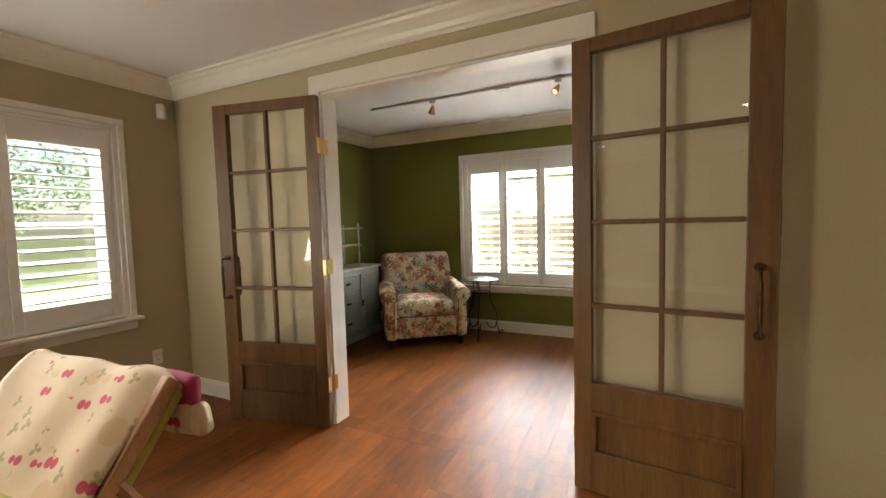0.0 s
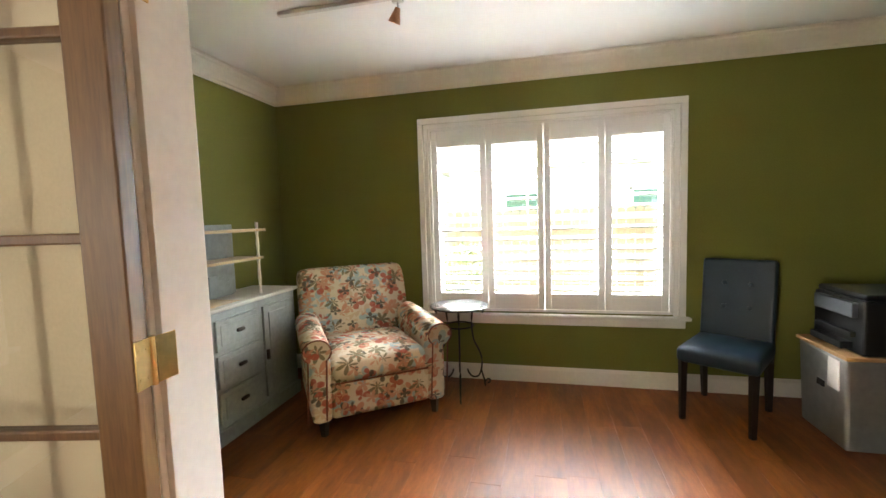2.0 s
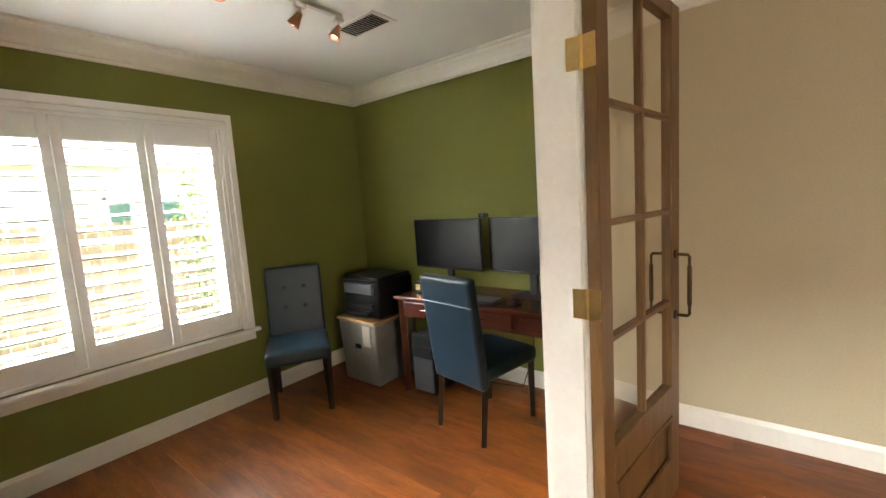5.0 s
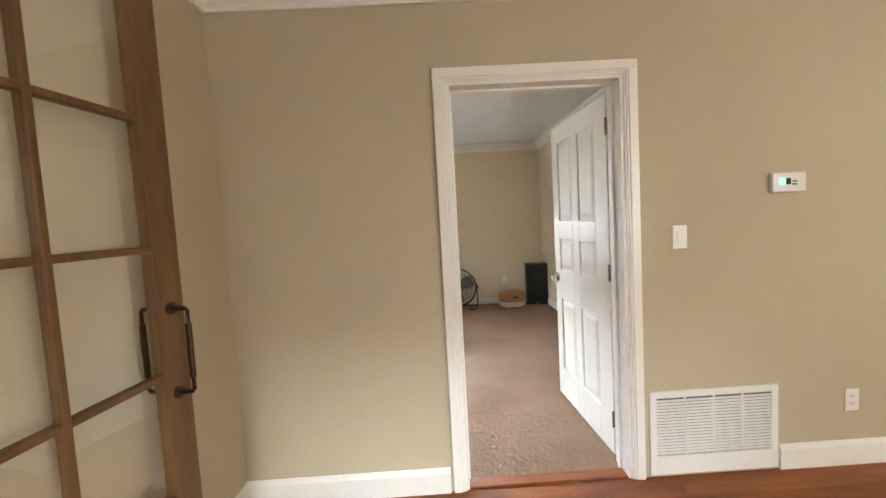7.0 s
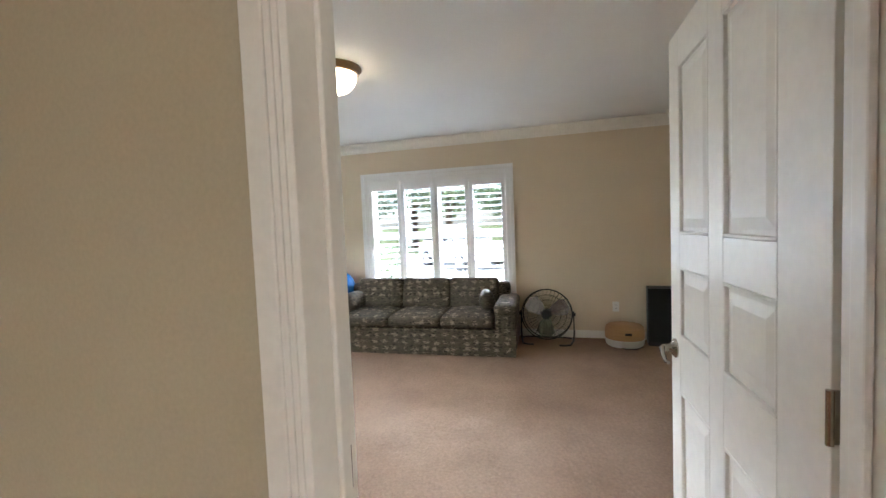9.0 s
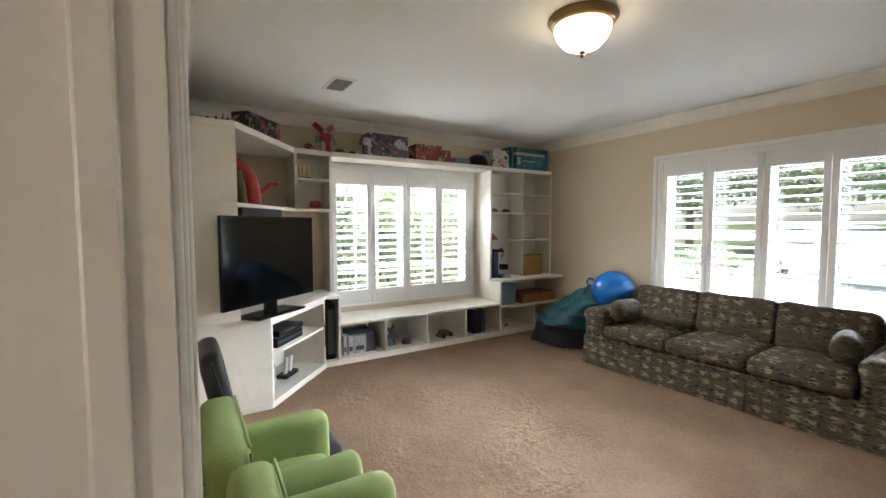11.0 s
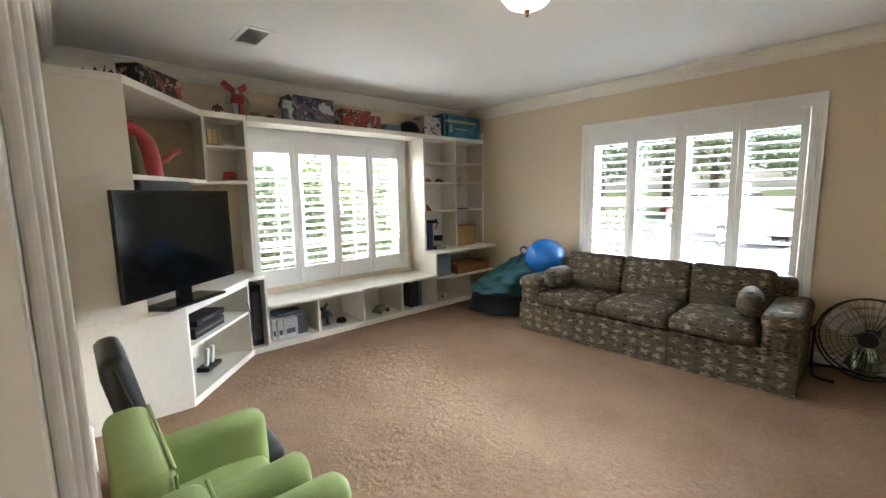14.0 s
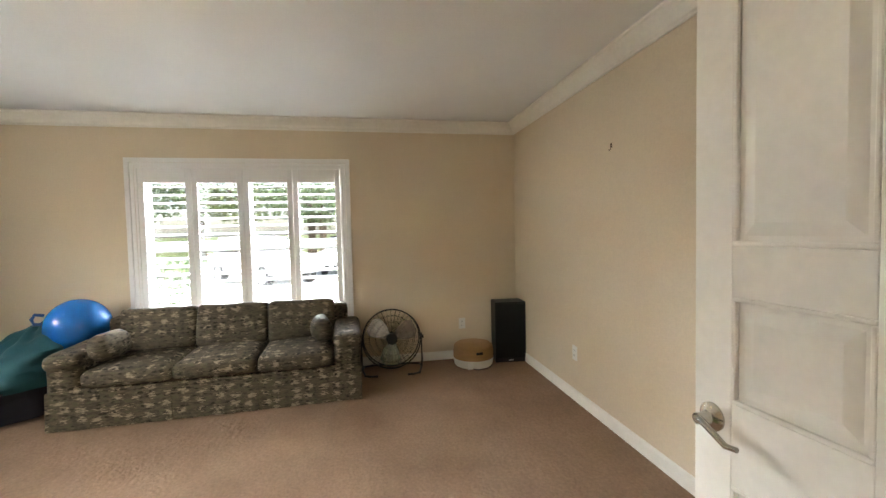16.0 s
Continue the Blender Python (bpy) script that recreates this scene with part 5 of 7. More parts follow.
def draped_cloth():
    """A quilt hung over the reclined back: a folded sheet with waves."""
    bm = bmesh.new()
    nu, nv = 44, 40
    grid = []
    for i in range(nu + 1):
        u = i / nu
        row = []
        for j in range(nv + 1):
            v = j / nv
            s = -0.66 + v * 0.92
            x = -0.62 + u * 1.0
            r = 0.06
            if s < -r * 1.2:
                y, z = 0.20 + (s + r * 1.2) * 0.66, 0.775 + (s + r * 1.2) * 0.74
            elif s > r * 1.2:
                y, z = 0.33, 0.775 - (s - r * 1.2)
            else:
                a = (s / r + 1.2) / 2.4 * 2.2 - 0.8
                y, z = 0.265 + 0.062 * math.sin(a), 0.745 + 0.062 * math.cos(a)
            wv = 0.008 * math.sin(u * 15 + v * 3) + 0.022 * noise.noise((x * 4, s * 3.5, 1.7))
            edge = max(0.0, u - 0.85) / 0.15
            z -= 0.03 * edge ** 2
            x += 0.015 * math.sin(s * 7)
            row.append(bm.verts.new((x, y - wv * (0.6 if s < 0 else -0.6), z + wv * 0.8)))
        grid.append(row)
    for i in range(nu):
        for j in range(nv):
            bm.faces.new((grid[i][j], grid[i + 1][j], grid[i + 1][j + 1], grid[i][j + 1]))
    return bm


ql = thing("quilt", "cream rose-print quilt draped over the chair back", "quilt", CHM)
q = part("cloth", draped_cloth(), QUILT, ql, smooth=True)
sol = q.modifiers.new("thick", "SOLIDIFY")
sol.thickness = 0.016
bm = bmesh.new()
puff(bm, 0.12, 0.30, 0.655, 0.425, 0.365, 0.785, 0.03, n=8, sag=0.015)
part("border", bm, QRED, ql, "crimson border band", smooth=True)
bm = bmesh.new()
puff(bm, 0.11, 0.31, 0.525, 0.45, 0.395, 0.665, 0.035, n=8, sag=0.02)
part("corner", bm, QUILT, ql, smooth=True)


# ---- playroom: built-in shelves ----
UP, LO, ZT, ZB, ZC = 5.626, 5.43, 2.12, 0.42, 0.70
bu = thing("corner_cabinet", "white built-in corner cabinet for the television", "cabinet")
poly = [(PW, 4.74), (2.64, 4.74), (3.25, 5.43), (3.395, 5.43), (3.395, PN), (PW, PN)]
bm = bmesh.new()
prism(bm, poly, ZC - 0.03, ZC)
part("counter", bm, SHELFWHITE, bu, bevel=0.003)
bm = bmesh.new()
prism(bm, poly, 0.0, 0.055)
part("plinth", bm, SHELFWHITE, bu, bevel=0.003)
part("side_panel", boxes((PW, 4.74, 0.055, 2.64, 4.765, ZC - 0.03)), SHELFWHITE, bu, bevel=0.002)
part("side_panel", boxes((3.375, 5.43, 0.055, 3.395, PN, ZC - 0.03)), SHELFWHITE, bu, bevel=0.002)
ax = Vector((0.61, 0.69, 0)).normalized()
ay = Vector((-ax.y, ax.x, 0))
FR = Matrix(((ax.x, ay.x, 0, 2.64), (ax.y, ay.y, 0, 4.745), (0, 0, 1, 0), (0, 0, 0, 1)))
L = math.hypot(0.61, 0.69)
bm = bmesh.new()
box(bm, L - 0.045, 0.0, 0.055, L - 0.02, 0.42, ZC - 0.03, FR)
part("divider", bm, SHELFWHITE, bu)
bm = bmesh.new()
box(bm, 0.02, 0.004, 0.395, L - 0.045, 0.42, 0.415, FR)
part("shelf", bm, SHELFWHITE, bu)
bm = bmesh.new()
box(bm, 0.0, 0.42, 0.055, L - 0.02, 0.435, ZC - 0.03, FR)
part("back_panel", bm, SHELFWHITE, bu)
bm = bmesh.new()
box(bm, 0.0, -0.003, 0.06, 0.02, 0.02, ZC - 0.03, FR)
box(bm, 0.02, -0.003, ZC - 0.06, L - 0.045, 0.018, ZC - 0.03, FR)
part("face_frame", bm, SHELFWHITE, bu, bevel=0.002)

uc = thing("wall_cabinet", "white open corner cabinet above the television", "cabinet")
UPOLY = [(PW, 4.74), (2.44, 4.74), (3.02, 5.58), (3.39, UP), (3.39, PN), (PW, PN)]
for z0, z1 in ((1.52, 1.55), (2.07, ZT)):
    bm = bmesh.new()
    prism(bm, UPOLY, z0, z1)
    part("board", bm, SHELFWHITE, uc, bevel=0.003)
part("side_panel", boxes((PW, 4.74, ZC, 2.44, 4.765, 1.52), (PW, 4.74, 1.55, 2.44, 4.765, 2.07)), SHELFWHITE, uc, bevel=0.002)
bm = bmesh.new()
prism(bm, [(3.02, 5.585), (3.045, 5.585), (3.045, PN), (3.02, PN)], 1.55, 2.07)
part("divider", bm, SHELFWHITE, uc)
part("divider", boxes((3.365, UP, 1.55, 3.39, PN, 2.07)), SHELFWHITE, uc)
bm = bmesh.new()
prism(bm, [(3.045, 5.60), (3.365, 5.635), (3.365, PN), (3.045, PN)], 1.825, 1.845)
part("shelf", bm, SHELFWHITE, uc)
part("back_panel", boxes((3.045, PN - 0.012, 1.55, 3.365, PN - 0.002, 2.07)), SHELFWHITE, uc)
part("post", boxes((3.365, 5.66, ZC, 3.39, PN - 0.002, 1.52)), SHELFWHITE, uc)

bo = thing("window_bench", "long white window bench with open cubbies", "bench")
part("seat_board", boxes((3.395, LO - 0.012, ZB - 0.025, 5.41, PN - 0.002, ZB)), SHELFWHITE, bo, bevel=0.003)
part("floor_board", boxes((3.395, LO, 0.045, 5.41, PN - 0.012, 0.065)), SHELFWHITE, bo)
part("plinth", boxes((3.395, LO, 0.0, 5.41, LO + 0.02, 0.045)), SHELFWHITE, bo)
part("back_panel", boxes((3.395, PN - 0.012, 0.065, 5.41, PN - 0.002, ZB - 0.025)), SHELFWHITE, bo)
for x in (3.88, 4.39, 4.90):
    part("divider", boxes((x - 0.011, LO, 0.065, x + 0.011, PN - 0.012, ZB - 0.025)), SHELFWHITE, bo, bevel=0.002)
tagged(part("shelf_board", boxes((3.39, UP - 0.02, 2.07, 5.41, PN - 0.002, ZT)), SHELFWHITE, bevel=0.003), "long white shelf board above the window", "shelf")

bk = thing("bookcase", "tall white built-in bookcase, sparsely filled", "bookcase")
part("side_panel", boxes((5.41, UP, 0.0, 5.435, PN - 0.002, ZT), (5.41, LO, 0.0, 5.435, UP, ZC - 0.03)), SHELFWHITE, bk, bevel=0.002)
part("side_panel", boxes((6.462, UP, ZC, 6.487, PN - 0.002, ZT + 0.10)), SHELFWHITE, bk, bevel=0.002)
part("top_board", boxes((5.435, UP, 2.075, 6.462, PN - 0.002, ZT)), SHELFWHITE, bk, bevel=0.002)
part("divider", boxes((5.955, UP + 0.004, ZC, 5.977, PN - 0.012, 2.075)), SHELFWHITE, bk, bevel=0.002)
for z in (1.19, 1.55, 1.80):
    for a, b in ((5.435, 5.955), (5.977, 6.462)):
        part("shelf", boxes((a, UP + 0.006, z - 0.02, b, PN - 0.012, z)), SHELFWHITE, bk, bevel=0.002)
bm = bmesh.new()
prism(bm, [(5.37, UP - 0.01), (5.435, LO - 0.015), (6.487, 5.40), (6.487, PN - 0.002), (5.435, PN - 0.002), (5.435, UP)], ZC - 0.03, ZC)
part("counter", bm, SHELFWHITE, bk, bevel=0.003)
part("back_panel", boxes((5.435, PN - 0.011, 0.065, 6.462, PN - 0.003, 2.075)), SHELFWHITE, bk)
part("floor_board", boxes((5.435, LO, 0.045, 6.487, PN - 0.012, 0.065)), SHELFWHITE, bk)
part("plinth", boxes((5.435, LO, 0.0, 6.487, LO + 0.02, 0.045)), SHELFWHITE, bk)
part("shelf", boxes((5.435, LO + 0.004, 0.335, 6.487, PN - 0.012, 0.36)), SHELFWHITE, bk, bevel=0.002)
part("divider", boxes((5.99, LO + 0.002, 0.065, 6.01, PN - 0.012, 0.335)), SHELFWHITE, bk)

# television, turned along the cabinet's slanted front
tv = thing("television", "large black flat television, switched off, on a stand", "television", Matrix.Translation((2.675, 4.88, ZC)) @ pose(0, 0, 0, 0, 0, 38.5))
GLOSS = mat("glossy_black_bezel", (0.006, 0.006, 0.007), 0.12, vary=0.05)
part("housing", boxes((-0.455, 0.0, 0.095, 0.515, 0.03, 0.755), (-0.36, 0.03, 0.16, 0.36, 0.075, 0.62)), GLOSS, tv, bevel=0.004)
part("screen", boxes((-0.44, -0.0025, 0.118, 0.50, 0.001, 0.737)), mat("dark_tv_screen", (0.004, 0.004, 0.005), 0.08, vary=0.03, spec=0.25), tv, "dark glossy screen")
part("neck", boxes((-0.06, 0.0, 0.015, 0.06, 0.03, 0.10)), GLOSS, tv, bevel=0.004)
bm = bmesh.new()
puff(bm, -0.26, -0.11, 0.0, 0.26, 0.12, 0.022, 0.011, n=6)
part("stand", bm, GLOSS, tv, smooth=True)
# black bar filling the gap between the television and the upper board
bp = thing("dark_bar", "dark bar fixed under the cabinet board", "speaker", Matrix.Translation((2.62, 5.03, 1.40)) @ pose(0, 0, 0, 0, 0, 47))
part("bar_body", boxes((-0.26, -0.04, 0.0, 0.26, 0.05, 0.12)), BLACK, bp, bevel=0.006)
# plain black plastic sheet across the bar's front
part("bar_front", boxes((-0.25, -0.046, 0.01, 0.25, -0.04, 0.11)), BLACK, bp, "black cloth grille", bevel=0.002)
lt = thing("status_light", "small glowing green light on a black box", "light", pose(2.47, 4.80, ZC))
part("box", boxes((-0.05, -0.02, 0.0, 0.05, 0.03, 0.018)), BLACK, lt, bevel=0.003)
part("led", boxes((-0.045, -0.0225, 0.003, 0.03, -0.020, 0.010)), glow("green_led", (0.15, 0.9, 0.2), 4.0), lt, "glowing green strip")

RED = mat("red_toy_plastic", (0.33, 0.018, 0.018), 0.35, vary=0.15, fine=30, coarse=10)
SILVER = mat("silver_toy_plastic", (0.45, 0.46, 0.47), 0.35, metal=0.3, vary=0.2, fine=30, coarse=12)
NAVY = mat("navy_plastic", (0.03, 0.04, 0.14), 0.4, vary=0.2)
OLIVE = mat("olive_toy_plastic", (0.12, 0.12, 0.04), 0.5, vary=0.2)


def printed(name, ground, blobs):
    return pattern(name, ground, blobs, rough=0.45, bump=0.02, warp=0.6)


PRINTS = (
    printed("dark_printed_carton", (0.035, 0.027, 0.027), (((0.24, 0.05, 0.04), 6, 0.46, 1.0), ((0.34, 0.22, 0.09), 9, 0.30, 4.0), ((0.28, 0.26, 0.25), 13, 0.24, 9.0))),
    printed("robot_printed_carton", (0.11, 0.10, 0.12), (((0.48, 0.48, 0.48), 6.5, 0.40, 2.0), ((0.045, 0.045, 0.075), 9, 0.38, 5.0), ((0.30, 0.07, 0.06), 14, 0.24, 8.0), ((0.36, 0.34, 0.36), 18, 0.26, 12.0))),
    printed("red_printed_carton", (0.27, 0.065, 0.05), (((0.45, 0.36, 0.28), 7, 0.38, 3.0), ((0.07, 0.045, 0.045), 9, 0.36, 6.0), ((0.50, 0.48, 0.46), 15, 0.22, 10.0))),
    printed("white_printed_carton", (0.58, 0.55, 0.52), (((0.06, 0.05, 0.05), 13, 0.36, 1.5), ((0.35, 0.30, 0.28), 19, 0.30, 7.0))),
    printed("blue_printed_carton", (0.035, 0.15, 0.25), (((0.05, 0.24, 0.33), 7, 0.4, 2.5), ((0.42, 0.45, 0.30), 17, 0.18, 6.5))),
)


def carton(label, x0, x1, y0, y1, h, z, print_mat, turn=0.0, band=None):
    cx, cy = (x0 + x1) / 2, (y0 + y1) / 2
    c = thing("toy_box", label, "box", Matrix.Translation((cx, cy, z)) @ pose(0, 0, 0, 0, 0, turn), group="toy cartons on the shelf")
    a, b = (x1 - x0) / 2, (y1 - y0) / 2
    part("carton", boxes((-a, -b, 0, a, b, h)), print_mat, c, bevel=0.003)
    part("lid_flap", boxes((-a + 0.002, -b + 0.002, h, a - 0.002, b - 0.002, h + 0.002)), CARD, c, "cardboard flap")
    if band:
        for k, (u0, u1, v0, v1, m) in enumerate(band):
            part("title_bar", boxes((-a + 2 * a * u0, -b - 0.0015, h * v0, -a + 2 * a * u1, -b - 0.0002, h * v1)), m, c, "printed bar")
    return c


PALE = mat("pale_print", (0.50, 0.47, 0.30), 0.6)
carton("long dark printed toy carton", 2.42, 2.86, 5.06, 5.20, 0.125, ZT, PRINTS[0], 48)
carton("robot printed toy carton in grey and purple", 3.80, 4.27, 5.66, 5.88, 0.245, ZT, PRINTS[1], 4)
carton("red printed toy carton with vehicles", 4.38, 4.72, 5.67, 5.88, 0.185, ZT, PRINTS[2], -3)
carton("red and brown printed toy carton", 4.73, 4.86, 5.70, 5.87, 0.15, ZT, PRINTS[2], 5)
carton("white printed carton with a black figure", 5.47, 5.75, 5.67, 5.88, 0.225, ZT, PRINTS[3], 2)
carton("large blue printed carton with pale bars", 5.78, 6.44, 5.66, 5.88, 0.285, ZT, PRINTS[4], 0, ((0.06, 0.9, 0.66, 0.78, PALE), (0.06, 0.12, 0.0, 1.0, BLACK), (0.30, 0.66, 0.38, 0.43, PALE), (0.16, 0.24, 0.22, 0.55, SILVER)))
carton("thin blue and silver printed carton", 4.90, 5.13, 5.68, 5.86, 0.075, ZT, mat("silver_blue_carton", (0.18, 0.24, 0.32), 0.35, vary=0.25, fine=20, coarse=9), 3)
cp = thing("helmet", "round black toy helmet on the shelf", "helmet", pose(5.30, 5.76, ZT))
bm = bmesh.new()
lathe(bm, ((0.13, 0.0), (0.135, 0.03), (0.125, 0.08), (0.095, 0.125), (0.05, 0.148), (0.0, 0.153)), 24)
part("shell", bm, BLACK, cp, smooth=True)
part("brim", boxes((-0.09, -0.17, 0.0, 0.09, -0.10, 0.012)), BLACK, cp, bevel=0.006)


def toy_robot(label, m, mats, s=1.0, wings=True):
    """A transforming toy robot: blocky limbs, chest, head and wings."""
    r = thing("toy_robot", label, "toy", m @ Matrix.Scale(s, 4))
    a, b = mats
    part("chest", boxes((-0.05, -0.03, 0.11, 0.05, 0.03, 0.19), (-0.035, -0.04, 0.13, 0.035, -0.03, 0.18)), a, r, bevel=0.006)
    part("head", boxes((-0.016, -0.018, 0.19, 0.016, 0.018, 0.225), (-0.004, -0.004, 0.225, 0.004, 0.004, 0.25)), b, r, bevel=0.004)
    for q in (-1, 1):
        bm = bmesh.new()
        tube(bm, [(q * 0.055, 0, 0.18), (q * 0.085, -0.01, 0.14), (q * 0.09, -0.035, 0.10)], 0.017, 6)
        part("arm", bm, b, r)
        bm = bmesh.new()
        box(bm, q * 0.028 - 0.018, -0.02, 0.015, q * 0.028 + 0.018, 0.02, 0.11)
        box(bm, q * 0.03 - 0.022, -0.04, 0.0, q * 0.03 + 0.022, 0.025, 0.02)
        part("leg", bm, a if q > 0 else b, r, bevel=0.004)
        if wings:
            bm = bmesh.new()
            prism(bm, [(q * 0.02, 0), (q * 0.13, 0.012), (q * 0.15, 0.03), (q * 0.03, 0.02)], 0, 0.05, Matrix.Translation((0, 0.03, 0.17)) @ pose(0, 0, 0, 20, -q * 38))
            part("wing", bm, a, r)
    return r


toy_robot("red winged toy robot standing on the shelf", pose(3.37, 5.76, ZT), (RED, SILVER), 1.05)
toy_robot("small red toy figure on the shelf", pose(3.20, 5.76, ZT), (RED, BLACK), 0.42, False)
toy_robot("dark silver toy robot leaning by the cartons", pose(3.76, 5.62, ZT, 0, 0, 10), (SILVER, GREYPL), 0.9, False)
toy_robot("small black toy robot in the cubby", pose(4.02, 5.60, 0.065, 0, 0, 20), (BLACK, GREYPL), 0.75, True)


def toy_vehicle(label, m, body, s=1.0):
    v = thing("toy_vehicle", label, "toy", m @ Matrix.Scale(s, 4))
    bm = bmesh.new()
    prism(bm, [(-0.10, 0.015), (0.10, 0.015), (0.105, 0.04), (0.06, 0.05), (0.03, 0.08), (-0.05, 0.08), (-0.075, 0.05), (-0.10, 0.045)], -0.04, 0.04, pose(0, 0, 0, 90))
    part("body", bm, body, v, bevel=0.004)
    for x in (-0.06, 0.06):
        for y in (-0.045, 0.045):
            bm = bmesh.new()
            tube(bm, [(x, y - 0.012, 0.022), (x, y + 0.012, 0.022)], 0.022, 14)
            part("wheel", bm, BLACK, v)
    return v


toy_vehicle("dark green toy vehicle on the shelf", pose(3.52, 5.76, ZT), OLIVE, 0.7)
toy_vehicle("dark toy vehicle on the shelf", pose(3.66, 5.78, ZT), BLACK, 0.6)
toy_vehicle("green and black toy truck in the cubby", pose(4.69, 5.58, 0.065, 0, 0, 15), OLIVE, 1.05)
toy_vehicle("small red toy car on the bookcase", pose(5.56, 5.74, 1.55, 0, 0, 30), RED, 0.6)
toy_vehicle("small dark red toy car on the bookcase", pose(5.76, 5.74, 1.55, 0, 0, -20), mat("dark_red_plastic", (0.16, 0.02, 0.02), 0.4), 0.55)
sp = thing("toy_spider", "red and black spiky toy on the cabinet top", "toy", pose(2.36, 5.0, ZT))
bm = bmesh.new()
puff(bm, -0.05, -0.04, 0.015, 0.05, 0.04, 0.055, 0.02, n=4)
part("body", bm, RED, sp, smooth=True)
for k in range(6):
    a = k * math.pi / 3 + 0.2
    bm = bmesh.new()
    tube(bm, [(0.04 * math.cos(a), 0.03 * math.sin(a), 0.035), (0.08 * math.cos(a), 0.07 * math.sin(a), 0.06), (0.12 * math.cos(a), 0.10 * math.sin(a), 0.0)], 0.006, 6)
    part("leg", bm, BLACK, sp)
bm = bmesh.new()
tube(bm, [(0.02, 0, 0.05), (0.03, 0, 0.10)], 0.008, 6, r2=0.002)
part("horn", bm, RED, sp)

# a red dragon-like toy in the corner cabinet, as plain shapes
dg = tagged(thing("toy_figure", "tall red plastic toy creature in the cabinet", "toy", pose(2.56, 5.05, 1.55, 0, 0, 20) @ Matrix.Scale(1.25, 4)), "")
bm = bmesh.new()
tube(bm, [(0.0, 0, 0.0), (0.0, 0, 0.10), (-0.01, 0, 0.17), (-0.05, 0, 0.22), (-0.10, 0, 0.245)], 0.066, 12, r2=0.042)
puff(bm, -0.175, -0.04, 0.205, -0.08, 0.04, 0.285, 0.03, n=4)
part("trunk", bm, RED, dg, smooth=True)
bm = bmesh.new()
tube(bm, [(-0.07, -0.04, 0.0), (-0.08, -0.045, 0.12), (-0.09, -0.04, 0.20)], 0.035, 12, r2=0.02)
part("belly", bm, OLIVE, dg, smooth=True)
bm = bmesh.new()
tube(bm, [(0.03, 0, 0.08), (0.09, 0, 0.09), (0.13, 0, 0.13), (0.16, 0, 0.14)], 0.022, 10, r2=0.012)
for k in (-1, 0, 1):
    tube(bm, [(0.155, 0, 0.14), (0.185, k * 0.02, 0.15 + 0.01 * k)], 0.007, 6, r2=0.003)
part("arm", bm, RED, dg, smooth=True)
for k in range(4):
    bm = bmesh.new()
    tube(bm, [(0.02 - k * 0.025, 0.03, 0.13 + k * 0.045), (0.05 - k * 0.025, 0.045, 0.16 + k * 0.045)], 0.015, 6, r2=0.002)
    part("spike", bm, RED, dg)
rh = thing("toy_hat", "small red felt toy hat on the cabinet shelf", "toy", pose(3.25, 5.74, 1.55))
bm = bmesh.new()
lathe(bm, ((0.085, 0.0), (0.088, 0.008), (0.06, 0.016), (0.056, 0.06), (0.045, 0.08), (0.0, 0.082)), 22)
part("crown", bm, RED, rh, smooth=True)
part("band", boxes((-0.02, -0.06, 0.018, 0.02, -0.055, 0.03)), BLACK, rh)
bm = bmesh.new()
bk2 = thing("wooden_block_set", "pale wooden block tower on the small shelf", "toy", pose(3.15, 5.76, 1.845))
part("block", boxes((-0.055, -0.02, 0.02, -0.022, 0.02, 0.145)), TOPWOOD, bk2, bevel=0.003)
part("block", boxes((-0.018, -0.02, 0.02, 0.018, 0.02, 0.145)), TOPWOOD, bk2, bevel=0.003)
part("block", boxes((0.022, -0.02, 0.02, 0.055, 0.02, 0.145)), TOPWOOD, bk2, bevel=0.003)
part("base", boxes((-0.07, -0.05, 0.0, 0.07, 0.04, 0.02)), BLACK, bk2, bevel=0.003)

# bookcase contents
cm = thing("coffee_maker", "black and navy toy coffee machine", "toy", pose(5.58, 5.70, ZC))
part("base", boxes((-0.02, -0.10, 0.0, 0.15, 0.08, 0.03)), BLACK, cm, bevel=0.006)
part("tower", boxes((-0.10, -0.06, 0.0, -0.02, 0.08, 0.33)), NAVY, cm, bevel=0.012)
part("top", boxes((-0.09, -0.07, 0.331, 0.05, 0.06, 0.37)), BLACK, cm, bevel=0.008)
bm = bmesh.new()
tube(bm, [(0.03, 0, 0.36), (0.09, 0, 0.38), (0.11, 0, 0.33), (0.07, 0, 0.25)], 0.007, 8)
part("spout", bm, BLACK, cm, smooth=True)
part("display", boxes((0.05, -0.06, 0.10, 0.14, 0.02, 0.17)), BLACK, cm, bevel=0.005)
part("drip_tray", boxes((0.0, -0.14, 0.002, 0.12, -0.10, 0.035)), SILVER, cm, bevel=0.004)
bx = tagged(thing("wooden_box", "square pale wooden box with a darker edge", "box", pose(6.17, 5.72, ZC)), "")
part("front", boxes((-0.165, -0.075, 0.012, 0.165, -0.07, 0.268)), mat("pale_birch_panel", (0.52, 0.31, 0.12), 0.5, vary=0.08, fine=20, coarse=3), bx)
part("frame", boxes((-0.18, -0.07, 0.0, 0.18, 0.07, 0.28)), mat("brown_box_edge", (0.20, 0.09, 0.035), 0.5, vary=0.12), bx, bevel=0.003)
py = thing("pyramid_puzzle", "small red pyramid toy on the shelf", "toy", pose(5.52, 5.72, 1.19))
bm = bmesh.new()
v = [bm.verts.new(p) for p in ((-0.06, -0.05, 0), (0.06, -0.05, 0), (0.0, 0.06, 0), (0, 0, 0.095))]
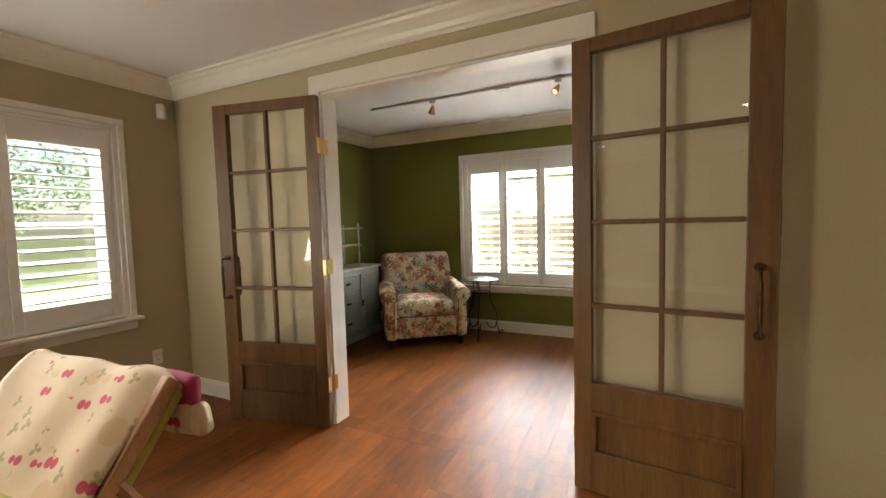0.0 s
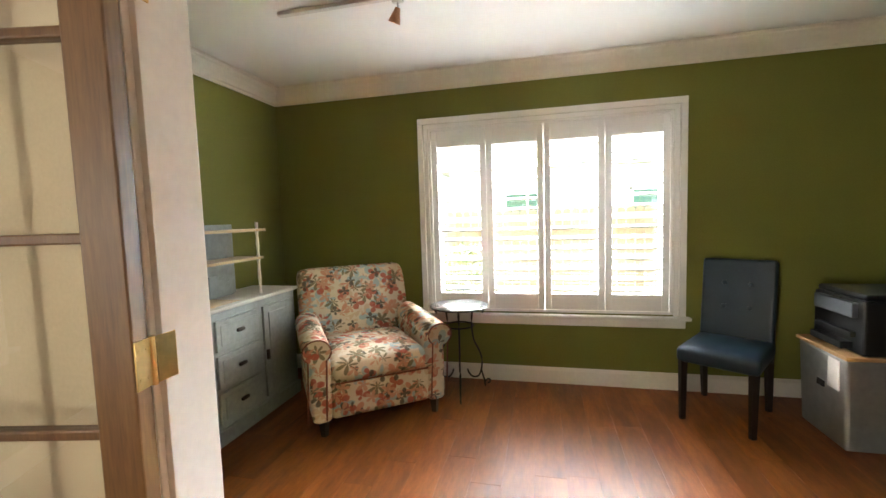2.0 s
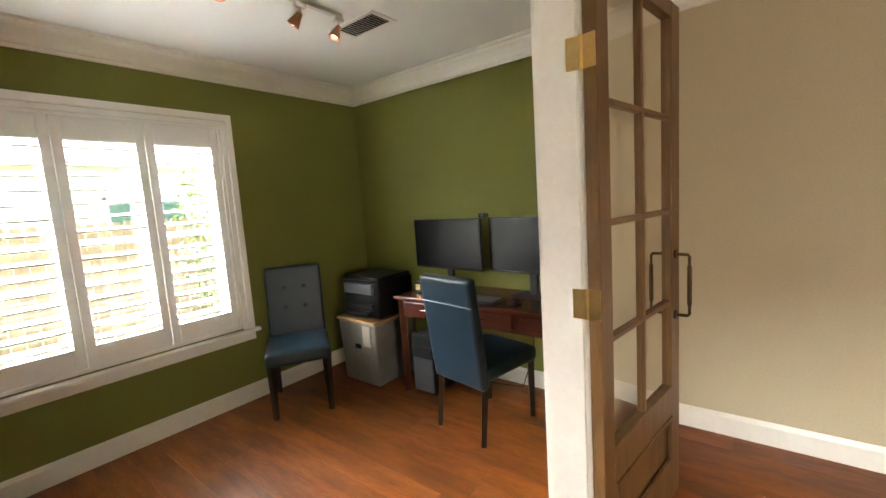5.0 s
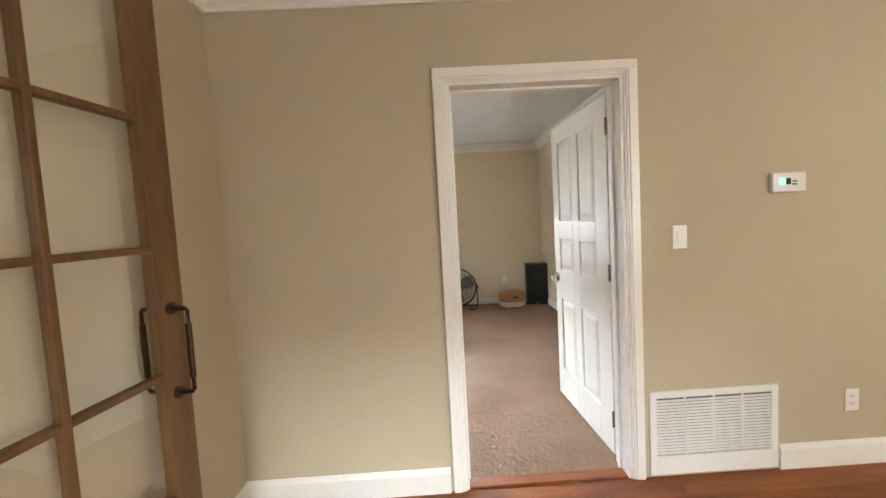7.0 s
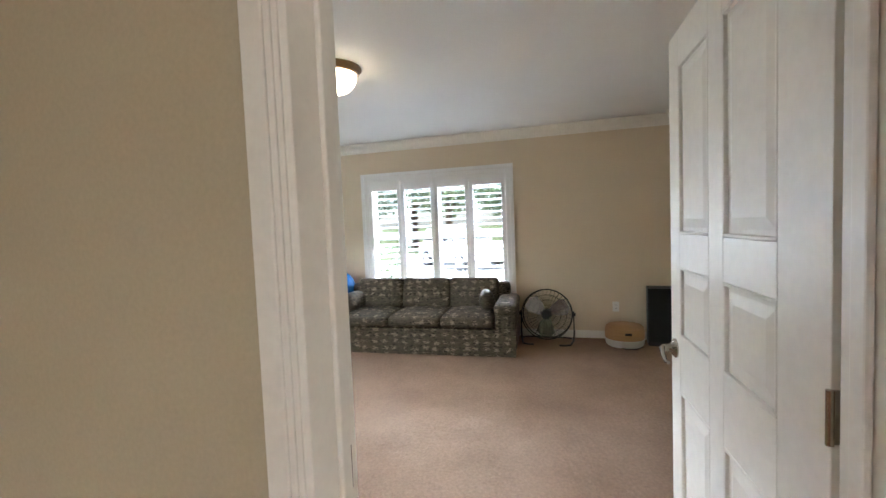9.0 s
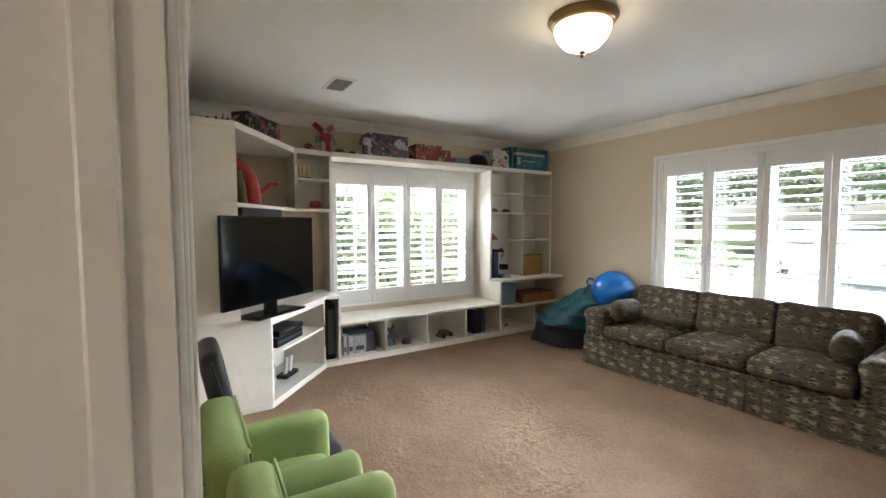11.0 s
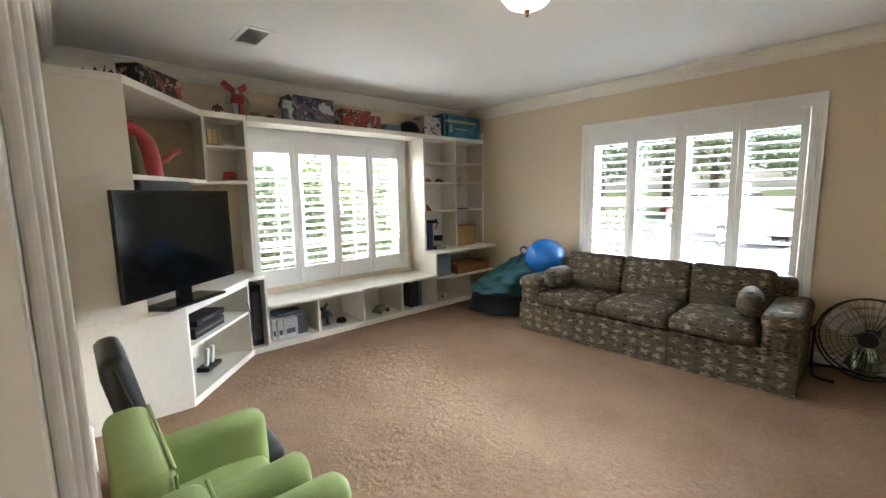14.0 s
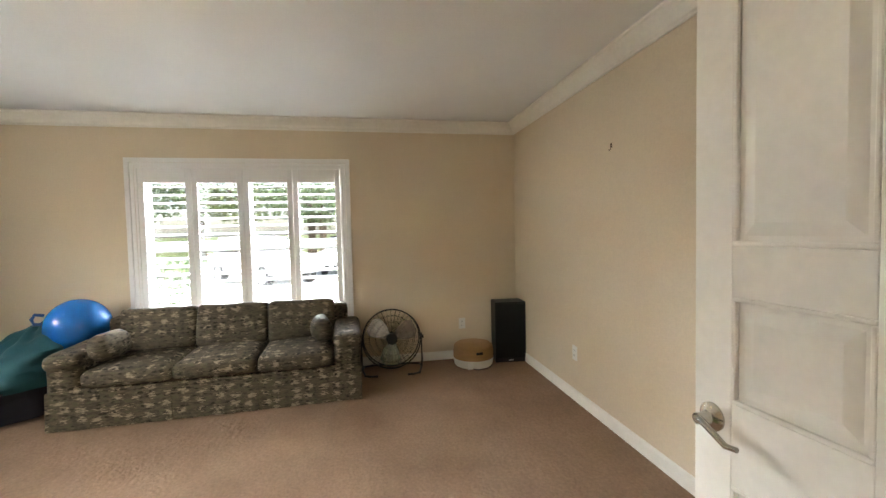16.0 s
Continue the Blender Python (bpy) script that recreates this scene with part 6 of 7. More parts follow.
for q in ((0, 2, 1), (0, 1, 3), (1, 2, 3), (2, 0, 3)):
    bm.faces.new([v[i] for i in q])
part("pyramid_body", bm, RED, py, bevel=0.003)
bkk = thing("picture_book", "dark upright picture book on the shelf", "book", pose(5.45, 5.76, 1.19))
part("cover", boxes((-0.005, -0.09, 0.0, 0.02, 0.09, 0.20)), mat("dark_book_cover", (0.07, 0.05, 0.06), 0.5, vary=0.3, fine=14, coarse=10), bkk, bevel=0.002)
part("pages", boxes((-0.002, -0.0905, 0.004, 0.017, 0.091, 0.201)), PAPER, bkk)
tray = thing("game_tray", "flat dark game tray on the shelf", "toy", pose(6.12, 5.74, 1.19))
part("tray_body", boxes((-0.14, -0.05, 0.0, 0.12, 0.06, 0.012)), BLACK, tray, bevel=0.003)
part("handle", boxes((0.12, -0.01, 0.002, 0.16, 0.02, 0.012)), GREYPL, tray)
fig = thing("toy_plane", "silver toy jet leaning on the shelf", "toy", pose(6.14, 5.76, 1.55, 0, -50, 20))
bm = bmesh.new()
tube(bm, [(-0.07, 0, 0.02), (0.0, 0, 0.022), (0.09, 0, 0.02)], 0.018, 8, r2=0.004)
part("fuselage", bm, SILVER, fig, smooth=True)
bm = bmesh.new()
prism(bm, [(-0.05, -0.06), (0.03, 0.0), (-0.05, 0.06)], 0.016, 0.022)
part("wing", bm, GREYPL, fig)
wv = thing("white_remote", "thin white remote lying on the shelf", "remote", pose(5.63, 5.72, 1.80, 0, 0, 15))
part("remote_body", boxes((-0.08, -0.02, 0.0, 0.08, 0.02, 0.014)), WHITEPL, wv, bevel=0.004)
part("buttons", boxes((-0.05, -0.01, 0.014, 0.0, 0.01, 0.016)), GREYPL, wv)
CLEAR = mat("cloudy_clear_plastic", (0.22, 0.27, 0.33), 0.25, vary=0.2, fine=15, coarse=8)
bn = thing("plastic_bin", "cloudy plastic storage bin in the shelf", "storage box", pose(5.61, 5.66, 0.36))
part("tub", boxes((-0.14, -0.14, 0.0, 0.14, 0.16, 0.25)), CLEAR, bn, bevel=0.012)
part("lid", boxes((-0.15, -0.15, 0.25, 0.15, 0.17, 0.272)), CLEAR, bn, bevel=0.005)
dwr = thing("wooden_tray", "low brown wooden tray box in the shelf", "box", pose(6.12, 5.64, 0.36))
part("tray_floor", boxes((-0.30, -0.17, 0.0, 0.30, 0.17, 0.012)), CARD, dwr)
for a in ((-0.30, -0.17, 0.012, 0.30, -0.155, 0.12), (-0.30, 0.155, 0.012, 0.30, 0.17, 0.12), (-0.30, -0.155, 0.012, -0.285, 0.155, 0.12), (0.285, -0.155, 0.012, 0.30, 0.155, 0.12)):
    part("tray_side", boxes(a), mat("reddish_tray_wood", (0.27, 0.13, 0.055), 0.5, vary=0.15, fine=20, stretch=(0.3, 1, 4)), dwr)
part("tray_lid", boxes((-0.28, -0.15, 0.10, 0.28, 0.15, 0.108)), CARD, dwr)
scn = thing("small_box", "small white box on the lowest shelf", "box", pose(5.62, 5.60, 0.065, 0, 0, 12))
part("box_body", boxes((-0.08, -0.05, 0.0, 0.08, 0.05, 0.06)), PAPER, scn, bevel=0.003)
part("label", boxes((-0.05, -0.052, 0.015, 0.01, -0.05, 0.045)), GREYPL, scn)
# bench cubby contents
for i, (x, w, h, d, c) in enumerate(((3.46, 0.035, 0.20, 0.20, (0.55, 0.53, 0.50)), (3.52, 0.05, 0.19, 0.20, (0.60, 0.59, 0.58)), (3.62, 0.13, 0.185, 0.19, (0.52, 0.53, 0.55)), (3.74, 0.10, 0.195, 0.17, (0.10, 0.11, 0.13)))):
    b = thing("game_case", "upright white or dark game carton in the cubby" if i < 3 else "dark printed game carton in the cubby", "box", pose(x, 5.60, 0.065), group="game cartons in the cubby")
    part("carton", boxes((-w / 2, -d / 2, 0, w / 2, d / 2, h)), mat("game_carton_print", c, 0.45, vary=0.2, fine=30, coarse=14), b, bevel=0.002)
    part("label", boxes((-w * 0.35, -d / 2 - 0.0015, h * 0.2, w * 0.3, -d / 2 - 0.0002, h * 0.45)), GREYPL, b, "printed bar")
tb = thing("tablet_box", "flat dark blue box lying on the game cartons", "box", pose(3.62, 5.62, 0.262))
part("carton", boxes((-0.12, -0.09, 0.0, 0.14, 0.09, 0.03)), mat("dark_blue_carton", (0.06, 0.10, 0.15), 0.4, vary=0.2), tb, bevel=0.003)
part("rim", boxes((-0.122, -0.092, 0.012, 0.142, 0.092, 0.016)), BLACK, tb)
dsk = thing("toy_disc", "dark round toy base in the cubby", "toy", pose(4.19, 5.58, 0.065))
bm = bmesh.new()
lathe(bm, ((0.0, 0.0), (0.055, 0.0), (0.055, 0.02), (0.04, 0.045), (0.0, 0.05)), 20)
part("dome", bm, BLACK, dsk, smooth=True)
part("slot", boxes((-0.01, -0.058, 0.005, 0.01, -0.054, 0.015)), GREYPL, dsk)
for x, w, h, c in ((5.08, 0.06, 0.30, (0.03, 0.035, 0.05)), (5.15, 0.05, 0.31, (0.035, 0.04, 0.055)), (5.21, 0.035, 0.30, (0.16, 0.22, 0.28))):
    b = thing("binder", "dark upright binder in the cubby" if w > 0.04 else "blue-grey upright folder in the cubby", "binder", pose(x, 5.62, 0.065), group="binders in the cubby")
    part("cover", boxes((-w / 2, -0.13, 0, w / 2, 0.13, h)), mat("binder_cover", c, 0.4, vary=0.15), b, bevel=0.003)
    part("pages", boxes((-w / 2 + 0.006, -0.12, 0.004, w / 2 - 0.006, 0.1315, h + 0.0015)), PAPER, b)
# media boxes behind the slanted front
def in_front(x, y, z, turn=0):
    return FR @ pose(x, y, z, 0, 0, turn)


am = thing("game_console", "black game console with a trailing cable", "console", in_front(0.36, 0.17, 0.415))
part("case", boxes((-0.20, -0.12, 0.0, 0.20, 0.13, 0.075)), BLACK, am, bevel=0.004)
part("front_strip", boxes((-0.19, -0.1225, 0.03, 0.19, -0.12, 0.045)), GREYPL, am)
a2 = thing("disc_player", "slim black disc player on the console", "player", in_front(0.40, 0.18, 0.491))
part("case", boxes((-0.19, -0.12, 0.0, 0.19, 0.12, 0.045)), BLACK, a2, bevel=0.003)
part("drawer", boxes((-0.12, -0.1225, 0.02, 0.05, -0.12, 0.032)), GREYPL, a2)
hs = thing("toy_headset", "dark visor headset in the cabinet", "headset", in_front(0.14, 0.14, 0.06, 20))
bm = bmesh.new()
puff(bm, -0.08, -0.05, 0.06, 0.10, 0.05, 0.23, 0.03, n=5)
part("visor", bm, BLACK, hs, smooth=True)
part("glass", boxes((-0.045, -0.053, 0.10, 0.075, -0.049, 0.20)), GREYPL, hs)
part("foot", boxes((-0.06, -0.05, 0.0, 0.06, 0.05, 0.061)), BLACK, hs, bevel=0.01)
cs = thing("charging_stand", "black charger holding two white controllers", "charger", in_front(0.52, 0.18, 0.06))
part("dock", boxes((-0.10, -0.05, 0.0, 0.10, 0.05, 0.035)), BLACK, cs, bevel=0.006)
for x in (-0.045, 0.03):
    bm = bmesh.new()
    box(bm, x - 0.017, -0.014, 0.03, x + 0.017, 0.014, 0.175, pose(0, 0, 0, 6))
    part("controller", bm, WHITEPL, cs, "white stick controller", bevel=0.005)
tw = thing("tower_case", "tall black case standing in the slot", "case", pose(3.315, 5.66, 0.055))
part("case_body", boxes((-0.045, -0.16, 0.0, 0.045, 0.16, 0.56)), BLACK, tw, bevel=0.006)
part("front", boxes((-0.03, -0.163, 0.05, 0.03, -0.16, 0.50)), GREYPL, tw)
bm = bmesh.new()
tube(bm, [(3.20, 5.365, 0.50), (3.215, 5.36, 0.42), (3.222, 5.365, 0.30), (3.218, 5.375, 0.24)], 0.004, 6)
tagged(part("cable", bm, BLACK, smooth=True), "black cable hanging down the cabinet front", "cable")

# ---- sofa and floor things ----
def streaked_weave(name):
    """Dark brown upholstery with fine horizontal streaks and rows of pale splashes."""
    m = mat(name, (0.10, 0.078, 0.052), 0.9, vary=0.22, fine=26, coarse=16, bump=0.35, second=(0.05, 0.040, 0.027), stretch=(1, 1, 3.5), spec=0.2, bump_scale=300)
    nt = m.node_tree
    b = nt.nodes["Principled BSDF"]
    last = b.inputs["Base Color"].links[0].from_socket
    co = nt.nodes.new("ShaderNodeTexCoord")
    for color, cells, cut, shift, grain in (((0.085, 0.075, 0.045), (14, 14, 24), 0.36, 3.0, 50), ((0.26, 0.21, 0.145), (9.5, 9.5, 15), 0.30, 0.0, 62), ((0.028, 0.024, 0.016), (20, 20, 34), 0.33, 7.0, 42)):
        mp = nt.nodes.new("ShaderNodeMapping")
        mp.inputs["Scale"].default_value = cells
        mp.inputs["Location"].default_value = (shift, shift, shift)
        nt.links.new(co.outputs["Object"], mp.inputs[0])
        wob = node(nt, "ShaderNodeTexNoise", Scale=1.6, Detail=3.0)
        nt.links.new(mp.outputs[0], wob.inputs["Vector"])
        add = nt.nodes.new("ShaderNodeMix")
        add.data_type = "VECTOR"
        add.inputs[0].default_value = 0.22
        nt.links.new(mp.outputs[0], add.inputs[4])
        nt.links.new(wob.outputs["Color"], add.inputs[5])
        v = node(nt, "ShaderNodeTexVoronoi", Scale=1.2, Randomness=0.45)
        nt.links.new(add.outputs[1], v.inputs["Vector"])
        st = nt.nodes.new("ShaderNodeMapping")
        st.inputs["Scale"].default_value = (0.5, 0.5, 2.2)
        nt.links.new(co.outputs["Object"], st.inputs[0])
        gr = node(nt, "ShaderNodeTexNoise", Scale=grain, Detail=3.0)
        nt.links.new(st.outputs[0], gr.inputs["Vector"])
        mul = nt.nodes.new("ShaderNodeMath")
        mul.operation = "MULTIPLY_ADD"
        mul.inputs[1].default_value = 1.4
        nt.links.new(gr.outputs[0], mul.inputs[0])
        nt.links.new(v.outputs["Distance"], mul.inputs[2])
        r = node(nt, "ShaderNodeMapRange", From_Min=cut + 0.54, From_Max=cut + 0.70, To_Min=1.0, To_Max=0.0)
        nt.links.new(mul.outputs[0], r.inputs[0])
        mix = nt.nodes.new("ShaderNodeMix")
        mix.data_type = "RGBA"
        mix.inputs[7].default_value = (*color, 1)
        nt.links.new(last, mix.inputs[6])
        nt.links.new(r.outputs[0], mix.inputs[0])
        last = mix.outputs[2]
    nt.links.new(last, b.inputs["Base Color"])
    return m


SOFA = streaked_weave("brown_sofa_weave")
so = thing("sofa", "three-seat sofa in brown patterned weave", "sofa", Matrix.Translation((5.535, 3.125, 0)) @ pose(0, 0, 0, 0, 0, -87.4))
W2, DP = 1.105, 0.84
bm = bmesh.new()
puff(bm, -W2 + 0.02, 0.02, 0.02, W2 - 0.02, DP, 0.30, 0.02, n=8)
part("base", bm, SOFA, so, smooth=True)
for x0, x1 in ((-W2 + 0.005, -0.30), (-0.295, 0.30), (0.305, W2 - 0.005)):
    bm = bmesh.new()
    n = 14
    cols = []
    for k in range(n + 1):
        x = x0 + (x1 - x0) * k / n
        yy = 0.012 + 0.004 * math.sin(k * 1.3)
        cols.append([bm.verts.new((x, yy - 0.008, 0.012)), bm.verts.new((x, yy, 0.17)), bm.verts.new((x, 0.02, 0.285)), bm.verts.new((x, 0.045, 0.285)), bm.verts.new((x, 0.04, 0.012))])
    for a, b in zip(cols, cols[1:]):
        for i in range(5):
            bm.faces.new((a[i], a[(i + 1) % 5], b[(i + 1) % 5], b[i]))
    bm.faces.new(cols[0])
    bm.faces.new(cols[-1][::-1])
    part("skirt", bm, SOFA, so, smooth=True)
for k in range(3):
    x0 = -0.885 + k * 0.59
    bm = bmesh.new()
    puff(bm, x0 + 0.003, -0.012, 0.300, x0 + 0.587, 0.62, 0.425, 0.045, crown=0.028, n=8, sag=0.008)
    part("seat_cushion", bm, SOFA, so, smooth=True)
    bm = bmesh.new()
    puff(bm, x0 + 0.002, -0.085, 0.0, x0 + 0.588, 0.085, 0.375, 0.045, n=8, sag=0.01, m=Matrix.Translation((0, 0.60, 0.395)) @ pose(0, 0, 0, -14))
    part("back_cushion", bm, SOFA, so, smooth=True)
bm = bmesh.new()
puff(bm, -W2 + 0.10, 0.66, 0.05, W2 - 0.10, DP + 0.01, 0.70, 0.05, n=8)
part("back_frame", bm, SOFA, so, smooth=True)
for s in (-1, 1):
    bm = bmesh.new()
    a, b = sorted((s * 0.885, s * W2))
    puff(bm, a, 0.02, 0.03, b, DP, 0.53, 0.06, n=8)
    a, b = sorted((s * 0.875, s * (W2 + 0.012)))
    puff(bm, a, 0.0, 0.43, b, DP - 0.03, 0.56, 0.06, n=8)
    part("arm", bm, SOFA, so, smooth=True)
for s, y in ((-1, 0.22), (1, 0.30)):
    pl = tagged(thing("pillow", "small plump pillow in the sofa's brown weave", "pillow", so.matrix_basis @ pose(s * 0.78, y, 0.455 + 0.085, 0, 0, s * 12), group="sofa pillows"), "")
    bm = bmesh.new()
    puff(bm, -0.085, -0.165, -0.085, 0.085, 0.165, 0.115, 0.08, crown=0.01, n=8, sag=0.012)
    part("pillow_cover", bm, SOFA, pl, smooth=True)

TEAL = mat("teal_beanbag_cloth", (0.008, 0.07, 0.085), 0.8, vary=0.15, fine=150, coarse=5, bump=0.3)
INK = mat("dark_navy_cloth", (0.012, 0.010, 0.022), 0.85, vary=0.15, fine=150, coarse=5, bump=0.3)
bb = thing("beanbag", "slumped teal beanbag with a dark navy base", "beanbag", pose(5.99, 4.84, 0))


def bean(z_cut, top):
    bm = bmesh.new()
    tmp = bmesh.new()
    bmesh.ops.create_uvsphere(tmp, u_segments=56, v_segments=36, radius=1.0)
    for v in tmp.verts:
        p = v.co.copy()
        h = (p.z + 1) / 2
        rad = 0.455 - 0.10 * h ** 1.5
        q = Vector((p.x * rad, p.y * rad, max(0.0, 0.33 + 0.33 * p.z)))
        if p.z < -0.5:
            q.z = 0.0 + max(0.0, p.z + 0.9) * 0.10
            q.x, q.y = p.x * 0.455 * (1 / max(0.5, math.hypot(p.x, p.y))) * min(1, math.hypot(p.x, p.y) * 1.15), p.y * 0.455 * (1 / max(0.5, math.hypot(p.x, p.y))) * min(1, math.hypot(p.x, p.y) * 1.15)
        q.x += 0.20 * h ** 2
        q.y -= 0.16 * h ** 2
        q.z *= 1.0 - 0.28 * max(0.0, -p.x * 0.65 + p.y * 0.76) * h
        fold = noise.noise((p.x * 2.2, p.y * 2.2, p.z * 5.0)) * 0.07 + 0.03 * math.sin(math.atan2(p.y, p.x) * 7 + p.z * 6) * h
        q += Vector((p.x, p.y, p.z * 0.6)) * fold
        v.co = q
    cut = [f for f in tmp.faces if (f.calc_center_median().z < z_cut - 0.05 * f.calc_center_median().x) == top]
    bmesh.ops.delete(tmp, geom=cut, context="FACES")
    if not top:
        for v in tmp.verts:
            v.co.z = max(0.0, v.co.z)
    me = bpy.data.meshes.new("tmp")
    tmp.to_mesh(me)
    tmp.free()
    bm.from_mesh(me)
    bpy.data.meshes.remove(me)
    return bm


part("upper_cloth", bean(0.24, True), TEAL, bb, "teal upper half", smooth=True)
part("lower_cloth", bean(0.24, False), INK, bb, "dark navy lower half", smooth=True)
bl = thing("exercise_ball", "shiny blue hopper ball with a handle", "ball", pose(6.20, 4.40, 0.63))
bm = bmesh.new()
bmesh.ops.create_uvsphere(bm, u_segments=40, v_segments=28, radius=0.235)
part("sphere", bm, mat("shiny_blue_vinyl", (0.008, 0.13, 0.42), 0.22, vary=0.06, fine=30, coarse=6), bl, smooth=True)
bm = bmesh.new()
tube(bm, [(-0.10, 0.195, 0.05), (-0.13, 0.245, 0.06), (-0.13, 0.26, 0.10), (-0.11, 0.245, 0.135), (-0.08, 0.20, 0.12)], 0.014, 10)
part("handle", bm, mat("dark_blue_vinyl", (0.005, 0.07, 0.25), 0.3), bl, smooth=True)

fan = thing("floor_fan", "round black wire floor fan with silver blades", "fan", Matrix.Translation((6.28, 1.735, 0)) @ pose(0, 0, 0, 0, 0, -92))
HB = Matrix.Translation((0, 0, 0.325)) @ pose(0, 0, 0, -8)
bm = bmesh.new()
for r in (0.283, 0.28):
    tube(bm, [HB @ Vector((r * math.cos(a), -0.07 if r > 0.281 else 0.06, r * math.sin(a))) for a in (2 * math.pi * k / 48 for k in range(49))], 0.007, 8, caps=False)
part("rim", bm, BLACK, fan, smooth=True)
for y, nm in ((-0.07, "front_grille"), (0.06, "rear_grille")):
    bm = bmesh.new()
    for k in range(36):
        a = 2 * math.pi * k / 36
        c, s = math.cos(a), math.sin(a)
        b = -0.03 if y < 0 else 0.03
        tube(bm, [HB @ Vector((0.05 * c, y + b, 0.05 * s)), HB @ Vector((0.19 * c, y + b * 0.8, 0.19 * s)), HB @ Vector((0.281 * c, y, 0.281 * s))], 0.0016, 5)
    for r in (0.10, 0.16, 0.22):
        tube(bm, [HB @ Vector((r * math.cos(a), y + (-0.027 if y < 0 else 0.027) * (1 - max(0, r - 0.19) * 8), r * math.sin(a))) for a in (2 * math.pi * k / 40 for k in range(41))], 0.002, 5, caps=False)
    tube(bm, [HB @ Vector((0, y + (-0.03 if y < 0 else 0.03), 0)), HB @ Vector((0, y + (-0.04 if y < 0 else 0.04), 0))], 0.055, 20)
    part(nm, bm, BLACK, fan)
bm = bmesh.new()
tube(bm, [HB @ Vector((0, -0.05, 0)), HB @ Vector((0, 0.10, 0))], 0.045, 18)
part("motor", bm, BLACK, fan, smooth=True)
for k in range(3):
    bm = bmesh.new()
    R = HB @ pose(0, 0, 0, 0, 90 + 120 * k, 0)
    prof = [(0.04, -0.03, 0.0), (0.10, -0.085, 0.012), (0.20, -0.12, 0.02), (0.255, -0.07, 0.012), (0.26, 0.05, -0.012), (0.20, 0.085, -0.02), (0.10, 0.06, -0.012), (0.04, 0.03, 0.0)]
    lo = [bm.verts.new(R @ Vector((a, -0.012 + c, b))) for a, b, c in prof]
    hi = [bm.verts.new(R @ Vector((a, -0.009 + c, b))) for a, b, c in prof]
    bm.faces.new(lo)
    bm.faces.new(hi[::-1])
    for i in range(len(prof)):
        j = (i + 1) % len(prof)
        bm.faces.new((lo[i], lo[j], hi[j], hi[i]))
    part("blade", bm, mat("brushed_aluminium", (0.30, 0.30, 0.30), 0.26, metal=0.95, vary=0.08), fan, "brushed aluminium blade")
for s in (-1, 1):
    bm = bmesh.new()
    tube(bm, [(s * 0.295, 0.0, 0.36), (s * 0.30, 0.0, 0.10), (s * 0.29, -0.02, 0.025), (s * 0.26, -0.16, 0.012), (s * 0.20, -0.19, 0.012)], 0.011, 10)
    tube(bm, [(s * 0.292, -0.01, 0.03), (s * 0.28, 0.12, 0.012), (s * 0.20, 0.15, 0.012)], 0.011, 10)
    part("stand_leg", bm, BLACK, fan, smooth=True)
for xa, xb, y in ((-0.20, 0.20, 0.15), (-0.20, -0.14, -0.19), (0.14, 0.20, -0.19)):
    bm = bmesh.new()
    tube(bm, [(xa, y, 0.012), (xb, y, 0.012)], 0.011, 10)
    part("floor_bar", bm, BLACK, fan, smooth=True)
for s in (-1, 1):
    bm = bmesh.new()
    tube(bm, [(s * 0.285, 0, 0.325), (s * 0.318, 0, 0.325)], 0.018, 14)
    part("tilt_knob", bm, BLACK, fan)

dr = thing("drum_tub", "round tub, cardboard brown above a white base", "tub", pose(6.26, 0.905, 0))
bm = bmesh.new()
lathe(bm, ((0.0, 0.0), (0.175, 0.0), (0.195, 0.02), (0.205, 0.085), (0.0, 0.085)), 36)
part("base", bm, WHITEPL, dr, "white plastic base", smooth=True)
bm = bmesh.new()
lathe(bm, ((0.0, 0.086), (0.203, 0.086), (0.205, 0.15), (0.196, 0.205), (0.175, 0.222), (0.0, 0.224)), 36)
part("drum", bm, CARD, dr, "tan cardboard-coloured drum", smooth=True)
# the hand hole's shade is a black block on the drum
part("grip", boxes((-0.206, -0.045, 0.15, -0.19, 0.02, 0.175)), BLACK, dr, "black patch in place of a shaded hand hole")
part("tag", boxes((-0.218, 0.06, 0.02, -0.20, 0.11, 0.09)), PAPER, dr, "white paper tag")
bm = bmesh.new()
tube(bm, [(6.08, 0.95, 0.012), (6.04, 0.92, 0.012), (6.05, 0.82, 0.012), (6.14, 0.74, 0.012)], 0.005, 6)
tagged(part("power_cable", bm, BLACK, smooth=True), "thin black cable on the carpet", "cable")
sk = thing("loudspeaker", "black floor loudspeaker in the corner", "loudspeaker", Matrix.Translation((6.33, 0.50, 0)) @ pose(0, 0, 0, 0, 0, -96))
part("cabinet_body", boxes((-0.16, -0.115, 0.0, 0.16, 0.115, 0.63)), BLACK, sk, bevel=0.008)
part("grille", boxes((-0.15, -0.128, 0.05, 0.15, -0.115, 0.615)), mat("black_speaker_cloth", (0.008, 0.008, 0.008), 0.95, vary=0.3, fine=400, bump=0.5), sk, "black cloth grille", bevel=0.006)
part("badge", boxes((-0.025, -0.117, 0.02, 0.025, -0.1145, 0.03)), SILVER, sk, "small silver badge")

LIME = mat("lime_green_slipcover", (0.19, 0.238, 0.075), 0.85, vary=0.10, fine=140, coarse=6, bump=0.35)


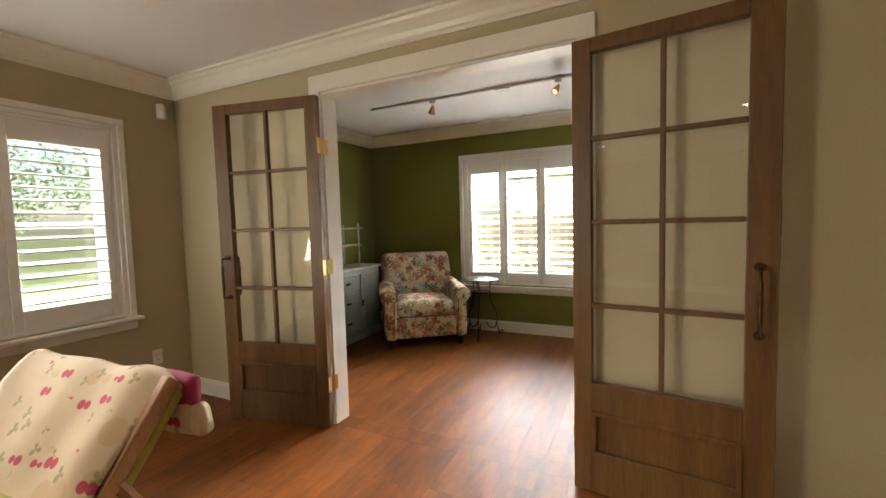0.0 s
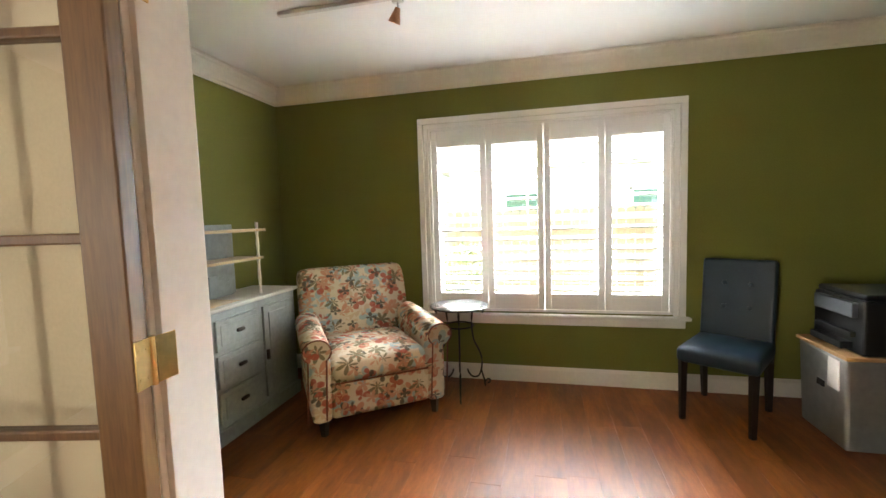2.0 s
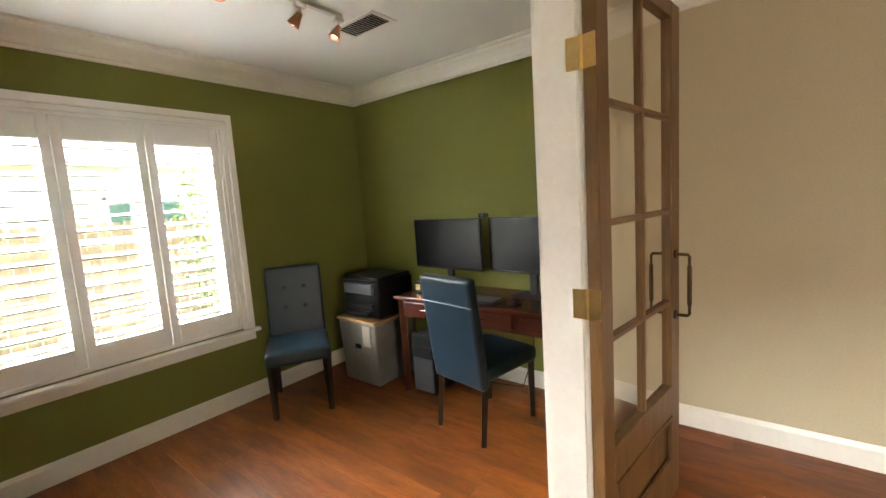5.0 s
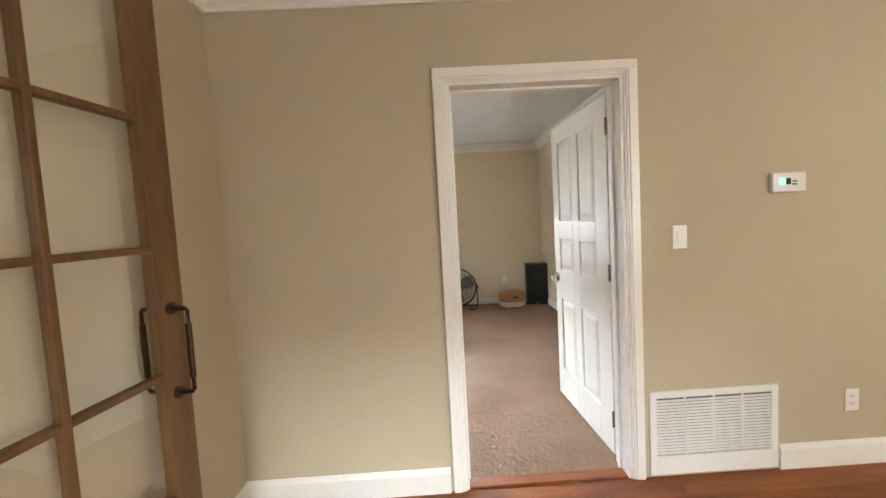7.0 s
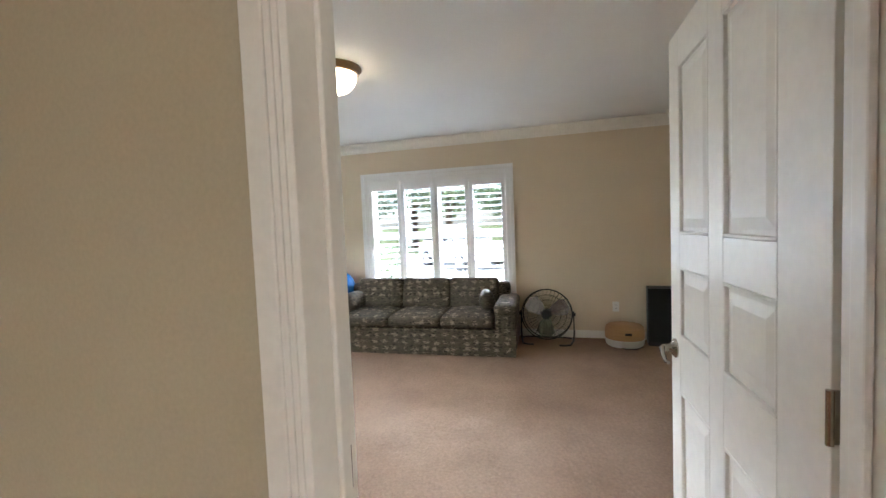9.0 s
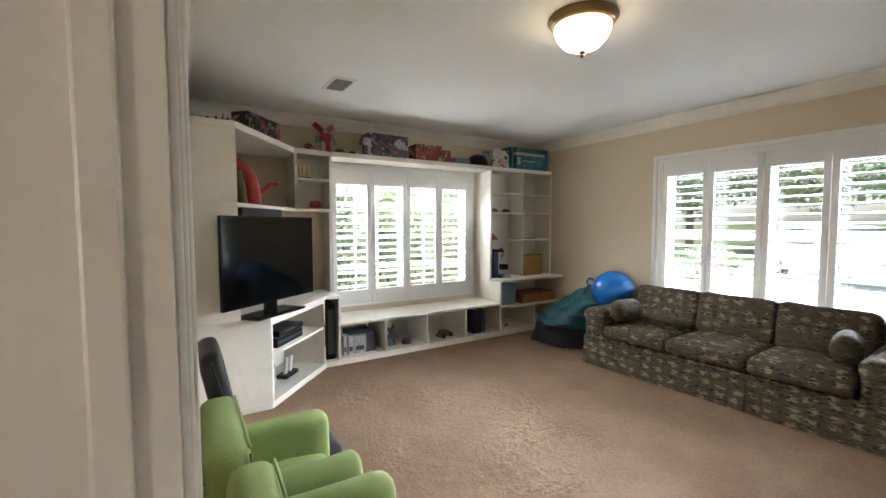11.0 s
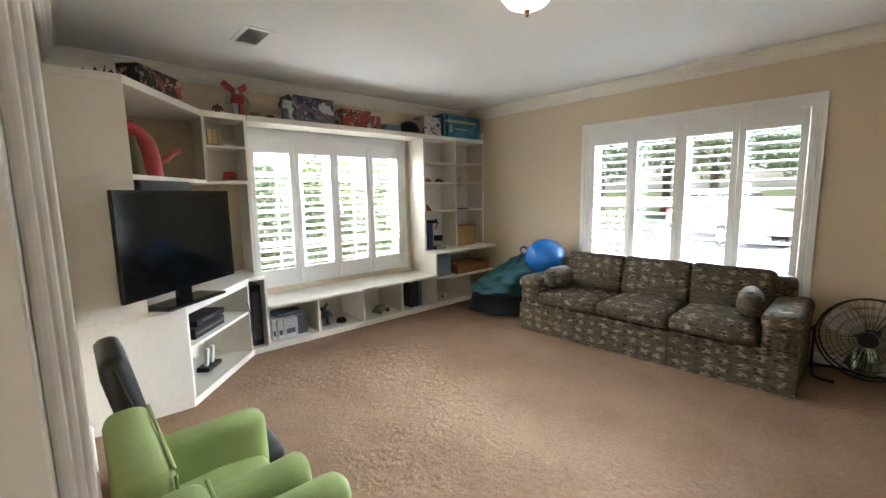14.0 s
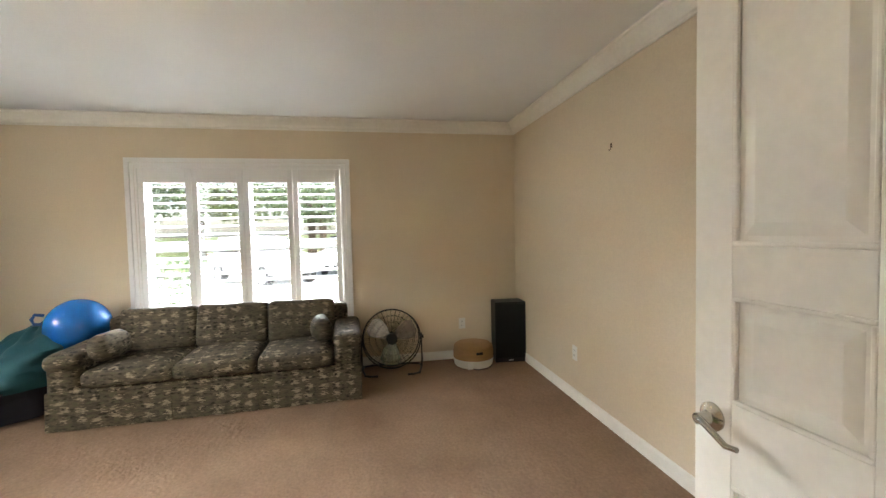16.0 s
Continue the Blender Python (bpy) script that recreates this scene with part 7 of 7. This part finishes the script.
def kids_chair(m, label):
    c = thing("kids_armchair", label, "armchair", m, group="green kids armchairs")
    bm = bmesh.new()
    puff(bm, 0.03, -0.27, 0.02, 0.55, 0.27, 0.24, 0.04, crown=0.03, n=8, sag=0.01)
    part("seat", bm, LIME, c, smooth=True)
    bm = bmesh.new()
    puff(bm, 0.0, -0.29, 0.02, 0.15, 0.29, 0.60, 0.05, n=9, sag=0.012)
    part("backrest", bm, LIME, c, smooth=True)
    for s in (-1, 1):
        bm = bmesh.new()
        a, b = sorted((s * 0.175, s * 0.315))
        puff(bm, 0.05, a, 0.01, 0.58, b, 0.44, 0.068, n=9, sag=0.012)
        part("arm", bm, LIME, c, smooth=True)
    bm = bmesh.new()
    tube(bm, [(0.148, -0.28, 0.57), (0.155, -0.285, 0.3), (0.152, -0.28, 0.05)], 0.006, 6)
    tube(bm, [(0.148, -0.27, 0.585), (0.148, 0.27, 0.585)], 0.006, 6)
    part("piping", bm, LIME, c, smooth=True)
    bm = bmesh.new()
    tube(bm, [(0.0, -0.285, 0.50), (-0.012, -0.295, 0.46), (0.0, -0.29, 0.42)], 0.006, 6)
    part("tie_loop", bm, LIME, c, smooth=True)
    return c


kids_chair(pose(2.14, 3.32, 0.004), "small lime green slipcovered armchair by the black rocker")
kids_chair(pose(2.19, 2.66, 0.004, 0, 0, -2), "small lime green slipcovered armchair beside its twin")
rc = thing("gaming_rocker", "black padded floor rocker leaning at the wall", "floor chair", pose(2.12, 3.93, 0.004))
bm = bmesh.new()
puff(bm, -0.05, -0.22, -0.02, 0.06, 0.22, 0.74, 0.05, n=8, m=Matrix.Translation((0.21, 0, 0.03)) @ pose(0, 0, 0, 0, -11))
part("backrest", bm, mat("black_leatherette", (0.012, 0.011, 0.011), 0.4, vary=0.15, fine=90, bump=0.2), rc, smooth=True)
bm = bmesh.new()
puff(bm, 0.20, -0.24, 0.0, 0.74, 0.24, 0.13, 0.06, crown=0.02, n=8)
part("seat", bm, BLACK, rc, smooth=True)
bm = bmesh.new()
tube(bm, [(0.08, -0.225, 0.72), (0.16, -0.23, 0.40), (0.24, -0.23, 0.06)], 0.007, 8)
part("piping", bm, BLACK, rc, smooth=True)


# ---- outdoors ----
LAWN = mat("sunlit_lawn", (0.10, 0.15, 0.04), 0.95, vary=0.25, fine=40, coarse=1.2, bump=0.5, second=(0.15, 0.16, 0.06))
CONC = mat("pale_concrete_drive", (0.36, 0.355, 0.35), 0.85, vary=0.1, fine=30, coarse=0.8)
FENCEW = mat("weathered_fence_wood", (0.20, 0.15, 0.10), 0.85, vary=0.2, fine=20, coarse=3, stretch=(5, 5, 0.5), rand=0.2)
BARK = mat("tree_bark", (0.10, 0.075, 0.05), 0.9, vary=0.3, fine=30, coarse=6, bump=0.6)
LEAF = mat("green_leaves", (0.07, 0.115, 0.045), 0.5, vary=0.4, fine=9, coarse=2.0, second=(0.10, 0.145, 0.06))
LEAFY = mat("yellow_green_leaves", (0.11, 0.15, 0.05), 0.5, vary=0.4, fine=9, coarse=2.0, second=(0.12, 0.16, 0.05))
SIDING = mat("pale_house_siding", (0.40, 0.385, 0.36), 0.7, vary=0.06, fine=20, coarse=2)
ROOFM = mat("grey_shingle_roof", (0.16, 0.15, 0.14), 0.9, vary=0.25, fine=30, coarse=4)
DGLASS = mat("dark_green_house_window", (0.03, 0.07, 0.06), 0.15, vary=0.2)
GZ = -0.35
bm = bmesh.new()
n = 24
R = [0, 8, 14, 24, 45, 90, 200, 500, 1500]
rings = [[bm.verts.new((2 + r * math.cos(2 * math.pi * k / n), 2 + r * math.sin(2 * math.pi * k / n), GZ)) for k in range(n)] for r in R[1:]]
c0 = bm.verts.new((2, 2, GZ))
for k in range(n):
    bm.faces.new((c0, rings[0][k], rings[0][(k + 1) % n]))
for a, b in zip(rings, rings[1:]):
    for k in range(n):
        bm.faces.new((a[k], b[k], b[(k + 1) % n], a[(k + 1) % n]))
structure("ground", bm, LAWN, "sunlit green lawn around the house", "ground")
structure("driveway", boxes((9.5, -14, GZ, 26.5, 10.5, GZ + 0.02)), CONC, "pale concrete driveway in the sun", "driveway")
structure("foundation", boxes((CW - T, YS - T, GZ - 0.05, PE + T, PN + T, -0.121)), CONC, "concrete foundation of the house", "foundation")
structure("roof", boxes((CW - 0.7, YS - 0.7, 2.75, PE + 0.75, PN + 0.8, 2.9)), ROOFM, "flat roof deck above the rooms", "roof")


def leaves(bm, center, radii, count, size, rng):
    """Leaf blades scattered through a crown with gaps and an uneven outline."""
    for _ in range(count):
        while True:
            p = Vector((rng.uniform(-1, 1), rng.uniform(-1, 1), rng.uniform(-1, 1)))
            if 0.25 < p.length < 1.0 and noise.noise(p * 2.6 + Vector(center)) > -0.18:
                break
        q = Vector((p.x * radii[0], p.y * radii[1], p.z * radii[2])) + Vector(center)
        e = Euler((rng.uniform(-1.0, 1.0), rng.uniform(-1.0, 1.0), rng.uniform(0, 6.28))).to_matrix()
        s = size * rng.uniform(0.6, 1.3)
        vs = [bm.verts.new(q + e @ Vector(v)) for v in ((-s, 0, 0), (0, -s * 0.45, s * 0.15), (s, 0, 0), (0, s * 0.45, s * 0.15))]
        bm.faces.new(vs)


def tree(label, x, y, h, spread, material, seed, count=1500, size=0.16):
    rng = random.Random(seed)
    t = thing("tree", label, "tree", pose(x, y, GZ), group="trees round the house")
    bm = bmesh.new()
    tube(bm, [(0, 0, 0), (0.06, 0.03, h * 0.25), (-0.04, 0.08, h * 0.5), (0.05, 0, h * 0.8)], 0.04 * h, 10, r2=0.012 * h)
    for k in range(6):
        a = k * 1.05 + rng.uniform(-0.3, 0.3)
        z = h * (0.3 + 0.07 * k)
        tube(bm, [(0, 0, z), (spread * 0.4 * math.cos(a), spread * 0.4 * math.sin(a), z + h * 0.12), (spread * 0.8 * math.cos(a), spread * 0.8 * math.sin(a), z + h * 0.2)], 0.013 * h, 6, r2=0.004 * h)
    part("trunk", bm, BARK, t, smooth=True)
    bm = bmesh.new()
    leaves(bm, (0, 0, h * 0.66), (spread, spread, h * 0.4), count, size, rng)
    for k in range(4):
        a = k * 1.57 + 0.4
        leaves(bm, (spread * 0.6 * math.cos(a), spread * 0.6 * math.sin(a), h * (0.42 + 0.06 * k)), (spread * 0.55, spread * 0.55, h * 0.16), count // 5, size, rng)
    part("crown", bm, material, t)
    return t


def shrub(label, x, y, r, h, material, seed, count=1100, size=0.05):
    rng = random.Random(seed)
    t = thing("shrub", label, "shrub", pose(x, y, GZ), group="shrubs round the house")
    bm = bmesh.new()
    for k in range(14):
        a = rng.uniform(0, 6.28)
        q = rng.uniform(0.25, 0.8) * r
        tube(bm, [(0.05 * math.cos(a), 0.05 * math.sin(a), 0), (q * 0.5 * math.cos(a), q * 0.5 * math.sin(a), h * 0.45), (q * math.cos(a + 0.2), q * math.sin(a + 0.2), h * rng.uniform(0.7, 0.98))], 0.012, 5, r2=0.004)
    part("stems", bm, mat("shrub_stem", (0.22, 0.19, 0.15), 0.9, vary=0.2), t)
    bm = bmesh.new()
    leaves(bm, (0, 0, h * 0.52), (r, r, h * 0.5), count, size, rng)
    part("foliage", bm, material, t)
    return t


# shrubs close outside the window above the bench
for i, (x, y, r, h) in enumerate(((3.1, 7.4, 0.7, 2.6), (4.3, 7.6, 0.75, 2.4), (5.3, 7.5, 0.75, 2.3), (6.3, 8.2, 0.9, 2.2), (2.2, 8.6, 0.9, 3.0), (3.7, 9.2, 1.0, 3.0), (5.2, 9.3, 1.0, 3.0), (6.9, 9.8, 1.1, 3.0))):
    shrub("tall loose green shrub outside the bench window", x, y, r, h, LEAF if i % 2 else LEAFY, 40 + i, 2600, 0.06)
shrub("yellow-green shrub by the fence", -2.4, 8.4, 0.7, 1.7, LEAFY, 61, 1300, 0.05)
shrub("yellow-green shrub by the fence", -1.5, 9.0, 0.5, 1.3, LEAFY, 62, 900, 0.05)
for i, (x, y, h, s, m, c) in enumerate(((-17.0, 5.6, 6.5, 2.4, LEAF, 1700), (-18, 0.6, 6.5, 2.6, LEAFY, 1700), (-15.5, 9.5, 6.0, 2.3, LEAF, 1500), (-21, 3.0, 7.5, 3.0, LEAF, 1500),
                                        (29, 4.5, 8, 3.4, LEAF, 1600), (31, 9.5, 9, 3.8, LEAFY, 1600), (28, 15, 8, 3.6, LEAF, 1600), (33, 0, 9, 4, LEAF, 1600), (30, -5, 8, 3.5, LEAFY, 1400), (26, 21, 9, 4, LEAF, 1400), (36, 6, 11, 5, LEAF, 1600), (36, 14, 11, 5, LEAF, 1500),
                                        (13.5, 13.5, 6, 2.2, LEAF, 1500), (7.0, 17.5, 7, 2.9, LEAF, 1500), (10.5, 16.5, 7, 2.9, LEAFY, 1500))):
    tree("leafy green tree in the garden" if i < 4 else "leafy green tree across the drive", x, y, h, s, m, 80 + i, c, 0.10 if i < 4 else 0.22)
shrub("low rounded green shrub by the drive", 12.0, 6.2, 0.7, 1.3, LEAF, 140, 1300, 0.06)
shrub("low rounded green shrub by the drive", 10.6, 7.6, 0.8, 1.2, LEAF, 141, 1300, 0.06)

fe = thing("wooden_fence", "weathered board fence beyond the office window", "fence", pose(0, 9.9, GZ))
fb = bmesh.new()
prism(fb, [(-0.068, 0), (0.068, 0), (0.068, 1.72), (0.04, 1.78), (-0.04, 1.78), (-0.068, 1.72)], -0.01, 0.01, pose(0, 0, 0, 90))
bmesh.ops.recalc_face_normals(fb, faces=fb.faces[:])
fm = bpy.data.meshes.new("board")
fb.to_mesh(fm)
fb.free()
fm.materials.append(FENCEW)
for k in range(72):
    shared("board", fm, fe, pose(-6.0 + k * 0.146, 0.0, 0.03 + 0.012 * math.sin(k * 2.7)))
for z in (0.35, 1.35):
    part("rail", boxes((-6.1, 0.012, z, 4.6, 0.05, z + 0.09)), FENCEW, fe)
for k in range(6):
    part("post", boxes((-6.05 + k * 2.1, 0.05, 0.0, -5.95 + k * 2.1, 0.15, 1.7)), FENCEW, fe)

nb = thing("neighbour_house", "pale neighbouring house behind the fence", "house", pose(1.5, 15.0, GZ))
part("wall", boxes((-4.5, 0, 0, 6.5, 7, 3.1)), SIDING, nb)
sb = bmesh.new()
for k in range(15):
    box(sb, -4.5, -0.02, 0.15 + k * 0.2, 6.5, 0.0, 0.30 + k * 0.2)
part("siding_boards", sb, SIDING, nb)
rb = bmesh.new()
prism(rb, [(-0.6, 3.1), (7.6, 3.1), (3.5, 5.4)], -5.0, 7.0, Matrix(((0, 0, 1, 0), (1, 0, 0, 0), (0, 1, 0, 0), (0, 0, 0, 1))))
part("roof", rb, ROOFM, nb)
for x0, x1 in ((-2.9, -1.5), (0.6, 2.4), (4.2, 5.6)):
    wn2 = part("window", boxes((x0, -0.05, 0.9, x0 + 0.08, 0.0, 2.4), (x1 - 0.08, -0.05, 0.9, x1, 0.0, 2.4), (x0, -0.05, 2.32, x1, 0.0, 2.4), (x0, -0.05, 0.9, x1, 0.0, 0.98), ((x0 + x1) / 2 - 0.03, -0.045, 0.98, (x0 + x1) / 2 + 0.03, 0.0, 2.32), (x0 + 0.08, -0.045, 1.63, x1 - 0.08, 0.0, 1.69)), SHUTTER, nb)
    part("pane", boxes((x0 + 0.08, -0.03, 0.98, x1 - 0.08, -0.021, 2.32)), DGLASS, wn2)


def car(label, m, paint, suv=True, category="car"):
    """A parked car: side profile drawn through, glasshouse, wheels, lamps. Local x is its length."""
    c = thing("car", label, category, m, group="parked cars")
    bm = bmesh.new()
    low = [(-2.3, 0.42), (-2.32, 0.75), (-2.22, 1.0), (-0.95, 1.08), (1.0, 1.10), (2.12, 1.02), (2.25, 0.8), (2.28, 0.40)]
    prism(bm, low[::-1], -0.90, 0.90, pose(0, 0, 0, 90))
    part("body", bm, paint, c, bevel=0.06)
    roof = [(-1.05, 1.06), (-0.45, 1.62), (0.2, 1.70), (1.65, 1.66), (2.10, 1.05)] if suv else [(-1.0, 1.06), (-0.4, 1.55), (0.5, 1.58), (1.0, 1.06)]
    bm = bmesh.new()
    prism(bm, roof[::-1], -0.76, 0.76, pose(0, 0, 0, 90))
    part("cabin", bm, paint, c, bevel=0.05)
    panes = [[(-0.85, 1.12), (-0.42, 1.54), (0.15, 1.58), (0.15, 1.12)], [(0.22, 1.12), (0.22, 1.58), (1.0, 1.57), (1.05, 1.12)]] + ([[(1.12, 1.13), (1.08, 1.56), (1.60, 1.53), (1.85, 1.15)]] if suv else [])
    for s in (-1, 1):
        for p in panes:
            bm = bmesh.new()
            prism(bm, p[::-1], -0.008, 0.008, Matrix.Translation((0, s * 0.765, 0)) @ pose(0, 0, 0, 90))
            part("side_window", bm, BLACK, c, "dark side window")
    bm = bmesh.new()
    prism(bm, [(-0.95, 1.12), (-0.51, 1.60), (-0.49, 1.59), (-0.92, 1.12)], -0.70, 0.70, Matrix.Translation((-0.03, 0, 0)) @ pose(0, 0, 0, 90))
    part("windscreen", bm, BLACK, c, "dark windscreen")
    for x in (-1.45, 1.42):
        for s in (-1, 1):
            bm = bmesh.new()
            tube(bm, [(x, s * 0.72, 0.36), (x, s * 0.92, 0.36)], 0.36, 28)
            w = part("wheel", bm, mat("tyre_rubber", (0.015, 0.015, 0.015), 0.8), c)
            bm = bmesh.new()
            tube(bm, [(x, s * 0.915, 0.36), (x, s * 0.935, 0.36)], 0.22, 20)
            part("rim", bm, SILVER, w, "silver wheel rim")
    for s in (-1, 1):
        part("headlight", boxes((-2.34, s * 0.72 - 0.15, 0.78, -2.28, s * 0.72 + 0.15, 0.92)), WHITEPL, c, "clear headlight")
        part("tail_light", boxes((2.20, s * 0.78 - 0.09, 0.80, 2.28, s * 0.78 + 0.09, 1.05)), RED, c, "red tail light")
        part("mirror", boxes((-0.85, s * 0.93 - 0.06, 1.08, -0.72, s * 0.93 + 0.06, 1.20)), paint, c)
    return c


CARWHITE = mat("white_car_paint", (0.52, 0.53, 0.55), 0.2, vary=0.02, coat=0.5)
car("white sport utility car parked on the drive", pose(18.07, 5.6, GZ + 0.02, 0, 0, 43.5), CARWHITE)
car("white pickup-like car parked further along the drive", pose(21.6, 2.7, GZ + 0.02, 0, 0, -6), CARWHITE, False)

# ---- floor boards, laid along the walk into the office ----
rng = random.Random(5)
hall = tagged(thing("floor", "reddish brown hardwood floor of wide planks", "floor"), kind="structure")


def plank(x0, y0, x1, y1):
    bm = bmesh.new()
    c = 0.0003
    cx, cy = (x0 + x1) / 2, (y0 + y1) / 2
    a, b = (x1 - x0) / 2 - 0.0004, (y1 - y0) / 2 - 0.0004
    lo = [bm.verts.new(v) for v in ((-a, -b, -0.003), (a, -b, -0.003), (a, b, -0.003), (-a, b, -0.003))]
    mi = [bm.verts.new(v) for v in ((-a, -b, -c), (a, -b, -c), (a, b, -c), (-a, b, -c))]
    hi = [bm.verts.new(v) for v in ((-a + c, -b + c, 0), (a - c, -b + c, 0), (a - c, b - c, 0), (-a + c, b - c, 0))]
    bm.faces.new(hi)
    for p, q in ((lo, mi), (mi, hi)):
        for k in range(4):
            bm.faces.new((p[k], p[(k + 1) % 4], q[(k + 1) % 4], q[k]))
    part("plank", bm, FLOORWOOD, hall, at=pose(cx, cy, 0))


PWD = 0.163
for ya, yb in ((YS, YD), (YO, YN)):
    x = CW
    while x < 2.02 - 0.01:
        x1 = min(x + PWD, 2.02)
        y = ya - rng.uniform(0.0, 1.2)
        while y < yb:
            y1 = y + rng.uniform(0.8, 1.9)
            if min(y1, yb) - max(y, ya) > 0.05:
                plank(x, max(y, ya), x1, yb if yb - y1 < 0.06 else min(y1, yb))
            y = y1 if yb - y1 >= 0.06 else yb
        x = x1
x = CW
while x < 2.0:
    x1 = min(x + rng.uniform(0.9, 1.7), 2.02)
    plank(x, YD, x1, YO)
    x = x1
